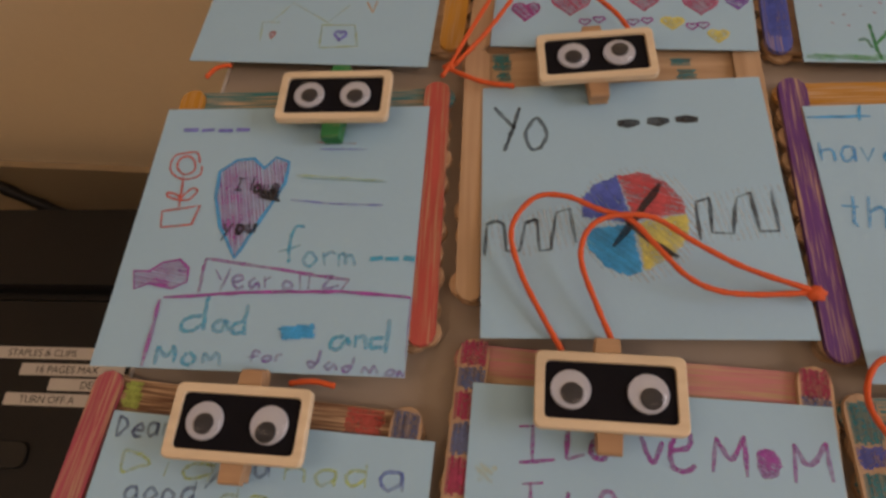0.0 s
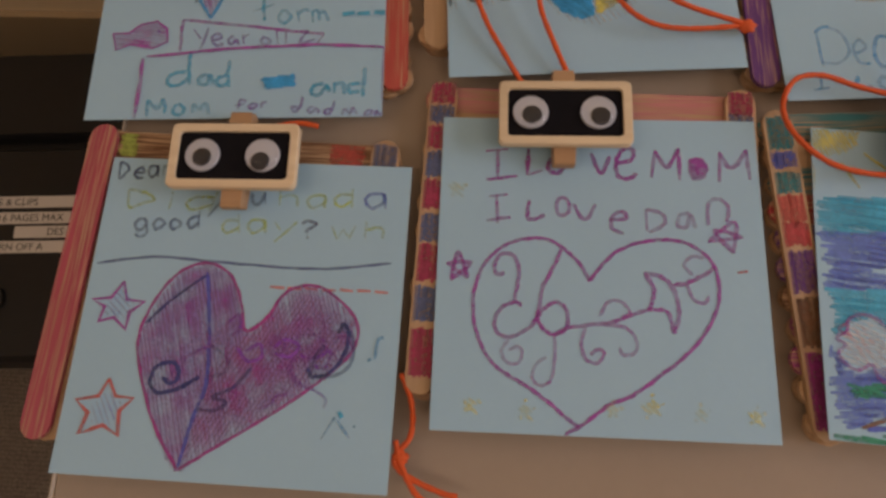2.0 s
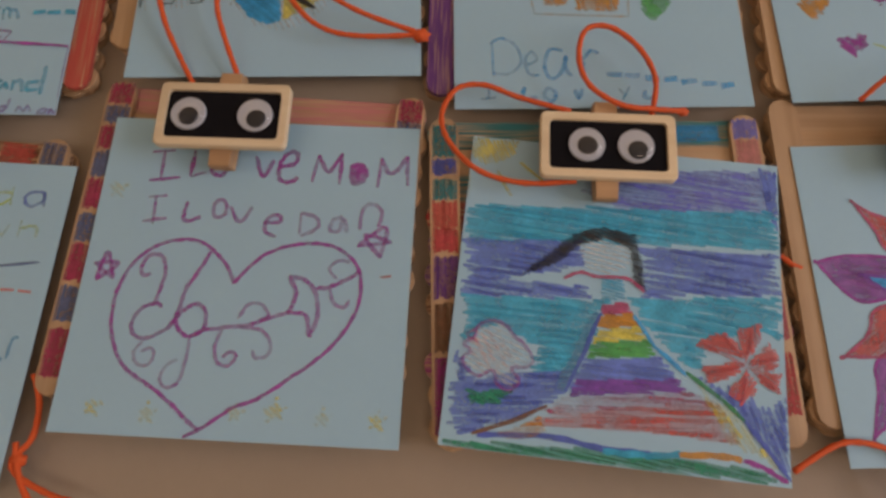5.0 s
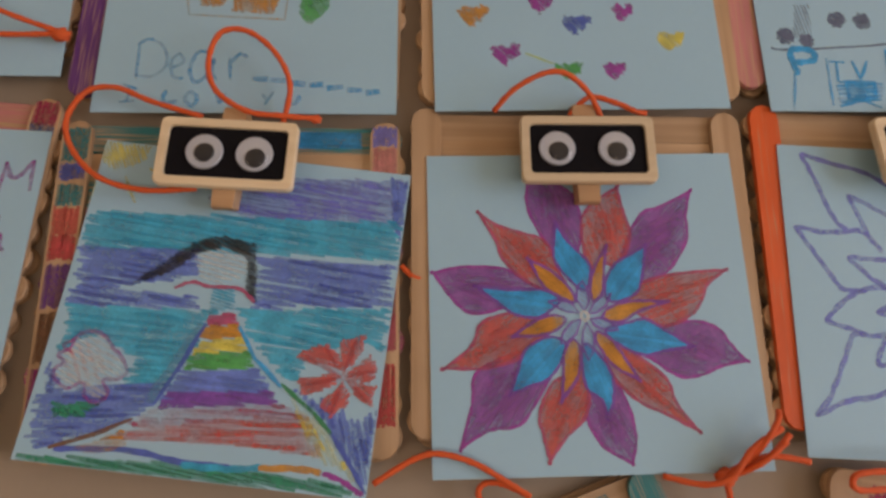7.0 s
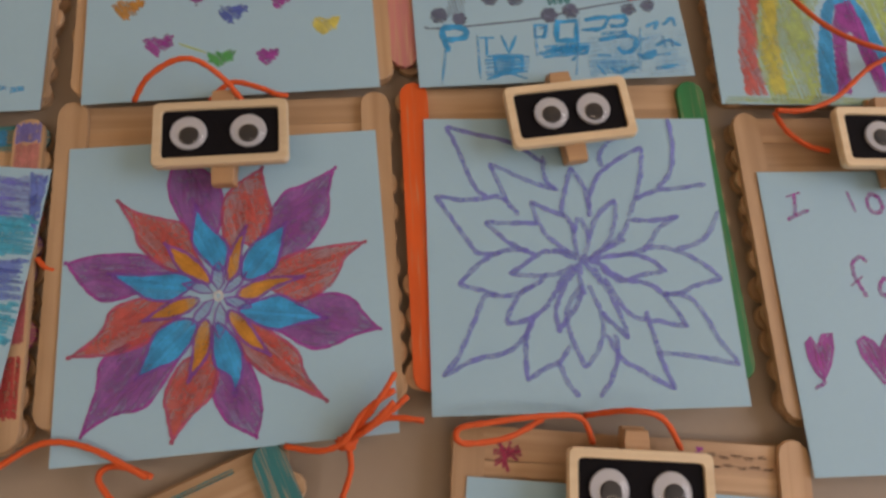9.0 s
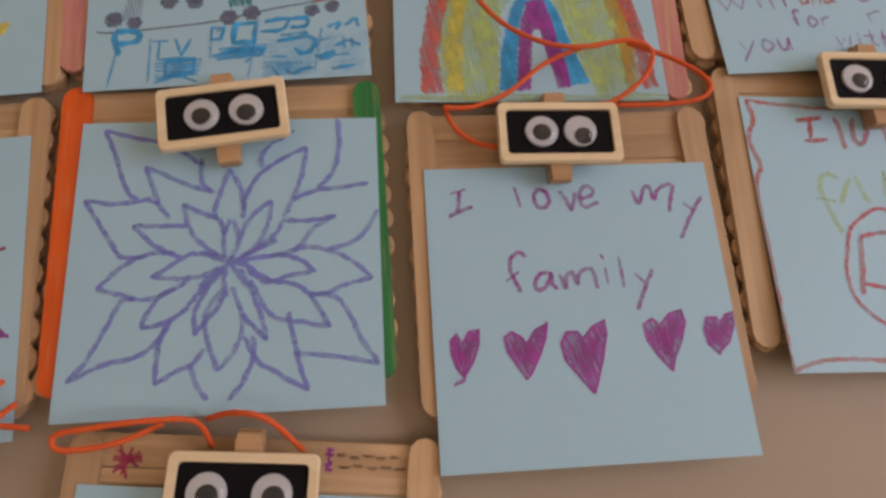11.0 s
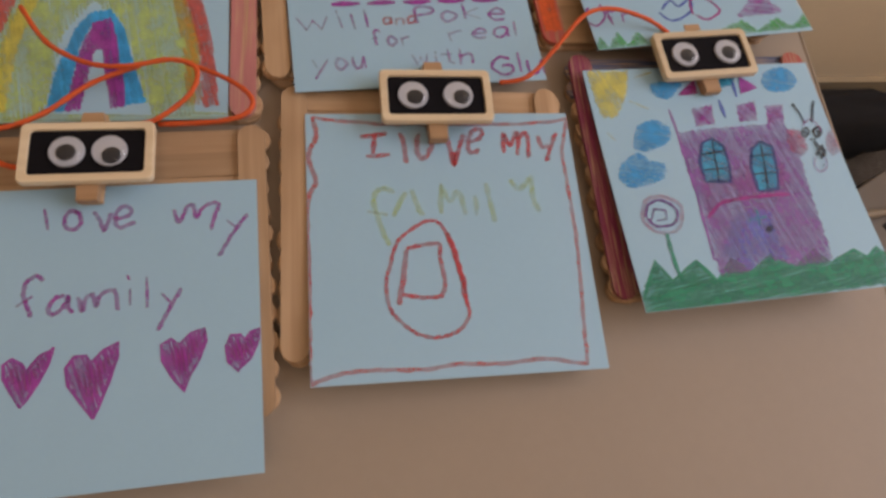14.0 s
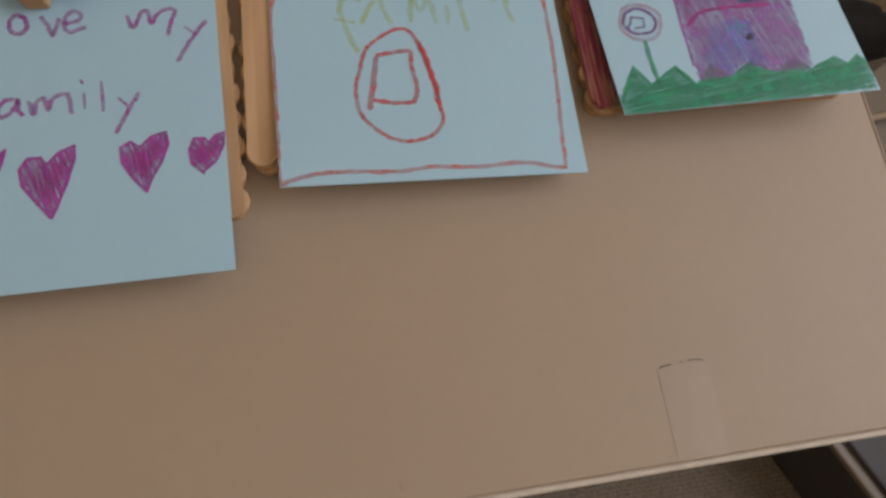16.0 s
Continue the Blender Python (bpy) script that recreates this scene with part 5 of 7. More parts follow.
p.shape("flower", "azure", [(15.8, 46.8), (15.8, 46.8), (26, 48.1), (37.9, 48.5), (43.2, 51.8), (39.7, 55.3), (35.2, 57.5), (28, 56.4), (22.1, 52)], "violet", 0.9, angle=10, space=0.9, width=1.5, cover=0.85, slack=0.2, curve=True)
p.line("flower", "violet", 1.3, [(18.9, 49.4), (15.8, 46.8), (15.8, 46.8)], False, False, 0.68)
p.shape("flower", "gold", [(60, 33.9), (60, 33.9), (58.8, 40.3), (57.7, 48.8), (54.1, 52.4), (53.6, 46.7), (55.9, 40.1)], "violet", 0.9, angle=75, space=0.9, width=1.3, cover=0.7, slack=0.2, curve=True)
p.line("flower", "violet", 1.2, [(57.9, 37.1), (60, 33.9), (60, 33.9)], False, False, 0.68)
p.shape("flower", "gold", [(78.4, 53.1), (78.4, 53.1), (69.2, 56.1), (62.7, 59.4), (56.9, 58.1), (59.9, 54.3), (68.4, 52.5)], "violet", 0.9, angle=-10, space=0.9, width=1.3, cover=0.7, slack=0.2, curve=True)
p.line("flower", "violet", 1.2, [(73.4, 52.8), (78.4, 53.1), (78.4, 53.1)], False, False, 0.68)
p.shape("flower", "gold", [(66.6, 78.1), (66.6, 78.1), (59, 73.6), (54.4, 66.8), (54.3, 62.6), (57.9, 64.4), (62.1, 69.9)], "violet", 0.9, angle=50, space=0.9, width=1.3, cover=0.7, slack=0.2, curve=True)
p.line("flower", "violet", 1.2, [(64.4, 74), (66.6, 78.1), (66.6, 78.1)], False, False, 0.68)
p.shape("flower", "gold", [(41.5, 84), (41.5, 84), (42.5, 76), (43, 69.9), (46.1, 64.9), (48.4, 67.8), (47.3, 76.4)], "violet", 0.9, angle=-75, space=0.9, width=1.3, cover=0.7, slack=0.2, curve=True)
p.line("flower", "violet", 1.2, [(44.4, 80.2), (41.5, 84), (41.5, 84)], False, False, 0.68)
p.shape("flower", "gold", [(27.3, 63.5), (27.3, 63.5), (33.4, 59.3), (39.7, 56.9), (44.6, 58.1), (41.5, 61.6), (35.4, 63.5)], "violet", 0.9, angle=-20, space=0.9, width=1.3, cover=0.7, slack=0.2, curve=True)
p.line("flower", "violet", 1.2, [(31.3, 63.5), (27.3, 63.5), (27.3, 63.5)], False, False, 0.68)
p.shape("flower", "gold", [(33.7, 38.1), (33.7, 38.1), (41.1, 42.2), (46.9, 48.3), (48, 52.7), (44.3, 51.5), (38.1, 47.2)], "violet", 0.9, angle=40, space=0.9, width=1.3, cover=0.7, slack=0.2, curve=True)
p.line("flower", "violet", 1.2, [(35.9, 42.7), (33.7, 38.1), (33.7, 38.1)], False, False, 0.68)
p.shape("flower", "iris", [(50.9, 55.8), (48.5, 51.7), (49.2, 47.5), (50.9, 45.6), (52.3, 48.1), (52.6, 53)], "violet", 0.8, angle=40, space=1.2, width=1.0, cover=0.35, slack=0.1)
p.shape("flower", "iris", [(52.1, 56.6), (54.1, 53.1), (57.9, 50.4), (60.2, 49.8), (58.2, 54), (54.9, 56.4)], "violet", 0.8, angle=40, space=1.2, width=1.0, cover=0.35, slack=0.1)
p.shape("flower", "iris", [(52.5, 58.2), (56.8, 58.1), (60.4, 60.3), (61.7, 61.9), (57.6, 62.4), (53.9, 60.4)], "violet", 0.8, angle=40, space=1.2, width=1.0, cover=0.35, slack=0.1)
p.shape("flower", "iris", [(51.3, 59.3), (53.4, 63.6), (53, 68.3), (50.9, 71.9), (49.1, 67.1), (49.8, 62.4)], "violet", 0.8, angle=40, space=1.2, width=1.0, cover=0.35, slack=0.1)
p.shape("flower", "iris", [(49.5, 58.4), (47.6, 63.2), (44.6, 65.8), (42.4, 66.6), (43.1, 62.9), (46.5, 59.3)], "violet", 0.8, angle=40, space=1.2, width=1.0, cover=0.35, slack=0.1)
p.shape("flower", "iris", [(49.2, 56.4), (44.7, 55.8), (41, 53.6), (38.8, 52.3), (42.9, 51.8), (47, 53.2)], "violet", 0.8, angle=40, space=1.2, width=1.0, cover=0.35, slack=0.1)
p.line("flower", "white", 1, [(50.9, 55.8), (52.1, 57.4), (50.8, 58.9), (49.5, 57.2)], True, True, 0.68)

# lilac flower in outline
p = PENS["low_e"]
p.strokes("flower", "lilac", 1.75, [[(21.9, 30.7), (18, 27.9), (15, 20.3), (11.4, 10.3), (8.1, 2.9)], [(8.1, 2.9), (19, 6.4), (31.3, 9.4), (40.2, 15.6), (43.2, 17.8)], [(33, 38.5), (29.4, 33.2), (26, 24.6), (23.4, 18)], [(23.4, 18), (31.4, 21.9), (40.3, 26.2), (48.3, 28.7)], [(25.9, 52), (17.9, 52), (13.4, 45.9), (7.9, 37.6), (3.2, 30.6)], [(3.2, 30.6), (14.2, 32.2), (25.5, 31.1), (29.4, 33.6)], [(35.9, 52), (28.2, 47.9), (20.7, 40.6)], [(20.7, 40.6), (30.8, 41.2), (39.9, 41.2)], [(10.3, 63.1), (17.7, 56.1), (24.9, 52), (32, 51), (37.8, 53)], [(10.3, 63.1), (17, 65), (26.6, 67.6), (34.7, 65), (41, 61.1)]], 0.56)
p.strokes("flower", "lilac", 1.75, [[(28.2, 59.7), (34.5, 56), (39.8, 52.4), (45.9, 51.9), (52.6, 55)], [(28.2, 59.7), (37.1, 60.5), (45, 60.1), (51.4, 57)], [(25.8, 77.3), (29.3, 69.9), (32.6, 66), (36.7, 64)], [(25.8, 77.3), (33.7, 75.8), (39.9, 71.9), (44.4, 66), (47.8, 62.1)], [(3.8, 94.3), (9.8, 87), (15.3, 75.7), (18.8, 68), (23.7, 67)], [(3.8, 94.3), (15.4, 88.9), (25, 87.1), (32.2, 81.5), (35.7, 74.8)], [(31.8, 96.3), (32, 87.1), (33.3, 79.6), (35.7, 74.8)], [(31.8, 96.3), (37.8, 92.7), (43.8, 90), (47.2, 85.3)], [(43.8, 80.6), (47.3, 75.8), (50.7, 71.9), (53.3, 66)], [(43.8, 80.6), (43.8, 71.9), (47.6, 64), (52.2, 58)]], 0.56)
p.strokes("flower", "lilac", 1.75, [[(52.1, 92.8), (49.1, 85.3), (47.1, 77.7), (47.7, 71.9), (53.5, 64)], [(52.1, 92.8), (56.6, 87.3), (59.5, 79.7), (58.5, 71.9), (55.5, 64)], [(42.8, 90), (45, 96.4), (49.1, 102.3)], [(55.7, 102.3), (60.6, 96.6), (63.8, 87.3), (63.2, 81.6)], [(67.8, 83.2), (65.9, 75.9), (63, 68), (58.3, 58)], [(67.8, 83.2), (62.7, 77.8), (59.3, 73.9)], [(81.7, 100.8), (79, 93), (77.3, 85.5), (75.5, 77.8), (75.1, 73.9)], [(81.7, 100.8), (72, 94.8), (64.9, 90.1), (60.2, 81.6)], [(89, 79.8), (85.2, 73), (81.9, 68), (76.5, 64.1), (68.7, 62.4), (61.3, 58)], [(89, 79.8), (80.4, 77.8), (70.8, 75.9), (65.7, 70), (61.8, 62)]], 0.56)
p.strokes("flower", "lilac", 1.75, [[(105.4, 93.2), (99.2, 83.7), (95, 74), (89.8, 69), (81.9, 68)], [(105.4, 93.2), (92.2, 90.3), (76.8, 88.3)], [(104, 63), (96.1, 55.9), (88.5, 52.2), (80.5, 50.8), (76.2, 52.3)], [(104, 63), (94.5, 65.1), (88, 67.7), (81.9, 68)], [(83.2, 60), (74.9, 61), (67.6, 63), (60.3, 58)], [(84.2, 60), (77.9, 54.9), (69.9, 53.5), (58.6, 55)], [(91.6, 39.2), (83.7, 43.5), (79.8, 48.7), (76.3, 51.9), (67.8, 53.9)], [(91.6, 39.2), (82, 40.9), (72.7, 40.4)], [(72.7, 40.4), (70, 45.6), (63.2, 50.9)], [(70.7, 47.7), (64.2, 50.9), (56.6, 55)], [(80.9, 11.7), (70.6, 17.5), (63.5, 23.1), (59.5, 30.8), (58.5, 39.4)], [(80.9, 11.7), (79.5, 21.9), (75.9, 32.8), (72.9, 39.3)]], 0.56)
p.strokes("flower", "lilac", 1.75, [[(53.4, 19.9), (50.4, 28.7), (48.6, 36.2), (49.2, 39.4)], [(53.4, 19.9), (57.7, 28.6), (58.8, 36.2)], [(54.4, 39.4), (52.2, 45.7), (52.7, 54)], [(55.4, 39.4), (57.5, 47.8), (54.7, 54.4)], [(37.6, 33.1), (43.4, 36.3), (50.3, 39.4), (52.6, 45.7)], [(37.6, 33.1), (39.9, 41.6), (44.3, 47.8), (50.8, 52.9)], [(68.6, 32.9), (61.7, 38.3), (57.5, 47.8)], [(68.6, 32.9), (67.5, 41.4), (63.3, 49.8), (56.6, 55)], [(103.5, 26.9), (94.4, 28.3), (83.7, 29.5), (75.9, 32.8)], [(92.3, 0.3), (92.9, 10.4), (90.8, 21.7), (84.9, 28.4)], [(106.8, 37.4), (102, 45.5), (97.1, 49.7), (88.5, 52.2)], [(67.2, 10.8), (64.5, 15.3), (65, 19.8)], [(76.5, 4.9), (67.2, 10.8)], [(43.4, 15.5), (43.6, 24.4), (47.3, 28.7)]], 0.56)
p.strokes("flower", "lilac", 1.75, [[(53.4, 56.4), (49, 60), (44.6, 64)], [(53.7, 57.2), (52.8, 62.1), (54.1, 68)], [(55.4, 56.8), (58, 60), (60.1, 64)], [(56.3, 55.6), (59.9, 56.4), (63.2, 58.8)], [(53.3, 54), (49.9, 52.3), (45.9, 52.3)], [(55.2, 53.6), (56.2, 55), (54.8, 56.4), (53.6, 55), (55.2, 53.6)]], 0.56)

# wheel and black zigzags
p = PENS["mid_b"]
p.fill("halo", "white", [(50.4, 40.4), (61.6, 40.2), (71, 45.9), (75.9, 56.1), (75.8, 65.3), (71.8, 76.3), (64.2, 84.8), (54.7, 87.2), (43.8, 84.2), (35, 74.8), (32.6, 64.5), (34.7, 52.7), (42, 43.6)], angle=60, space=2.0, width=1.3, cover=0.22)
p.fill("halo", "white", [(75.1, 52.5), (89.9, 50.5), (105.7, 48.6), (104.4, 70.2), (86.5, 71.7), (73.7, 72.4)], angle=80, space=2.2, width=1.3, cover=0.15)
p.fill("halo", "white", [(0.5, 60.4), (15.8, 59.5), (32.2, 55.1), (34.1, 72.5), (15.4, 76.8), (0.7, 77.8)], angle=80, space=2.2, width=1.3, cover=0.15)
p.strokes("writing", "black", 1.5, [[(4.7, 9.8), (8.7, 15.5), (12.8, 20.6)], [(14.7, 10.3), (11.7, 21.1), (8.5, 31.2)], [(20.1, 16.1), (16.7, 22.7), (18.2, 30), (21.8, 30.1), (24.8, 23.9), (22.3, 16.7), (20.1, 16.1)]], 0.61)
p.strokes("zigzag", "black", 1.4, [[(1.3, 76), (1.8, 64)], [(1.8, 63.5), (5.2, 62.1), (8.1, 63.6)], [(8.1, 63.6), (8.8, 74.5)], [(8.8, 74.5), (13.5, 74.5)], [(13.5, 74.5), (15.7, 63)], [(15.7, 63), (19.4, 61.9), (20.1, 63.8)], [(20.1, 63.8), (20.4, 74.6)], [(20.4, 74.6), (24.3, 74)], [(24.3, 74), (26.5, 59.7)], [(26.5, 59.2), (31.6, 57.4)], [(31.6, 57.4), (33.2, 71.4)]], 0.61)
p.strokes("zigzag", "black", 1.4, [[(75.4, 70.8), (75.7, 56.1)], [(75.8, 55.6), (80.7, 53.8)], [(80.7, 53.8), (79.6, 68)], [(79.6, 68), (86.6, 68.6)], [(86.6, 68.6), (89.7, 54.5)], [(89.7, 54.1), (95.1, 51.9)], [(95.1, 51.9), (95.5, 67.8)], [(95.5, 67.8), (102, 67.9)], [(102, 67.9), (102.2, 51.6)]], 0.61)
p.bar("name_bar", "black", (51.3, 23.4), (82.6, 22.8), 7.0, 3)
p.fill("wheel", "blue", [(53.3, 63.7), (35.8, 61.1), (36.7, 52.7), (41.8, 46.7), (49.1, 43.7)], angle=60, space=0.8, width=1.3, cover=0.8)
p.fill("wheel", "red", [(53.8, 62.6), (49.5, 43.8), (57.4, 42.5), (66, 46.3), (71, 53.6), (72.1, 60.2)], angle=20, space=0.8, width=1.3, cover=0.72)
p.fill("wheel", "yellow", [(54.3, 63.7), (72.2, 60.6), (72.1, 67.4), (68.4, 74.1), (63.1, 78.8), (55.6, 82.6)], angle=50, space=0.8, width=1.3, cover=0.6)
p.fill("wheel", "azure", [(52.8, 64.4), (54.8, 83), (49.8, 84.6), (42.2, 80.3), (37.4, 73.7), (36.5, 65.7)], angle=40, space=0.7, width=1.3, cover=0.9)
p.line("wheel", "black", 2.4, [(64.5, 47.5), (57.9, 56.8), (45.6, 73.3)], False)
p.line("wheel", "black", 2.4, [(50.5, 62.5), (58.4, 70.6), (67, 77.5)], False)

# heart, fish and writing
p = PENS["mid_a"]
p.strokes("writing", "cyan", 1.2, [[(65.8, 53.4), (62.5, 53.5), (61.3, 58.8), (62.1, 67.9)], [(57.8, 63.5), (65.4, 60.7)], [(69.1, 63.1), (67.2, 66.5), (69.6, 69), (72, 66.4), (69.5, 63.1)], [(74, 63.3), (75.4, 68.5)], [(74.5, 65.5), (76.5, 63.2), (78.4, 64.1)], [(80.5, 68.8), (79.8, 64)], [(79.9, 64.5), (81.8, 64), (82.8, 68.3)], [(82.4, 65.3), (84.3, 64.4), (86.1, 68.7)]], 0.49)
p.strokes("writing", "violet", 1.1, [[(36.2, 71), (39.1, 74.8)], [(41.4, 70.2), (40.4, 75.7), (39.3, 79.1)], [(43.4, 75.6), (46.9, 74.5), (45.3, 72.8), (43.2, 74.5), (45.1, 77.7), (47.9, 77)], [(51.3, 73.7), (49.4, 75.5), (50.8, 77.6), (52.4, 75.4), (53.5, 77.7)], [(54.5, 73.2), (55.3, 77.5)], [(54.8, 74.9), (56.9, 73.2)], [(62.8, 74.5), (61.5, 76.3), (63.4, 77.9), (65.2, 76.2), (62.8, 74.5)], [(66.7, 70.8), (68.2, 77.8)], [(70.6, 72.5), (71, 77.5)], [(74.2, 72.8), (78.9, 72.1)], [(78.9, 72.1), (76.1, 77.2), (81.5, 76)]], 0.49)
p.strokes("frame", "grape", 1.2, [[(32, 79.7), (31.7, 73.3), (31.6, 66.7)], [(31.6, 66.7), (56.3, 69.9), (73, 72.4), (84.7, 73.6)], [(84.7, 73.6), (81.9, 78.9)]], 0.49)
p.strokes("writing", "cyan", 1.4, [[(35.3, 88.4), (30.8, 88.9), (28.7, 91.1), (29.3, 93.5), (33, 93.8), (36, 91.2)], [(35.9, 80.5), (36.1, 87.2), (37, 93.6)], [(43.2, 89.4), (40.5, 90.7), (40.7, 93.3), (43.4, 93.4), (44.1, 89.6), (45.9, 93.4)], [(50.2, 90), (47.1, 91.3), (47.7, 94.1), (51, 93.8)], [(50.9, 83.9), (50.7, 89.6), (51.6, 94.8)]], 0.53)
p.strokes("writing", "cyan", 1.4, [[(85.9, 93.9), (82.2, 95), (81.7, 97.9), (84.6, 98.3), (87, 94.8), (87.9, 97.3)], [(89.6, 93.5), (89.8, 97.8)], [(89.8, 94.7), (92.5, 93.7), (93.6, 98.2)], [(99.2, 94.4), (95.4, 94.5), (95, 97.4), (98.7, 97.3)], [(100.3, 87.7), (100.2, 93.6), (100.1, 99.3)]], 0.53)
p.strokes("writing", "cyan", 1.3, [[(23, 105.9), (22.7, 99.9), (26.4, 103.1), (28.2, 99.3), (29.5, 104.9)], [(33.1, 101.5), (32.1, 104.4), (34.9, 105.5), (36.4, 103.3), (33.8, 101.1)], [(39.7, 104.9), (39.2, 101.3), (41.9, 103.5), (43.7, 100.9), (45.5, 105.5)]], 0.49)
p.strokes("writing", "violet", 1, [[(55.9, 103.6), (56.2, 100.1), (58.6, 100.4)], [(54.7, 102.3), (58, 101.6)], [(60.3, 101.5), (59.5, 103), (61.5, 103.4), (62.3, 101.8), (60.3, 101.5)], [(64.1, 103.3), (64.2, 101.4), (66, 100.9)], [(77.9, 103.7), (74.9, 102.9), (76.2, 105.1), (78.1, 102.7), (78.6, 98.9)], [(82.4, 103), (80.7, 104.2), (82.2, 105.4), (83.8, 103.5), (84.7, 105.5)], [(89.1, 103.8), (86.6, 104.7), (87.9, 106.1), (89.5, 104.2), (90.2, 100.8)], [(93.1, 106.3), (93.8, 104), (95.8, 105.8), (96.8, 103.6), (98.2, 106.1)], [(102.1, 104.7), (100.8, 106.2), (102.7, 106.6), (103.6, 105.1), (102.1, 104.7)], [(104.9, 106.9), (105.1, 105.1), (106.6, 106.5), (107.6, 104.6)]], 0.45)
p.bar("name_bar", "lilac", (8.7, 12.9), (37.5, 13.1), 4.5, 4)
p.line("potted_flower", "coral", 0.9, [(17.1, 24.9), (14.3, 23.1), (11.1, 24.1), (10.9, 28.3), (14.7, 31.4), (18.2, 29.4), (17.1, 24.9)])
p.line("potted_flower", "coral", 0.8, [(19.7, 26.3), (17.4, 21.5), (12.7, 21.5), (8.4, 23.1), (8.1, 28.8), (12.1, 32.7), (16.9, 33.4), (20.9, 31.4), (20.7, 27.5)])
p.line("potted_flower", "coral", 1.0, [(14.4, 32.7), (16.1, 45.8)], False)
p.line("potted_flower", "coral", 0.9, [(15.6, 41.9), (19, 37.7), (21.5, 38.5), (19.7, 42), (15.8, 42.7), (11, 41.4), (9.7, 39.5), (13.4, 40.2), (15.6, 41.9)])
p.line("potted_flower", "coral", 1.1, [(9.9, 47.6), (24.2, 45.1), (22.8, 52.9), (11.1, 54.3), (9.9, 47.6)], False)
p.shape("heart", "grape", [(42.1, 66.5), (33.8, 53.4), (29.3, 41.3), (28.6, 30.1), (34.3, 25), (41, 24.3), (45.9, 28.8), (49.8, 23.7), (55.1, 25.8), (55.2, 35.1), (50.7, 46.1), (45.6, 57.8)], "azure", 1.3, angle=75, space=1.3, width=1.0, cover=0.5)
p.word("writing", "black", "I love", (36, 38.3), (52.7, 39.3), 5.5, 1.2)
p.fill("writing", "black", [(44.7, 37.6), (53.6, 38.3), (54.4, 43.2), (47.2, 42.5)], angle=10, space=1.0, width=1.4, cover=0.85)
p.word("writing", "black", "you", (35.5, 56.1), (47.4, 56.4), 6.0, 1.5)
p.line("rule", "coral", 0.6, [(64.4, 16.8), (80, 17.5)], False, cover=0.45)
p.line("rule", "lilac", 0.7, [(66, 20), (84.7, 20.3)], False, cover=0.5)
p.line("rule", "lime", 0.8, [(59, 31.9), (75.4, 32.8), (92.7, 34.3)], cover=0.35)
p.line("rule", "teal", 0.5, [(60.3, 32.9), (93.8, 34.8)], False, cover=0.5)
p.line("rule", "lilac", 0.8, [(58.7, 42.4), (77, 44), (93.4, 44.4)], cover=0.55)
p.bar("name_bar", "cyan", (90.4, 68.2), (108.1, 67.8), 5.0, 3)
p.shape("fish", "grape", [(5.8, 72), (11.7, 72.3), (16, 68.5), (22.2, 67.3), (26.1, 70.5), (26.9, 76), (21.9, 78.6), (13, 76.7), (7.9, 79)], None, 0.9, angle=10, space=1.1, width=1.0, cover=0.5)
p.line("fish", "violet", 1.4, [(22.7, 71.2), (23.6, 72.1)], False)
p.line("frame", "grape", 1.2, [(108.1, 79.9), (81.9, 78.4), (52, 79.2), (19.7, 82.1)], False)
p.line("frame", "grape", 1.6, [(18.8, 82.6), (18.7, 95), (18.7, 106.4)], False)
p.line("frame", "violet", 0.8, [(106.9, 80.3), (107, 94.1), (107.1, 103.5)], False)
p.fill("writing", "azure", [(63.3, 91.6), (75.4, 90.5), (75.5, 94.7), (65.1, 95.9)], angle=5, space=0.8, width=1.4, cover=0.85)

# large blue writing
p = PENS["mid_c"]
p.strokes("writing", "azure", 1.1, [[(13.9, 78.7), (14.4, 93.9)], [(13.2, 79.9), (17.5, 77.4), (22.9, 81), (24.4, 88), (19.7, 92.7), (13.6, 92)], [(26.6, 89.1), (30.5, 86.8), (28.6, 83.3), (26, 86.8), (27.2, 92.6), (30.9, 93.3)]], 0.34)
p.strokes("writing", "azure", 1.4, [[(40.1, 83.1), (35.3, 82.5), (33, 89.1), (35, 94.8), (38.9, 92.5), (41, 85.5), (40.9, 91.3), (43, 93.6)], [(46.7, 84.7), (47.5, 93.6)], [(47.2, 87), (50.3, 83.2), (53.2, 84.6)]], 0.45)
p.strokes("writing", "azure", 1.5, [[(10.2, 96), (15.1, 97.8)], [(12.6, 96.9), (12.4, 102.8)], [(9.6, 103), (15.1, 102.5)], [(25.2, 97.9), (25.1, 102.9), (29.9, 102.4)], [(34.2, 98.3), (32.2, 101.5), (35, 104.2), (36.6, 101), (34.2, 98.3)], [(43.3, 99.3), (44.7, 103.2), (46.1, 99.3)], [(59.4, 99.2), (61.1, 101.4)], [(63.5, 98.5), (60.6, 103.7)], [(68.5, 99.8), (68.6, 103), (71.6, 102.9), (72.4, 99.7)]], 0.41)
p.bar("name_bar", "azure", (55, 95.8), (102.1, 101.8), 6.0, 7, 0.4)
p.fill("flower", "gold", [(34.5, 62.8), (42, 63.5), (44.1, 59), (33.3, 56.4)], angle=60, space=1.0, width=1.5, cover=0.6)
p.fill("flower", "gold", [(46.3, 65.4), (61.2, 66.1), (63.5, 57.7), (46.2, 56.4)], angle=80, space=1.0, width=1.5, cover=0.6)
p.fill("flower", "leaf", [(70.8, 66.7), (75, 71.1), (81.6, 64.1), (80.9, 55.2), (71, 56.4)], angle=60, space=1.0, width=1.5, cover=0.6)
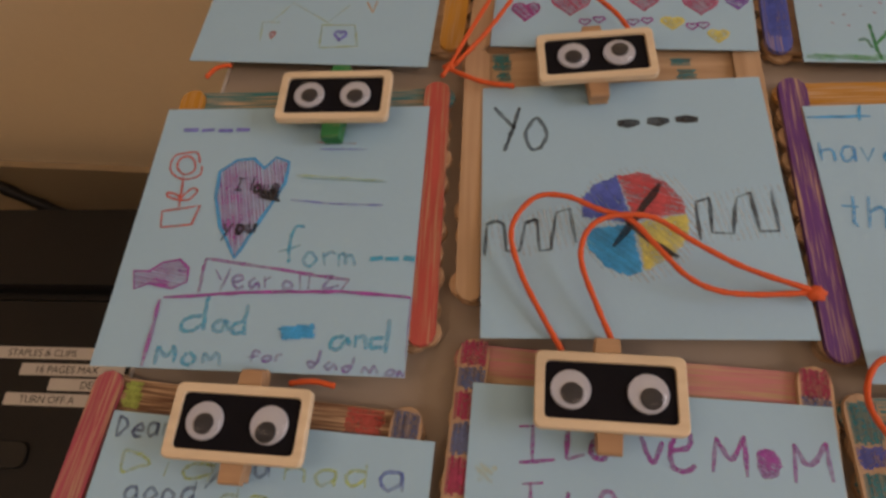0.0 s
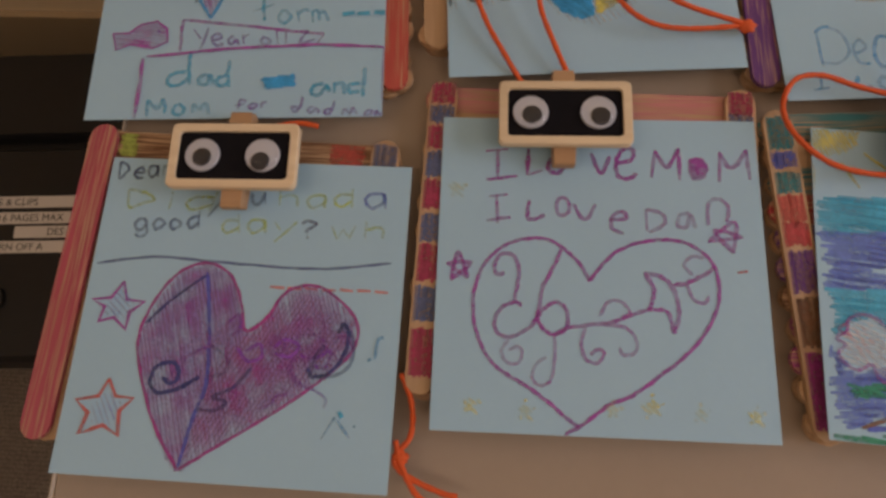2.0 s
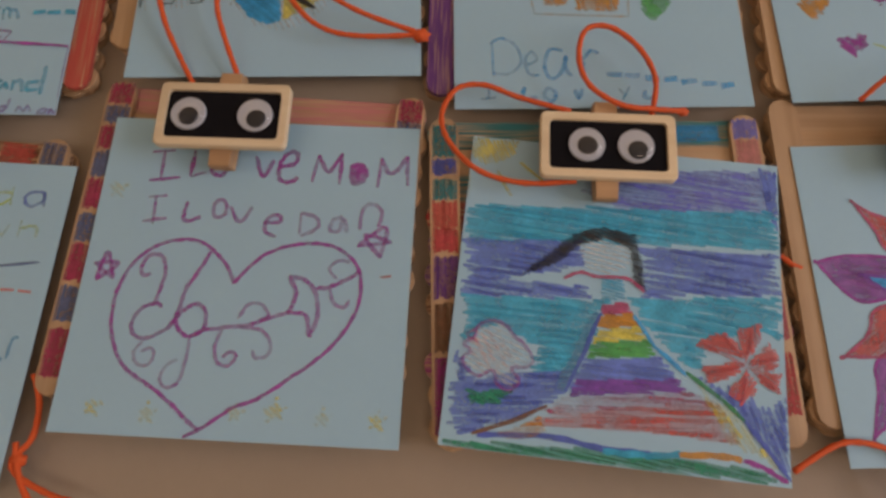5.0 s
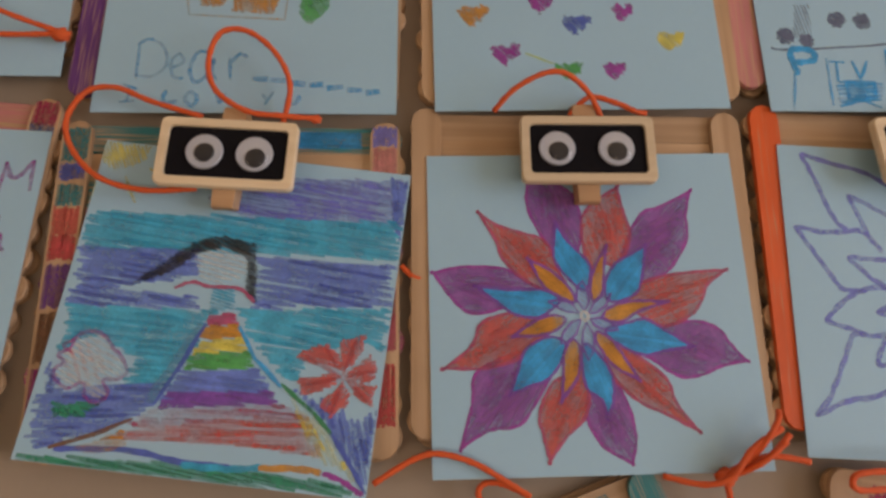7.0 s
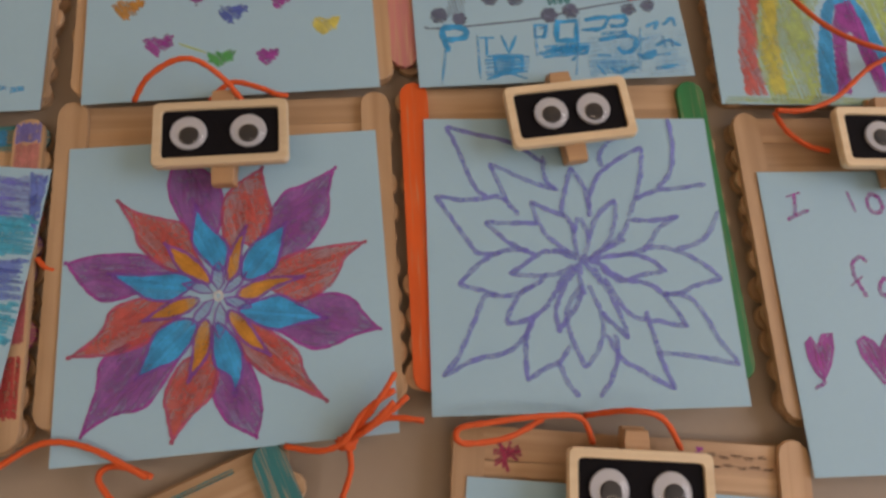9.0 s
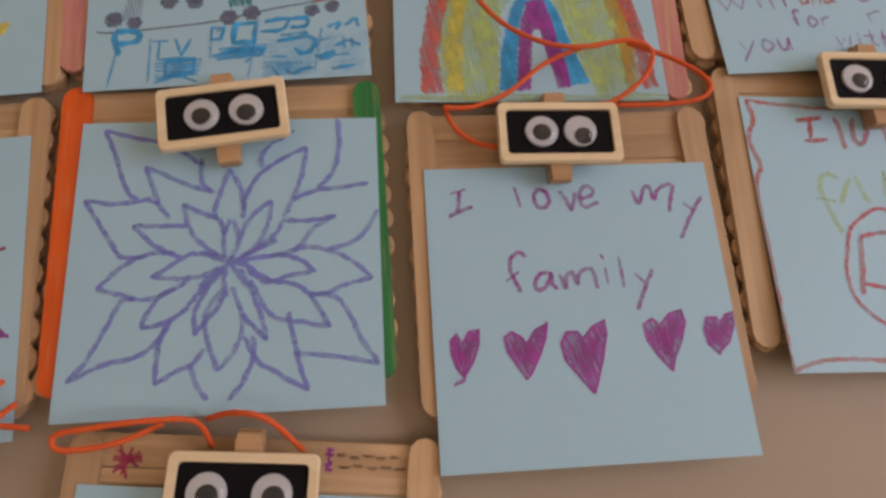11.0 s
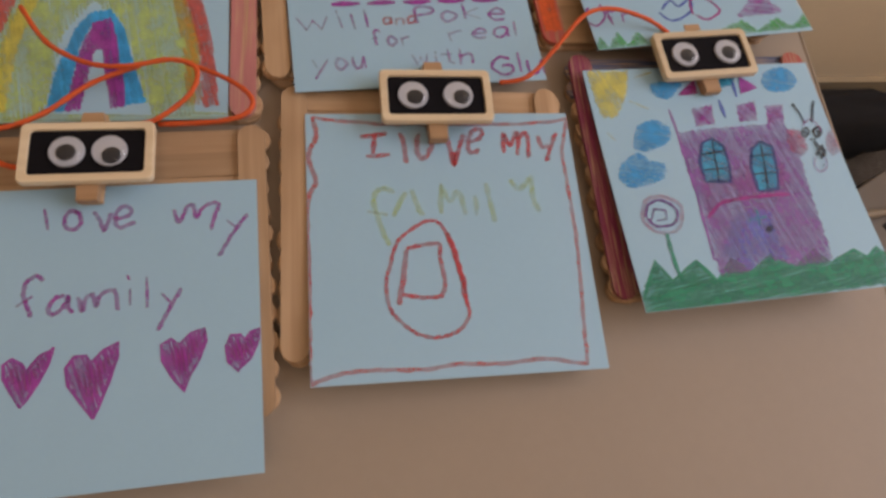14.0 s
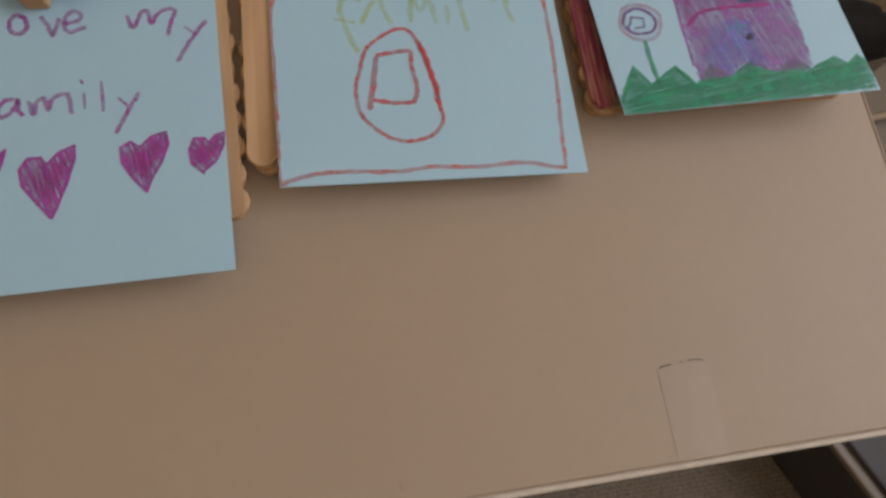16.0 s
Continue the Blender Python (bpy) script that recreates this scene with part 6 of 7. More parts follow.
p.line("flower", "gold", 0.7, [(29.1, 59), (30.4, 67), (65.4, 68.6), (66.1, 59)], False, cover=0.4)
p = PENS["mid_c"]
p.line("writing", "azure", 1.1, [(0, 5.2), (8.9, 5.4), (22.9, 5.4)], False)
p.line("writing", "azure", 1.4, [(20.1, -1.5), (18.8, 7.4)], False)
p.word("writing", "azure", "have", (2.1, 24.7), (27.5, 26.6), 9.0, 1.1, 0.6)
p.word("writing", "azure", "th", (3.3, 51.1), (17.4, 52.5), 12.0, 1.3, 0.6)

# scattered hearts
p = PENS["mid_d"]
for colour, at, w, h in (("grape", (26.4, 84.4), 11, 10), ("blue", (53.4, 72.1), 11, 9), ("grape", (71.5, 67), 8, 8), ("yellow", (88.5, 79.4), 11, 9), ("grape", (66.2, 91.6), 8, 8), ("gold", (15, 68), 11, 10), ("leaf", (49.3, 91.6), 11, 8), ("grape", (40.9, 62.9), 10, 9)):
    p.fill("heart", colour, heart(*at, w, h, 0.15), angle=50, space=0.9, width=1.5, cover=0.68, slack=0.9)
    p.piece += 1
p.line("heart", "lime", 0.7, [(33.8, 83.7), (44.1, 88.4)], False)

# figures on wheels and cyan writing
p = PENS["mid_e"]
p.line("ground_line", "slate", 0.8, [(3.6, 80.8), (8.9, 81.7), (26.7, 80.6), (49.3, 78.7), (68.1, 74.7), (94.1, 70.9)])
p.fill("shape", "slate", [(12.8, 76.7), (15.4, 61.6), (21.1, 61.7), (20.3, 74.8)], angle=80, space=1.3, width=0.8, cover=0.5)
for at, r in (((10, 75.8), 3.5), ((17.7, 77.8), 3.0), ((30.8, 68.5), 3.5), ((40.5, 68.8), 3.5), ((53.3, 77.2), 3.5), ((62.2, 75.9), 3.5), ((85.7, 76), 3.0), ((93.8, 74.6), 3.0)):
    p.fill("wheel", "slate", blob(*at, r), angle=30, space=0.8, width=1.2, cover=0.8)
p.fill("shape", "teal", [(53.6, 72.5), (62.9, 71.9), (63.2, 62.7), (54, 62.5)], angle=80, space=1.0, width=1.2, cover=0.7)
p.fill("shape", "coral", [(86.5, 71.8), (96.4, 70.9), (95.6, 63.4), (88.6, 63.3)], angle=10, space=1.0, width=1.2, cover=0.6)
p.word("writing", "azure", "P", (12.1, 92.2), (19.8, 92.4), 9.5, 2.4, 0.9)
p.word("writing", "azure", "TV", (24, 93.8), (38.2, 94.3), 8.0, 1.6)
p.line("writing", "azure", 0.9, [(11.4, 89.7), (8.5, 106.7)], False, cover=0.5)
p.line("writing", "azure", 0.9, [(23.9, 85.1), (23.2, 104.8)], False, cover=0.5)
p.line("writing", "azure", 2.0, [(29.3, 95.2), (40.2, 95.1), (39.4, 101), (29.5, 102.1), (29.6, 95.7)], False)
p.fill("writing", "azure", [(30.3, 95.7), (40.2, 95.6), (39, 101), (29.5, 101.7)], angle=0, space=1.4, width=1.0, cover=0.7)
p.line("writing", "azure", 1.4, [(25.8, 104.8), (33.8, 102.3), (41, 105.4)], False)
p.line("writing", "azure", 1.5, [(46.3, 87), (47, 81.9), (51.5, 82), (50.2, 87.1), (46.2, 87.3)], False)
p.line("writing", "azure", 2.2, [(55.7, 80.9), (63.6, 80.5), (62.9, 89.2), (54.8, 89.5), (55.6, 81.4)], False)
p.line("writing", "azure", 2.4, [(52.7, 93), (67.2, 92.6), (65.7, 95.1)], False)
p.fill("writing", "azure", [(49.6, 91.4), (67.5, 90.8), (65.7, 95.8), (49.5, 94.9)], angle=-3, space=1.1, width=1.4, cover=0.6)
p.fill("writing", "azure", [(66.1, 98.8), (85.7, 99.5), (83.7, 104.8), (66.1, 105.2)], angle=3, space=1.2, width=1.5, cover=0.3)
p.fill("writing", "azure", [(66.8, 88.3), (88.6, 86.9), (107.3, 85.3), (104, 106.4), (84.8, 105.9), (65.3, 103.7)], angle=-6, space=1.9, width=2.0, cover=0.12)
p.fill("writing", "azure", [(26.1, 94.6), (43.6, 94.7), (41.7, 103.5), (25.8, 104.4)], angle=-4, space=1.6, width=1.6, cover=0.5)
p.line("writing", "azure", 1.4, [(67, 80.6), (76, 79.3), (83.6, 80.1), (83.7, 82.9), (77.4, 84)], False)
p.line("writing", "azure", 1.4, [(65.2, 84.7), (74.4, 83.9)], False)
p.line("writing", "azure", 1.6, [(71.7, 89.9), (83.4, 88.3), (86.6, 91.4), (83.6, 95.4), (79.7, 95.2)])
p.line("writing", "azure", 1.5, [(89, 96.6), (93.2, 95.7), (91.4, 98.1), (87.7, 98.5), (89, 96.6)])
p.line("writing", "azure", 2.6, [(56.3, 79.9), (54.9, 89)], False)

p.strokes("writing", "azure", 1.5, [[(67.1, 79.9), (76.3, 79.4), (73.6, 84.5), (66.3, 84.8)], [(77.5, 79.4), (83.7, 79), (82.9, 83.2), (76.7, 83.5)], [(72.7, 87), (83, 86.3), (80.4, 88), (71.1, 89.5)], [(78.4, 93), (80.5, 95.8), (84.4, 94.4), (85.6, 90.7)], [(85.5, 96.9), (89.8, 97.6), (91.3, 95.9)], [(91.4, 84.4), (96.3, 82.5), (94.5, 85.8)], [(98.3, 84.1), (102.5, 80.8), (103.2, 84.7)], [(93.7, 93.2), (99.1, 91), (103.6, 93.7)], [(87.9, 90.5), (91.5, 89.6)], [(69.1, 100.9), (71.6, 105.4)], [(74, 102.1), (77.3, 104.6), (83.9, 101.4)], [(79.1, 103.2), (85.5, 102.4)]], 0.7)
p.strokes("writing", "azure", 1.8, [[(46.8, 94.8), (55.9, 93.6), (63.8, 92.8)], [(48.4, 96.3), (62.3, 95.3)], [(62.1, 96.2), (59.5, 98.6)], [(97.2, 89.2), (97.3, 94.3)], [(100.5, 89.8), (100.7, 94.4)], [(93.3, 97.2), (99, 96.9)], [(92, 103.4), (101.2, 102.4)], [(69.9, 96.5), (75.3, 97.1)]], 0.57)
p.strokes("writing", "azure", 1, [[(65.1, 78.6), (60.2, 104.8)], [(89.1, 84.4), (85.5, 104.4)], [(46.8, 83.2), (46.3, 95.8)], [(48.5, 83.8), (51.3, 83.3), (49.8, 87.4), (47.1, 87.3)]], 0.41)
# rainbow
p = PENS["mid_f"]
p.fill("rainbow", "lime", [(20.6, 105.8), (17.2, 87.3), (19.5, 61.2), (24.9, 44.7), (87.8, 43.7), (96.3, 71.7), (94.2, 105.6), (78.3, 105.4), (65.2, 60.9), (53.8, 49.9), (43.3, 66.5), (39.7, 104.8)], angle=80, space=1.5, width=1.7, cover=0.55)
p.fill("rainbow", "coral", [(10.3, 103.2), (9.7, 84.7), (14.1, 61.3), (18.4, 44.8), (26, 44.6), (20.1, 69.2), (17.2, 87.3), (18.4, 103.3)], angle=75, space=1.0, width=1.5, cover=0.65)
p.fill("rainbow", "yellow", [(21.4, 103.4), (19, 84.8), (22.9, 63.9), (27.1, 44.7), (33.7, 44.6), (27.6, 71.9), (26.4, 102.2)], angle=78, space=1.1, width=1.6, cover=0.6)
p.fill("rainbow", "azure", [(40.6, 102.4), (42, 84.8), (47.7, 63.7), (52.9, 55.5), (60.6, 54), (66.3, 63.6), (70.8, 82.3), (76.2, 99.1), (65.6, 100.7), (61, 74.4), (54.2, 60.9), (50.1, 71.8), (47.3, 102.5)], angle=78, space=0.8, width=1.6, cover=0.85)
p.fill("rainbow", "grape", [(47.3, 102.5), (50.2, 74.4), (54.2, 60.9), (60.7, 58.2), (64.2, 71.7), (68.8, 100.7), (63.5, 101.5), (58.8, 74.5), (55.6, 74.4), (52.6, 102)], angle=82, space=0.8, width=1.5, cover=0.75)
p.fill("rainbow", "coral", [(87.8, 43.7), (94.7, 43.6), (100.7, 71.6), (103.7, 100.7), (98, 101.8), (95.2, 71.7)], angle=78, space=1.0, width=1.5, cover=0.65)
p.fill("rainbow", "gold", [(83.2, 43.8), (88.9, 43.7), (95.2, 71.7), (97.2, 100.6), (91.2, 100.5), (89.6, 71.7)], angle=80, space=1.3, width=1.5, cover=0.5)
p.fill("rainbow", "lime", [(1.6, 106.7), (108.1, 108.3), (107.1, 104.5), (2.3, 103.6)], angle=2, space=1.3, width=1.4, cover=0.45)

# purple writing
p = PENS["mid_g"]
p.word("writing", "grape", "will", (3.8, 76.3), (32.9, 75.9), 9.0, 1.3, 0.5)
p.word("writing", "red", "and", (40, 74.7), (54, 74.6), 5.5, 1.1, 0.6)
p.word("writing", "grape", "Poke", (54.9, 74), (94.7, 73.6), 9.0, 1.3, 0.5)
p.word("writing", "grape", "for", (34.4, 86.1), (50.9, 85.7), 7.5, 1.2, 0.5)
p.word("writing", "grape", "real", (68.3, 84.5), (97.8, 82.7), 7.5, 1.2, 0.5)
p.word("writing", "grape", "you", (8.4, 96.8), (30, 96.6), 8.5, 1.3, 0.5)
p.word("writing", "grape", "with", (50.2, 96.8), (75.8, 96.5), 8.0, 1.3, 0.5)
p.word("writing", "grape", "Glu", (84.1, 104), (106.8, 103), 10.0, 1.4, 0.75)
p.bar("writing_bar", "grape", (17.4, 65), (95.4, 65), 4.0, 5)

# hearts and grass
p = PENS["mid_h"]
p.fill("grass", "leaf", [(-2.5, 106.9), (2.8, 99.4), (4.9, 106), (11.2, 98.5), (13.8, 105.9), (20.6, 98.7), (23.9, 105.6), (33.2, 98.6), (36.5, 104.9), (46.7, 100.1), (56.8, 103.4), (73.7, 97.4), (79.7, 104.2), (91.6, 97.2), (97.6, 103.8), (107.3, 96), (109.8, 104.9)], angle=70, space=1.1, width=1.5, cover=0.6)
p.line("heart", "blue", 1.2, [(37, 87.4), (42.8, 82.6), (45.8, 86.3), (53.1, 82.4), (50.3, 90.1), (40.2, 94.5), (35, 88.9)])
p.word("writing", "grape", "fr", (9.4, 93.5), (20.9, 93.5), 8.0, 1.3)
p.line("heart", "magenta", 1.2, [(51.1, 91.9), (52.7, 83.5), (59, 82.2), (63.4, 86), (64.9, 91.4), (57, 95.3), (52.5, 92)])
p.line("heart", "grape", 1.1, [(2.1, 82.9), (-1.1, 89.3), (3.1, 93.9), (8.7, 88.4), (7.9, 81.8)])
p.fill("triangle", "grape", [(71.5, 95.4), (88, 80.6), (97.5, 94.1), (92.3, 95.5)], angle=15, space=1.2, width=1.2, cover=0.6)

# castle
p = PENS["low_h"]
p.fill("grass", "pine", [(-0.3, 107.9), (0.1, 100.2), (9.1, 87.3), (13.8, 95.9), (25.8, 88.8), (31.8, 97.6), (40.3, 89.6), (46.8, 95.5), (57.5, 89.2), (66.5, 95), (76.4, 89), (81.5, 95.1), (93.7, 90.5), (98.5, 94.2), (104.2, 90.5), (108.1, 93.3), (105.7, 106)], angle=-8, space=0.8, width=1.7, cover=0.62)
p.line("grass", "pine", 1.2, [(0.2, 102.4), (9.1, 87.3), (13.8, 95.9), (25.8, 88.8), (31.8, 97.6), (40.3, 89.6), (46.8, 95.5), (57.5, 89.2), (66.5, 95), (76.4, 89), (81.5, 95.1), (93.7, 90.5), (98.5, 94.2), (104.2, 90.5), (107.8, 95)], False)
p.fill("castle", "orchid", [(35, 31.9), (46.9, 31.1), (84.7, 30.1), (87.6, 41.7), (85.3, 66), (83.2, 94), (66.5, 95), (55.9, 90.3), (46.9, 95), (33.7, 95.5), (34.8, 72.5), (34.1, 49.3)], angle=78, space=1.1, width=1.7, cover=0.52)
p.fill("castle", "magenta", [(39.1, 49.6), (78.1, 49.3), (75, 65.3), (67, 66.1), (59.9, 64.2), (41.7, 66), (36.4, 71.4)], angle=70, space=1.5, width=1.2, cover=0.3)
for box in ([(44.5, 21.1), (54.2, 19.6), (52.9, 28.6), (44.2, 29.6)], [(65.4, 20.6), (74.8, 18.8), (73.4, 29), (64.9, 28.6)], [(79.4, 21.3), (87.8, 21.1), (85.3, 30.2), (77.8, 30.4)]):
    p.fill("castle", "grape", box, angle=60, space=0.9, width=1.6, cover=0.5)
p.line("castle", "orchid", 1.2, [(34.1, 20.7), (34.7, 33.2), (34.9, 59.8), (33.2, 89.5)], False)
p.line("castle", "magenta", 1.5, [(36.4, 71.4), (44.3, 65.6), (57.5, 64), (75.5, 64)])
for name, pts in (("window", [(40.6, 55.5), (40.7, 45.7), (44.5, 37.9), (49.5, 35.7), (53.5, 39.7), (53.2, 49.2), (51.3, 56.3)]), ("window", [(62.1, 61.7), (62.6, 49.7), (66.1, 41.8), (71.1, 38.5), (75.4, 41.5), (74.1, 51.9), (71.4, 61)])):
    p.shape("window", "cyan", pts, "navy", 1.4, angle=30, space=0.8, width=1.3, cover=0.6)
p.line("window", "black", 1.0, [(49.2, 36.7), (46.4, 55.4)], False)
p.line("window", "black", 1.0, [(42.2, 43.2), (54.2, 41.9)], False)
p.line("window", "black", 1.0, [(41.3, 50.3), (52.7, 49.9)], False)
p.line("window", "black", 1.0, [(70.8, 39.3), (66.8, 60.8)], False)
p.line("window", "black", 1.0, [(64.1, 45.2), (75.6, 45.1)], False)
p.line("window", "black", 1.0, [(62.9, 53.8), (73.4, 53.7)], False)
p.fill("door", "iris", [(37.4, 87.5), (45.6, 73.3), (55.7, 69.1), (63.9, 71), (62.9, 84.8), (65, 92.4), (55.9, 90.3), (46.9, 95)], angle=82, space=1.2, width=1.0, cover=0.45)
p.line("door", "teal", 2.0, [(58, 69.7), (57.1, 76.8)], False)
p.line("door", "teal", 2.0, [(53.6, 74), (61.5, 73)], False)
p.fill("door", "black", [(59.1, 77.5), (62.7, 76.7), (62.3, 79.3), (59.5, 80)], angle=30, space=0.6, width=1.0, cover=0.8)
p.shape("flag", "magenta", [(40.6, 14), (49.6, 7), (49.1, 13.7)], angle=30, space=0.8, width=1.2, cover=0.8)
p.line("flag", "blue", 1.6, [(58.2, 17.5), (58.8, 26.6)], False)
p.line("flag", "blue", 1.6, [(67.4, 6.8), (67.3, 16.4)], False)
p.shape("flag", "grape", [(71.7, 6.3), (78.3, 11.9), (70, 14.5)], angle=30, space=0.8, width=1.2, cover=0.8)
p.fill("flag", "cyan", [(59.4, 5.9), (68.9, 6.2), (65.7, 10.5), (59.2, 11.7)], angle=10, space=0.8, width=1.2, cover=0.8)
for pts in ([(13.5, 37.4), (18.1, 28.2), (25, 25.8), (31.5, 29), (30.2, 35.7), (22.9, 39.3), (16.6, 39.8)], [(3.9, 50), (8.2, 43.8), (15.1, 40.7), (19.2, 44.4), (25, 46.1), (22.8, 52.5), (14, 55.3), (6.7, 55.3)], [(29.5, 7.8), (29.4, 13.5), (34.1, 15.9), (40.2, 12.5), (42.7, 7.7)], [(82.2, 12.6), (82.7, 6.6), (89.8, 2.4), (97.8, 4.2), (98.5, 10.2), (92.9, 14.4), (85.9, 14.3)]):
    p.fill("cloud", "azure", pts, angle=15, space=0.9, width=1.7, cover=0.55, curve=True)
p.fill("sun", "yellow", [(1.5, 0.6), (20.3, 0.9), (16.7, 12.9), (10, 23.2), (4.2, 23.5), (2.3, 15.2)], angle=70, space=0.9, width=1.4, cover=0.6)
p.line("sun", "yellow", 0.9, [(22.5, 4.6), (31, 2.1)], False, cover=0.4)
p.line("sun", "yellow", 0.9, [(17.3, 15.8), (25.2, 20.3)], False, cover=0.4)
p.line("sun", "yellow", 0.9, [(4, 30.3), (6.8, 34.4)], False, cover=0.4)
p.line("flower", "purple", 1.1, [(10.4, 69.3), (13, 63.8), (19.3, 62.5), (24.1, 67.1), (21.4, 72.7), (14.1, 73.3), (11.1, 69.4)])
p.line("flower", "purple", 1.1, [(12.5, 70.3), (14.8, 65.9), (19.4, 66.8), (18.9, 70.7), (14.7, 70.9)], False)
p.line("flower", "rose", 1.6, [(8.9, 70.4), (12.3, 62), (19.8, 60.8), (26.5, 65.6), (22.3, 75.2), (13.5, 75.7), (8.9, 70.4)], cover=0.3)
p.line("flower", "pine", 1.5, [(17.2, 76.5), (16.8, 86.8), (17.6, 96.9)])
p.line("flower", "pine", 1.3, [(30.9, 96.8), (25.9, 89.9)], False)

p.fill("butterfly", "rose", [(92.2, 38.5), (90.3, 33.9), (85.9, 33.1), (83.2, 38.6), (83.7, 44.8), (88.4, 46.7), (92.1, 43.3)], angle=60, space=1.0, width=1.3, cover=0.5)
p.fill("butterfly", "rose", [(101.3, 41), (105.6, 35.5), (109.1, 33.7), (108.6, 39.4), (108.7, 46.3), (101.8, 47.5), (100.5, 44.6)], angle=60, space=1.0, width=1.3, cover=0.5)
p.strokes("butterfly", "black", 1.1, [[(94.9, 31.2), (94.3, 26.6), (92.8, 21.9)], [(98.6, 30.9), (100.5, 26.6), (102.5, 21.7)], [(95.6, 35.3), (95, 33.3), (92.1, 35.1), (92.4, 38), (95.6, 35.3)], [(101.6, 35.6), (100.6, 33.3), (97.5, 35.4), (98.4, 38.3), (101.6, 35.6)], [(94.2, 39.2), (97.5, 39.4)]], 0.78)
p.strokes("butterfly", "black", 2.4, [[(92.6, 21), (92.9, 22.5)], [(103.1, 19.9), (102.9, 21.4)], [(92.9, 35.2), (94, 36.1)], [(99.3, 35.2), (100, 36.4)]], 0.78)
p.strokes("butterfly", "black", 1.8, [[(96, 40.4), (96.9, 43.9), (94.6, 47.1)], [(98.6, 42.3), (98.7, 46.2), (95.8, 48.3)], [(95.2, 45.5), (98.3, 47.3)]], 0.74)
p.strokes("butterfly", "grape", 1, [[(93.7, 32.1), (97.8, 29.4), (100.4, 31.5), (101.6, 35.6)], [(94.1, 47.6), (91.8, 51.6), (93.3, 54.8), (97.3, 52.8), (98.4, 48.5)]], 0.49)
p.strokes("butterfly", "black", 1.4, [[(95.9, 51.6), (96.2, 52.2)]], 0.74)
# sea, rainbow gown and flowers
p = PENS["low_c"]
p.wash("sky", "lilac", [(49.4, 8.2), (105.5, 2.2), (105.8, 19.8), (55.1, 23.5), (38.3, 15.9)], 4, 0.30, 0.6, "lilac")
p.wash("sky", "iris", [(101, 2.2), (106.1, 2.1), (106.4, 22.8), (103.5, 21.1)], 80, 0.47, 0.6, "blue")
p.wash("sky", "ocean", [(-0.1, 26.6), (39.3, 23.2), (105.4, 17.8), (105.9, 31.1), (60.2, 34.3), (2.8, 39.8)], 3, 0.52, 0.6, "cyan")
p.wash("sea", "iris", [(1.2, 39), (40.9, 35.4), (40.3, 44.7), (4.7, 54.7)], 2, 0.47, 0.6, "blue")
p.wash("sea", "iris", [(60.3, 35.3), (105.4, 33.2), (106.1, 47), (60.3, 53.2), (61.3, 44.3)], 3, 0.47, 0.6, "blue")
p.wash("sea", "iris", [(2.5, 53), (43.1, 51.2), (43.5, 55.1), (3, 58.7)], 2, 0.47, 0.6, "blue")
p.wash("sea", "ocean", [(2.7, 59.1), (50.2, 55.3), (45.5, 69.1), (39.9, 80.7), (27.5, 82.9), (27.7, 73), (15.5, 66.9), (3.9, 73.8)], 0, 0.52, 0.6, "cyan")
p.wash("sea", "ocean", [(56.6, 53.6), (106.2, 48.1), (106.8, 62.2), (100.1, 59.2), (82, 65), (81, 74.4), (75.3, 73.1), (63.2, 62.4)], 4, 0.52, 0.6, "cyan")
p.wash("sea", "iris", [(2.8, 77.6), (8.3, 86), (39.6, 78.9), (37.2, 87.3), (24.4, 95.7), (5, 103.7), (2.8, 102.2)], -8, 0.47, 0.6, "blue")
p.wash("sea", "iris", [(79.3, 76.3), (90.8, 85.7), (106.8, 104.3), (106.6, 80.4), (101.4, 84.5), (90.5, 80.5)], 70, 0.47, 0.6, "blue")
p.wash("grass", "pine", [(2.8, 105.6), (26, 103.9), (53.8, 103.3), (74.6, 102.5), (99, 103.4), (104.3, 106.2), (68.1, 106.8), (26.7, 107.7), (2.5, 108.2)], 5, 0.5, 0.55)
p.line("grass", "blue", 1.8, [(11.7, 102.6), (32.4, 100.7), (50.1, 102.1), (65.8, 102)])
p.line("grass", "cyan", 2.0, [(50.2, 103), (64.1, 102.6), (74.4, 100.9)])
p.line("grass", "gold", 2.0, [(73.6, 101.3), (84.9, 100.4), (92.7, 100.5)])
p.line("grass", "grape", 1.6, [(92.7, 100.5), (99.7, 102.5), (106, 105.7)])
p.wash("grass", "pine", [(7.2, 89.7), (21.3, 88.1), (18.5, 92.8), (7.9, 93.1)], 10, 0.5, 0.55)
for colour, pts in (("rose", [(48.5, 56.4), (56.8, 55.5), (58.7, 58.6), (48, 60.4)]), ("gold", [(48, 60.6), (58.7, 59), (61, 62.7), (47.1, 64.8)]), ("yellow", [(47.2, 65.1), (61, 63.1), (63.3, 67.1), (45.9, 69.5)]), ("leaf", [(46, 70), (63.7, 67.1), (67, 71.9), (44.1, 74.8)]), ("iris", [(42.8, 75.9), (67.9, 72.2), (73.1, 78.5), (39.8, 86.1)]), ("violet", [(41, 82.4), (73.1, 78.5), (76.1, 82.1), (39.1, 87.5)])):
    p.wash("gown", colour, pts, 0, 0.6, 0.55, slack=0.8)
p.wash("gown", "rose", [(38.2, 88), (77.9, 81.8), (87.3, 86.1), (31.1, 93.2)], -4, 0.18, 0.6)
p.wash("gown", "coral", [(27.9, 95.2), (84.5, 84.3), (89.2, 89.3), (91.5, 95.9), (63.3, 95.6), (24.7, 97.3)], -5, 0.28, 0.6)
p.wash("gown", "gold", [(18.5, 101.4), (31.4, 94.9), (32.4, 100.4), (22.2, 102.2)], -10, 0.18, 0.6)
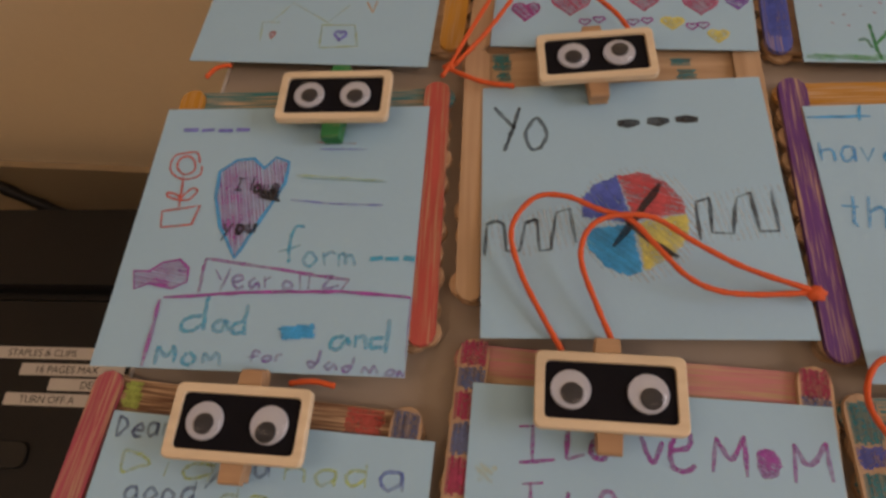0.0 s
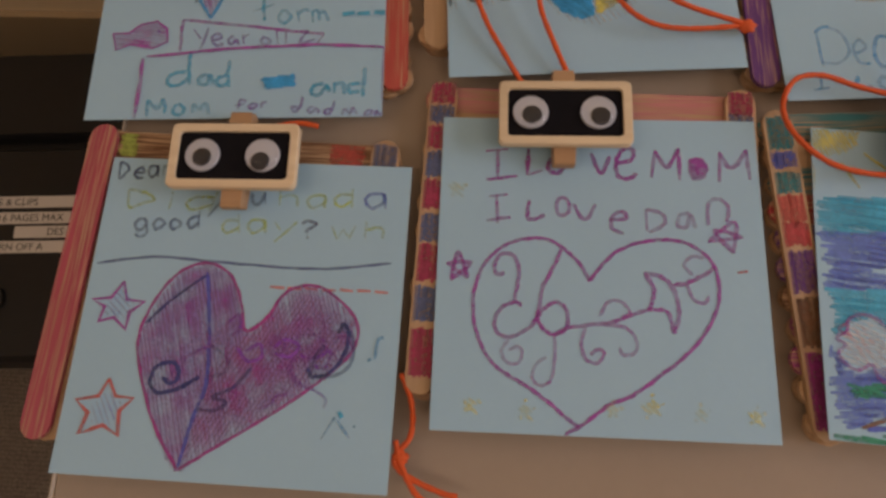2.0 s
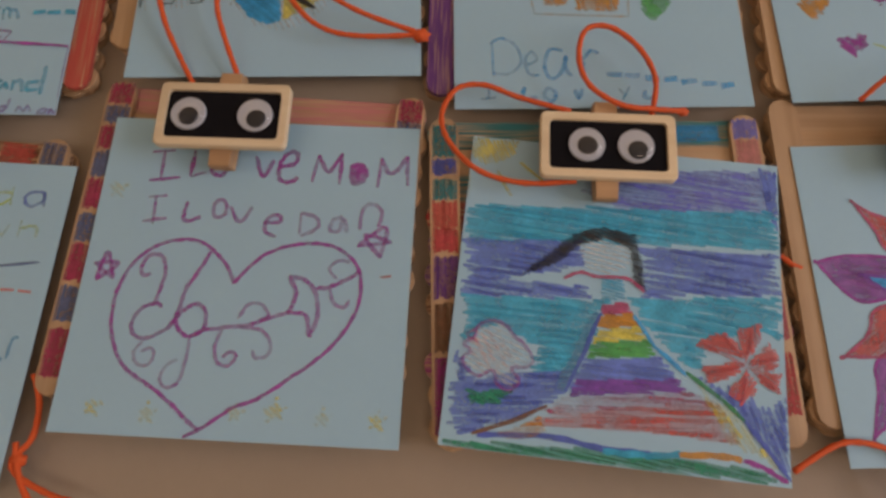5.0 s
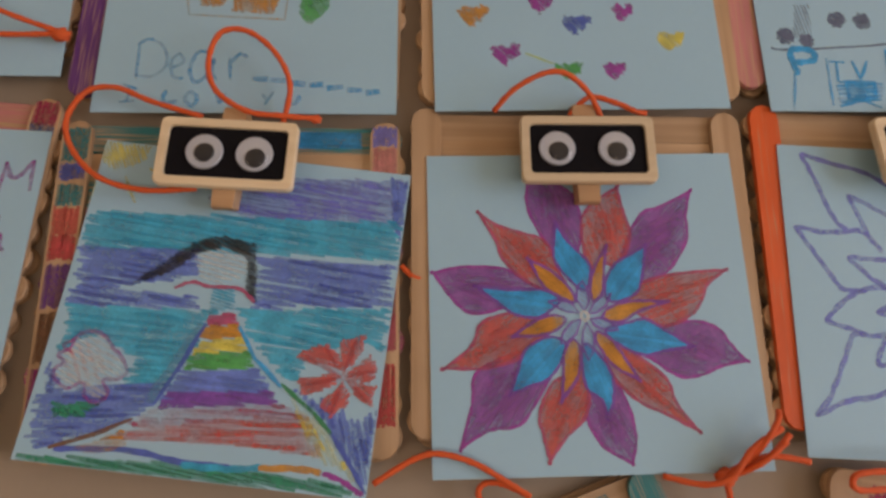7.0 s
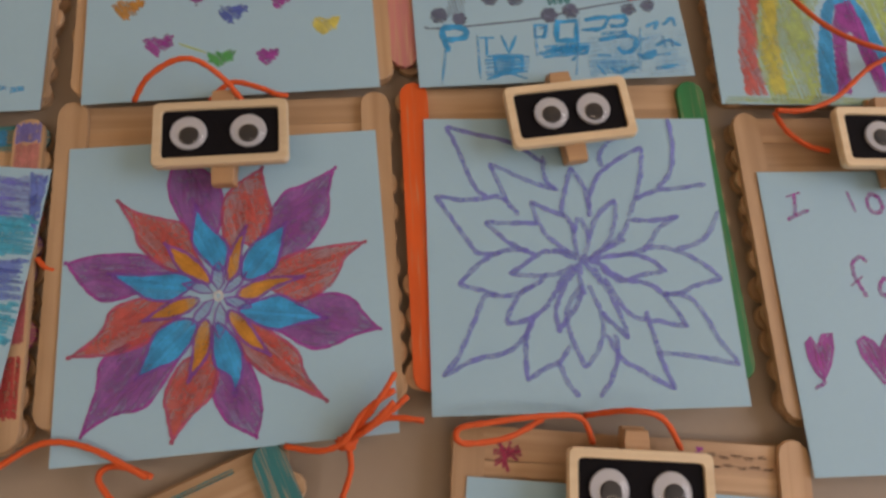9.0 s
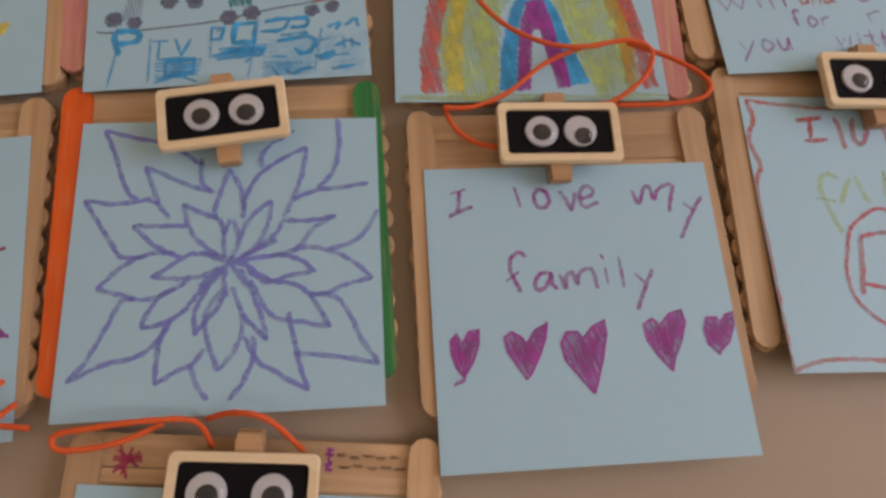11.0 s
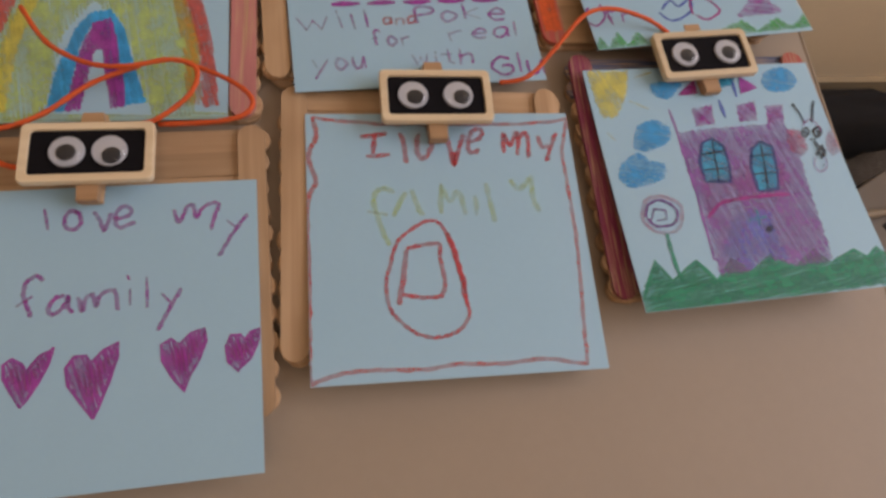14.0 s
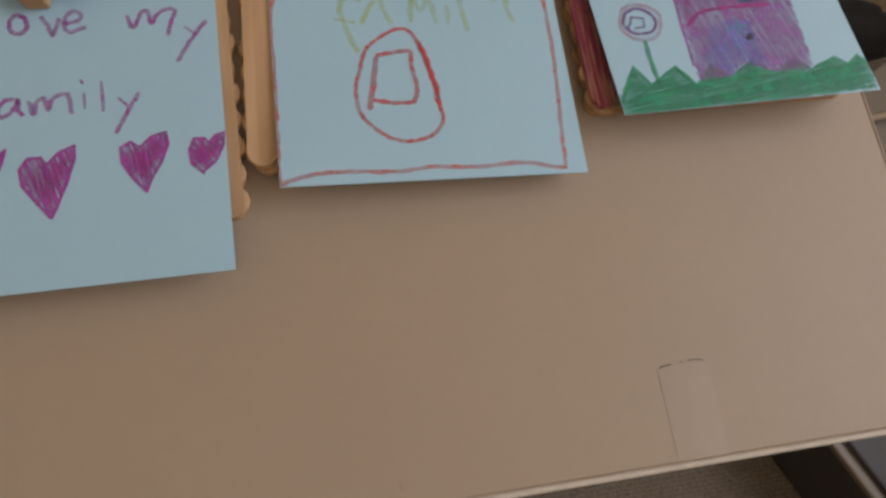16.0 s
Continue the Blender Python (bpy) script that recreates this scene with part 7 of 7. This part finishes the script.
p.wash("gown", "yellow", [(77.6, 78.3), (91.8, 88.2), (102.3, 101.4), (89.8, 96.1)], 55, 0.18, 0.6)
p.line("gown", "sky", 3.4, [(46.5, 60), (41.3, 73.3), (36, 86.5)], False, cover=0.5)
p.line("gown", "blue", 1.5, [(48.3, 59.4), (43.3, 73), (38, 86.2)], False)
p.line("gown", "azure", 1.4, [(58.8, 59.2), (65.7, 68.7), (75.7, 76.7)], False)
p.line("gown", "green", 1.3, [(75.6, 75.8), (87.1, 83.4), (93.7, 88.9)], False)
p.line("gown", "blue", 1.5, [(93.7, 88.9), (106.9, 105)], False)
p.line("gown", "brown", 1.4, [(9.9, 102.4), (21.3, 97.7), (32.5, 91.3)], False)
p.fill("figure", "white", [(39.1, 36.7), (48.3, 32.6), (57.3, 34.7), (57.2, 42.7), (49.9, 45.9), (42.2, 44.5)], angle=10, space=1.6, width=1.3, cover=0.4)
p.fill("figure", "cyan", [(47.3, 47.8), (54.8, 46.6), (56.3, 54.2), (48.4, 55.5)], angle=10, space=1.1, width=1.2, cover=0.6)
p.fill("figure", "black", [(21, 49.8), (30.1, 40.8), (38.6, 32.6), (48, 29.5), (58.9, 31.4), (62.9, 50.9), (58.8, 48.4), (56.6, 36.7), (48.5, 33.6), (41, 36.5), (32.6, 44.5)], angle=20, space=0.9, width=1.2, cover=0.75)
p.line("figure", "rose", 1.2, [(35.2, 49.2), (40.5, 46.6), (46.3, 47.5), (55.8, 46.8), (62, 51)])
p.line("cloud", "rose", 1.0, [(9.4, 74.1), (5.4, 71.8), (8.6, 69.6)], cover=0.5)
p.fill("sun", "yellow", [(-1.3, 0.8), (7.9, 0.8), (16.1, 0.9), (14.9, 6.6), (5.6, 11.1), (-1.1, 7.4)], angle=60, space=1.2, width=1.3, cover=0.5)
p.line("sun", "yellow", 1.3, [(0, 13.8), (0, 24.6)], False, cover=0.5)
p.line("sun", "yellow", 1.3, [(9.8, 12.7), (15.3, 21.7)], False, cover=0.5)
p.line("sun", "yellow", 1.3, [(17.3, 8.6), (26.2, 15.1)], False, cover=0.5)

p.fill("cloud", "white", [(7.6, 72.5), (8.5, 68.7), (12.6, 66.3), (17.4, 67.2), (21, 70.9), (24.2, 73.2), (27, 77.4), (24.9, 80.4), (20.5, 80.9), (23.2, 85), (20.3, 88), (16.5, 86.7), (14.6, 82.5), (10.6, 84.7), (6.2, 82.6), (4.8, 79.2), (7, 77.1), (4.5, 74.7)], angle=20, space=1.8, width=1.4, cover=0.35)
p.fill("cloud", "blush", [(7.6, 72.5), (13, 68.1), (21.4, 72.7), (22.9, 79.7), (16.5, 83.2), (8, 81.5)], angle=60, space=2.6, width=1.2, cover=0.2)
p.line("cloud", "grape", 1.1, [(7.6, 72.5), (8.5, 68.7), (12.6, 66.3), (17.4, 67.2), (21, 70.9), (24.2, 73.2), (27, 77.4), (24.9, 80.4), (20.5, 80.9), (23.2, 85), (20.3, 88), (16.5, 86.7), (14.6, 82.5), (10.6, 84.7), (6.2, 82.6), (4.8, 79.2), (7, 77.1), (4.5, 74.7)], True, True, 0.51)
p.fill("flower", "coral", [(93, 69.5), (79.3, 67.1), (81.8, 63.5), (88.4, 61.8), (93, 66.2)], angle=12, space=1.1, width=1.6, cover=0.7, slack=0.7)
p.fill("flower", "coral", [(93.2, 70.9), (80.1, 73.2), (81.9, 78.4), (88.4, 76.9), (93.1, 73.5)], angle=-5, space=1.1, width=1.6, cover=0.7, slack=0.7)
p.fill("flower", "coral", [(93.5, 69.1), (91.4, 60.1), (99.7, 57.6), (99.2, 63.6), (96, 68.4)], angle=75, space=1.1, width=1.6, cover=0.7, slack=0.7)
p.fill("flower", "coral", [(95.5, 70.1), (102.1, 63.3), (105.6, 68.9), (103.3, 72.2), (97, 72.6)], angle=-25, space=1.1, width=1.6, cover=0.7, slack=0.7)
p.fill("flower", "coral", [(94.3, 73.3), (88.9, 80.7), (92.9, 84.1), (97.2, 79.7), (96.7, 74.5)], angle=-60, space=1.1, width=1.6, cover=0.7, slack=0.7)
p.fill("flower", "coral", [(97, 72.6), (105.6, 73), (104.4, 79.8), (99.9, 77.7)], angle=30, space=1.1, width=1.6, cover=0.7, slack=0.7)
p.strokes("flower", "red", 1.4, [[(94.1, 71.2), (80.6, 65.8)], [(94.2, 71.5), (81.6, 75.9)], [(94.4, 70.8), (96.6, 59.8)], [(95, 71.1), (104.8, 68.1)], [(94.6, 72), (92.7, 82.9)], [(95.3, 71.9), (103, 78.2)], [(87.6, 62.8), (93, 69.5)]], 0.45)
# upper row
p = PENS["top_b"]
for colour, at, w, h in (("magenta", (13.6, 87.3), 12, 11), ("rose", (32.6, 83.1), 16, 12), ("rose", (63.2, 81.1), 12, 10), ("rose", (86.1, 82.5), 14, 11), ("violet", (100.8, 80.7), 9, 8), ("yellow", (74.4, 92.9), 9, 7), ("yellow", (92.2, 99.8), 8, 7)):
    p.shape("heart", colour, heart(*at, w, h), angle=50, space=1.0, width=1.2, cover=0.6)
for at in ((38.8, 92.9), (44.6, 91.5), (58.5, 92.6), (64.2, 91.8), (82.1, 94.7), (86.6, 94)):
    p.line("ring", "grape", 0.8, heart(*at, 4.5, 3.5), True, True)
p = PENS["top_a"]
p.line("house", "lime", 0.8, [(57.8, 97.9), (56.2, 84.5), (71.2, 84.2), (74.6, 96.4), (57.8, 97.9)], False, cover=0.45)
p.line("house", "lilac", 1.3, heart(*(65.8, 90.7), 5.0, 5.5), True, True)
p.line("house", "coral", 0.9, heart(*(34.5, 90.9), 2.5, 4), True, True, 0.5)
p.line("house", "lime", 0.7, [(29.6, 94.4), (28.1, 83.5), (36.1, 83.3)], False, cover=0.4)
p.line("house", "gold", 1.2, [(74.3, 70.3), (78, 76.2), (78.9, 69.2)], False)
p.line("house", "lime", 0.7, [(32.1, 83.4), (39.8, 71), (58.5, 82.8), (66.8, 72.2)], False, cover=0.3)
p = PENS["top_c"]
p.fill("grass", "leaf", [(1.2, 105.7), (29.7, 106), (30.6, 103.1), (1.9, 103.1)], angle=5, space=1.0, width=1.0, cover=0.6)
p.line("plant", "green", 1.3, [(28.2, 105.2), (27.2, 96.5), (26.8, 86.6)])
p.line("plant", "green", 1.3, [(27.4, 97.9), (32.1, 91.9), (34.9, 87.4)])
p.line("plant", "green", 1.2, [(26.1, 99.4), (24.2, 95), (21.6, 95.7)])
for at in ((9.6, 76.7), (17.5, 81.4), (24.6, 76.7), (29.2, 80.4), (18.7, 87.6), (12.6, 86.1), (32.2, 75)):
    p.line("dot", "rose", 1.0, [at, (at[0] + 1.0, at[1] + 0.6)], False)


for pen in PENS.values():
    pen.done()

# ---- orange cords ----
CORDS = [
    [(0.1665, 0.0365, 0.7612), (0.1596, 0.0475, 0.7625), (0.1513, 0.0628, 0.7637), (0.1474, 0.0782, 0.7647), (0.1545, 0.0902, 0.7655), (0.1653, 0.0914, 0.766), (0.177, 0.0865, 0.7662), (0.1875, 0.0832, 0.766), (0.1966, 0.0732, 0.7655), (0.2055, 0.0639, 0.7647), (0.2152, 0.0599, 0.7637), (0.2277, 0.0599, 0.7625), (0.2455, 0.0625, 0.7612)],
    [(0.1836, 0.0377, 0.7618), (0.1776, 0.0503, 0.7639), (0.1717, 0.0653, 0.7657), (0.1718, 0.0741, 0.767), (0.176, 0.0806, 0.7677), (0.1844, 0.0839, 0.7677), (0.1957, 0.0836, 0.767), (0.2085, 0.076, 0.7657), (0.2245, 0.0685, 0.7639), (0.2453, 0.0629, 0.7618)],
    [(0.303, 0.0078, 0.7622), (0.2859, 0.0059, 0.7622), (0.2702, 0.0094, 0.7622), (0.2593, 0.0193, 0.7622), (0.2559, 0.0298, 0.7622), (0.2605, 0.0401, 0.7622), (0.2702, 0.0423, 0.7622), (0.2826, 0.0382, 0.7622), (0.3009, 0.0338, 0.7622)],
    [(0.3286, 0.0332, 0.7625), (0.3298, 0.0466, 0.7646), (0.3238, 0.0576, 0.7664), (0.3135, 0.0645, 0.7677), (0.3048, 0.0626, 0.7684), (0.3023, 0.0514, 0.7684), (0.3062, 0.041, 0.7677), (0.3172, 0.0349, 0.7664), (0.3287, 0.035, 0.7646), (0.3404, 0.0359, 0.7625)],
    [(0.4006, 0.0435, 0.7625), (0.4065, 0.0489, 0.7684), (0.4158, 0.0535, 0.772), (0.4235, 0.0542, 0.772), (0.4319, 0.05, 0.7684), (0.4379, 0.0445, 0.7625)],
    [(0.4269, 0.0437, 0.763), (0.4336, 0.051, 0.763), (0.4428, 0.0495, 0.763), (0.4499, 0.0468, 0.763), (0.4539, 0.0465, 0.763)],
    [(0.6459, 0.0987, 0.7625), (0.6582, 0.0796, 0.7656), (0.6736, 0.0685, 0.7682), (0.6884, 0.0654, 0.7699), (0.705, 0.0679, 0.7705), (0.7142, 0.0642, 0.7699), (0.7117, 0.0544, 0.7682), (0.6999, 0.0455, 0.7656), (0.6912, 0.045, 0.7625)],
    [(0.7084, 0.0722, 0.7632), (0.7255, 0.0611, 0.7673), (0.7345, 0.0509, 0.7699), (0.7321, 0.0442, 0.7699), (0.7205, 0.0426, 0.7673), (0.6995, 0.0445, 0.7632)],
    [(0.6913, 0.0708, 0.763), (0.6746, 0.0628, 0.763), (0.6587, 0.0496, 0.763), (0.645, 0.0439, 0.763), (0.6342, 0.044, 0.763)],
    [(0.6353, 0.0446, 0.76), (0.6388, 0.0365, 0.76), (0.646, 0.0307, 0.76), (0.6539, 0.0288, 0.76)],
    [(0.834, 0.0609, 0.7645), (0.8453, 0.061, 0.7685), (0.8585, 0.073, 0.7714), (0.8732, 0.0885, 0.7725), (0.8873, 0.0933, 0.7714), (0.904, 0.0909, 0.7685), (0.9157, 0.0867, 0.7645)],
    [(0.3696, -0.0812, 0.7588), (0.3816, -0.0732, 0.7588), (0.3897, -0.0713, 0.7588), (0.4002, -0.0735, 0.7588), (0.411, -0.0787, 0.7588), (0.4173, -0.0821, 0.7588)],
    [(0.4068, -0.0893, 0.755), (0.4018, -0.0827, 0.755), (0.4039, -0.0791, 0.755), (0.4098, -0.0792, 0.755), (0.4178, -0.0822, 0.755)],
    [(0.4583, -0.0736, 0.7575), (0.4697, -0.0752, 0.7606), (0.4773, -0.0722, 0.7632), (0.4831, -0.0639, 0.7649), (0.4926, -0.0572, 0.7655)],
    [(0.4776, -0.0722, 0.757), (0.479, -0.0807, 0.757), (0.4763, -0.0898, 0.757)],
    [(0.4772, -0.0731, 0.758), (0.485, -0.0681, 0.7651), (0.4923, -0.0611, 0.768)],
    [(0.4767, -0.0725, 0.757), (0.4887, -0.0659, 0.7612), (0.5017, -0.0666, 0.763)],
    [(0.5563, -0.0743, 0.758), (0.5514, -0.0664, 0.7623), (0.5376, -0.066, 0.7658), (0.5227, -0.0676, 0.7677), (0.5122, -0.0694, 0.7677), (0.5134, -0.0736, 0.7658), (0.5276, -0.0722, 0.7623), (0.5402, -0.0665, 0.758)],
    [(0.5541, -0.0655, 0.7585), (0.5652, -0.0647, 0.7689), (0.5756, -0.0673, 0.7689), (0.5848, -0.0765, 0.7585)],
    [(0.1294, -0.0674, 0.755), (0.1335, -0.0763, 0.755), (0.134, -0.087, 0.755), (0.1292, -0.0943, 0.755), (0.1333, -0.0992, 0.755), (0.1445, -0.1036, 0.755), (0.15, -0.1046, 0.755)],
    [(0.1291, -0.0887, 0.7555), (0.1316, -0.0959, 0.7555), (0.1365, -0.1041, 0.7555), (0.1432, -0.1087, 0.7555)],
    [(0.1331, 0.1984, 0.7605), (0.1232, 0.1722, 0.7605), (0.1177, 0.1561, 0.7605), (0.1143, 0.1491, 0.7605)],
    [(0.1398, 0.1912, 0.761), (0.1304, 0.1718, 0.761), (0.1191, 0.1547, 0.761)],
    [(0.1143, 0.1546, 0.76), (0.1302, 0.147, 0.76), (0.144, 0.1451, 0.76)],
    [(0.0116, 0.1471, 0.759), (0.0154, 0.1522, 0.759), (0.0213, 0.1542, 0.759)],
    [(0.1752, 0.1908, 0.763), (0.1833, 0.1812, 0.763), (0.1882, 0.173, 0.763)],
    [(0.0769, 0.0193, 0.757), (0.0851, 0.0206, 0.757), (0.0925, 0.0198, 0.757)],
    [(0.3725, -0.012, 0.755), (0.3762, -0.0152, 0.755), (0.3808, -0.0165, 0.755)],
    [(0.4776, -0.0722, 0.76), (0.485, -0.064, 0.765), (0.4905, -0.056, 0.766), (0.4925, -0.052, 0.764)],
    [(0.4778, -0.0726, 0.759), (0.488, -0.0665, 0.763), (0.4965, -0.059, 0.762)],
]


def cord(points, radius=0.00098):
    """A round braided cord laid along the points."""
    line = smooth(points, 6)
    bm = bmesh.new()
    rings = []
    n = 7
    for i, p in enumerate(line):
        a, b = Vector(line[max(i - 1, 0)]), Vector(line[min(i + 1, len(line) - 1)])
        along = (b - a).normalized()
        side = along.cross(Vector((0, 0, 1))).normalized()
        up = side.cross(along)
        r = radius * (1 + 0.10 * math.sin(2.3 * i))
        lift = 0.0005 * math.sin(math.pi * i / (len(line) - 1))
        rings.append([bm.verts.new(Vector(p) + Vector((0, 0, lift)) + (side * math.cos(2 * math.pi * k / n) + up * math.sin(2 * math.pi * k / n)) * r) for k in range(n)])
    for a, b in zip(rings, rings[1:]):
        for k in range(n):
            bm.faces.new((a[k], a[(k + 1) % n], b[(k + 1) % n], b[k]))
    bm.faces.new(rings[0][::-1])
    bm.faces.new(rings[-1])
    for f in bm.faces:
        f.smooth = True
    return tagged(part("cord", bm, CORD), "thin bright orange cord lying over the plaques", "cord", "orange hanging cords")


made_cords = [cord(points) for points in CORDS]


def knot(x, y, z, size, tails=0):
    bm = bmesh.new()
    bmesh.ops.create_uvsphere(bm, u_segments=14, v_segments=10, radius=1.0)
    for v in bm.verts:
        k = 1 + 0.18 * math.sin(5 * math.atan2(v.co.y, v.co.x) + 4 * v.co.z)
        v.co = Vector((v.co.x * size * k * 1.25, v.co.y * size * k, v.co.z * size * 0.8))
    for f in bm.faces:
        f.smooth = True
    ob = part("cord_knot", bm, CORD)
    ob.location = (x, y, z)
    return tagged(ob, "small tight knot in bright orange cord", "knot", "knots in the cords")


for x, y, z, size in ((0.2462, 0.0622, 0.7612, 0.0026), (0.3396, 0.0359, 0.7622, 0.0016), (0.4775, -0.0728, 0.7585, 0.0027), (0.1312, -0.0938, 0.7553, 0.0021), (0.1173, 0.1545, 0.7605, 0.0018)):
    knot(x, y, z, size)

# ---- marks on the table ----
TAPE_GREY = plain("tape_residue", (0.10, 0.085, 0.07), 0.8, vary=0.3, scale=300)


def smear(points, width, name, label):
    rng = random.Random(len(points) + int(1e4 * points[0][0]))
    bm = bmesh.new()
    prev = None
    for i, (x, y) in enumerate(smooth(points, 6)):
        h = width * rng.uniform(0.1, 0.9) / 2
        pair_now = (bm.verts.new((x, y - h, TABLE + 0.0002)), bm.verts.new((x + 0.3 * h, y + h, TABLE + 0.0002)))
        if prev and rng.random() > 0.25:
            bm.faces.new((prev[0], pair_now[0], pair_now[1], prev[1]))
        prev = pair_now
    return tagged(part(name, bm, TAPE_GREY), label, "stain")


smear([(0.8765, -0.1345), (0.8772, -0.1322), (0.8800, -0.1316), (0.8822, -0.1314)], 0.0008, "tape_mark", "dark residue of old tape on the table")
smear([(0.8850, -0.1310), (0.8890, -0.1308), (0.8930, -0.1310), (0.8945, -0.1316)], 0.0007, "tape_mark", "dark residue of old tape on the table")
smear([(0.8758, -0.1350), (0.8762, -0.1372), (0.8768, -0.1390)], 0.0005, "tape_mark", "dark residue of old tape on the table")
smear([(0.7808, -0.1560), (0.7812, -0.1574), (0.7815, -0.1588)], 0.0012, "scuff", "small dark scuff on the tabletop")
TAPE_FILM = plain("old_tape", (0.350, 0.277, 0.204), 0.36, vary=0.05, scale=18)
tagged(part("tape_strip", slab_bm([(0.8765, -0.1640), (0.8965, -0.1640), (0.8955, -0.1318), (0.8762, -0.1318)], TABLE + 0.00002, TABLE + 0.00012), TAPE_FILM), "faint strip of clear tape on the tabletop", "tape")

# ---- paper shredder on the floor beside the table ----
SX0, SX1, SY0, SY1, SZ = -0.62, -0.085, 0.012, 0.342, 0.24


def at_shredder(name, outline, z0, z1, mat, parent, edge=0.0, label=""):
    return part(name, slab_bm(outline, z0, z1, edge), mat, parent, label)


def rect_at(x0, x1, y0, y1, r=0.004):
    return [(x + (x0 + x1) / 2, y + (y0 + y1) / 2) for x, y in rounded_rect(x1 - x0, y1 - y0, r, 5)]


shredder = empty("paper_shredder", pose(-0.0438, -0.0370, 0, 0, 0, 3.3) @ Matrix.Diagonal((1.2, 1.2, 1, 1)), "black plastic paper shredder with white warning stickers", "paper shredder")
at_shredder("bin", rect_at(SX0 + 0.02, SX1 - 0.02, SY0 + 0.03, SY1 - 0.02, 0.05), 0.0, 0.15, BLACK_PLASTIC, shredder)
at_shredder("head_front", rect_at(SX0, SX1, SY0, 0.236, 0.07), 0.152, SZ, BLACK_PLASTIC, shredder, 0.012)
at_shredder("head_back", rect_at(SX0, SX1, 0.246, SY1, 0.03), 0.152, SZ + 0.006, BLACK_PLASTIC, shredder, 0.010)
at_shredder("feed_slot", rect_at(SX0 + 0.02, SX1 - 0.02, 0.2365, 0.2455, 0.003), 0.152, SZ - 0.02, GLOSS_BLACK, shredder)
at_shredder("button", rect_at(-0.36, -0.30, 0.060, 0.085, 0.01), SZ, SZ + 0.004, GLOSS_BLACK, shredder, 0.001)


def printed(text, x, y, z, high, parent):
    curve = bpy.data.curves.new("printed_line", "FONT")
    curve.body, curve.size, curve.extrude = text, high, 0.0001
    holder = new("printed_line", curve)
    mesh = bpy.data.meshes.new_from_object(holder.evaluated_get(bpy.context.evaluated_depsgraph_get()))
    bpy.data.objects.remove(holder)
    mesh.materials.append(INK)
    ob = new("printed_line", mesh)
    ob.parent = parent
    ob.location = (x, y, z)
    return ob


for text, x0, x1, y in (("TO SHRED STAPLES & CLIPS", -0.408, -0.215, 0.1735), ("16 PAGES MAX", -0.338, -0.225, 0.1565), ("DES", -0.302, -0.215, 0.1415), ("TURN OFF A", -0.345, -0.215, 0.1260)):
    sticker = at_shredder("sticker", rect_at(x0, x1, y - 0.0062, y + 0.0062, 0.001), SZ + 0.0002, SZ + 0.0006, STICKER, shredder, 0.0, "white printed sticker")
    if text.startswith("TO"):
        printed("STAPLES & CLIPS", x0 + 0.050, y - 0.0035, SZ + 0.0007, 0.0105, sticker)
    else:
        printed(text, x0 + 0.016 if text[0] != "D" else x0 + 0.034, y - 0.0035, SZ + 0.0007, 0.0105, sticker)

# the shredder's mains lead by the wall
LEAD = plain("black_cable", (0.012, 0.011, 0.011), 0.5, vary=0.1)


def cable(points, radius, mat, label):
    ob = cord(points, radius)
    ob.name = "cable"
    ob.data.materials.clear()
    ob.data.materials.append(mat)
    del ob["group"]
    return tagged(ob, label, "cable")


cable([(-0.86, 0.445, 0.26), (-0.74, 0.440, 0.17), (-0.66, 0.432, 0.09), (-0.58, 0.425, 0.03), (-0.48, 0.425, 0.014)], 0.010, LEAD, "thick black mains lead hanging by the wall")

# ---- things on the floor past the table's end ----
low_box = empty("floor_box", pose(1.66, -0.12, 0, 0, 0, 27), "low grey metal floor box with dark slots", "metal box")
part("box_body", box_bm(0.56, 0.76, 0.150, 0.006, 2, (0, 0, 0.076)), DARK_METAL, low_box)
part("box_lid", box_bm(0.57, 0.77, 0.012, 0.003, 2, (0, 0, 0.158)), GREY_METAL, low_box, "grey lid")
part("lid_step", box_bm(0.54, 0.50, 0.010, 0.003, 2, (0, -0.12, 0.1692)), DARK_METAL, low_box, "dark raised step")
for x, y in ((0.093, 0.300), (0.02, 0.270), (0.17, 0.20)):
    part("slot", box_bm(0.016, 0.040, 0.002, 0.0005, 1, (x, y, 0.1648)), GLOSS_BLACK, low_box, "dark slot")
cable([(1.36, 0.205, 0.175), (1.50, 0.212, 0.178), (1.64, 0.225, 0.176), (1.80, 0.24, 0.172), (1.94, 0.235, 0.172)], 0.006, plain("pale_cable", (0.35, 0.28, 0.2), 0.5), "pale grey cable lying across the floor box")


# a lumpy black body in place of the deep floor shade along the wall
def bag():
    bm = bmesh.new()
    bmesh.ops.create_uvsphere(bm, u_segments=32, v_segments=18, radius=1.0)
    for v in bm.verts:
        n = noise.noise(v.co * 2.2) * 0.16 + noise.noise(v.co * 6.0) * 0.05
        c = v.co * (1 + n)
        flat = max(c.z, -0.86)
        v.co = Vector((c.x * 0.33, c.y * 0.052, 0.0950 + flat * 0.110))
    for f in bm.faces:
        f.smooth = True
    ob = part("bag", bm, FLOOR_SHADE)
    ob.location = (1.47, 0.408, 0.0)
    return tagged(ob, "slumped black fabric bag on the floor by the wall", "bag")


bag()
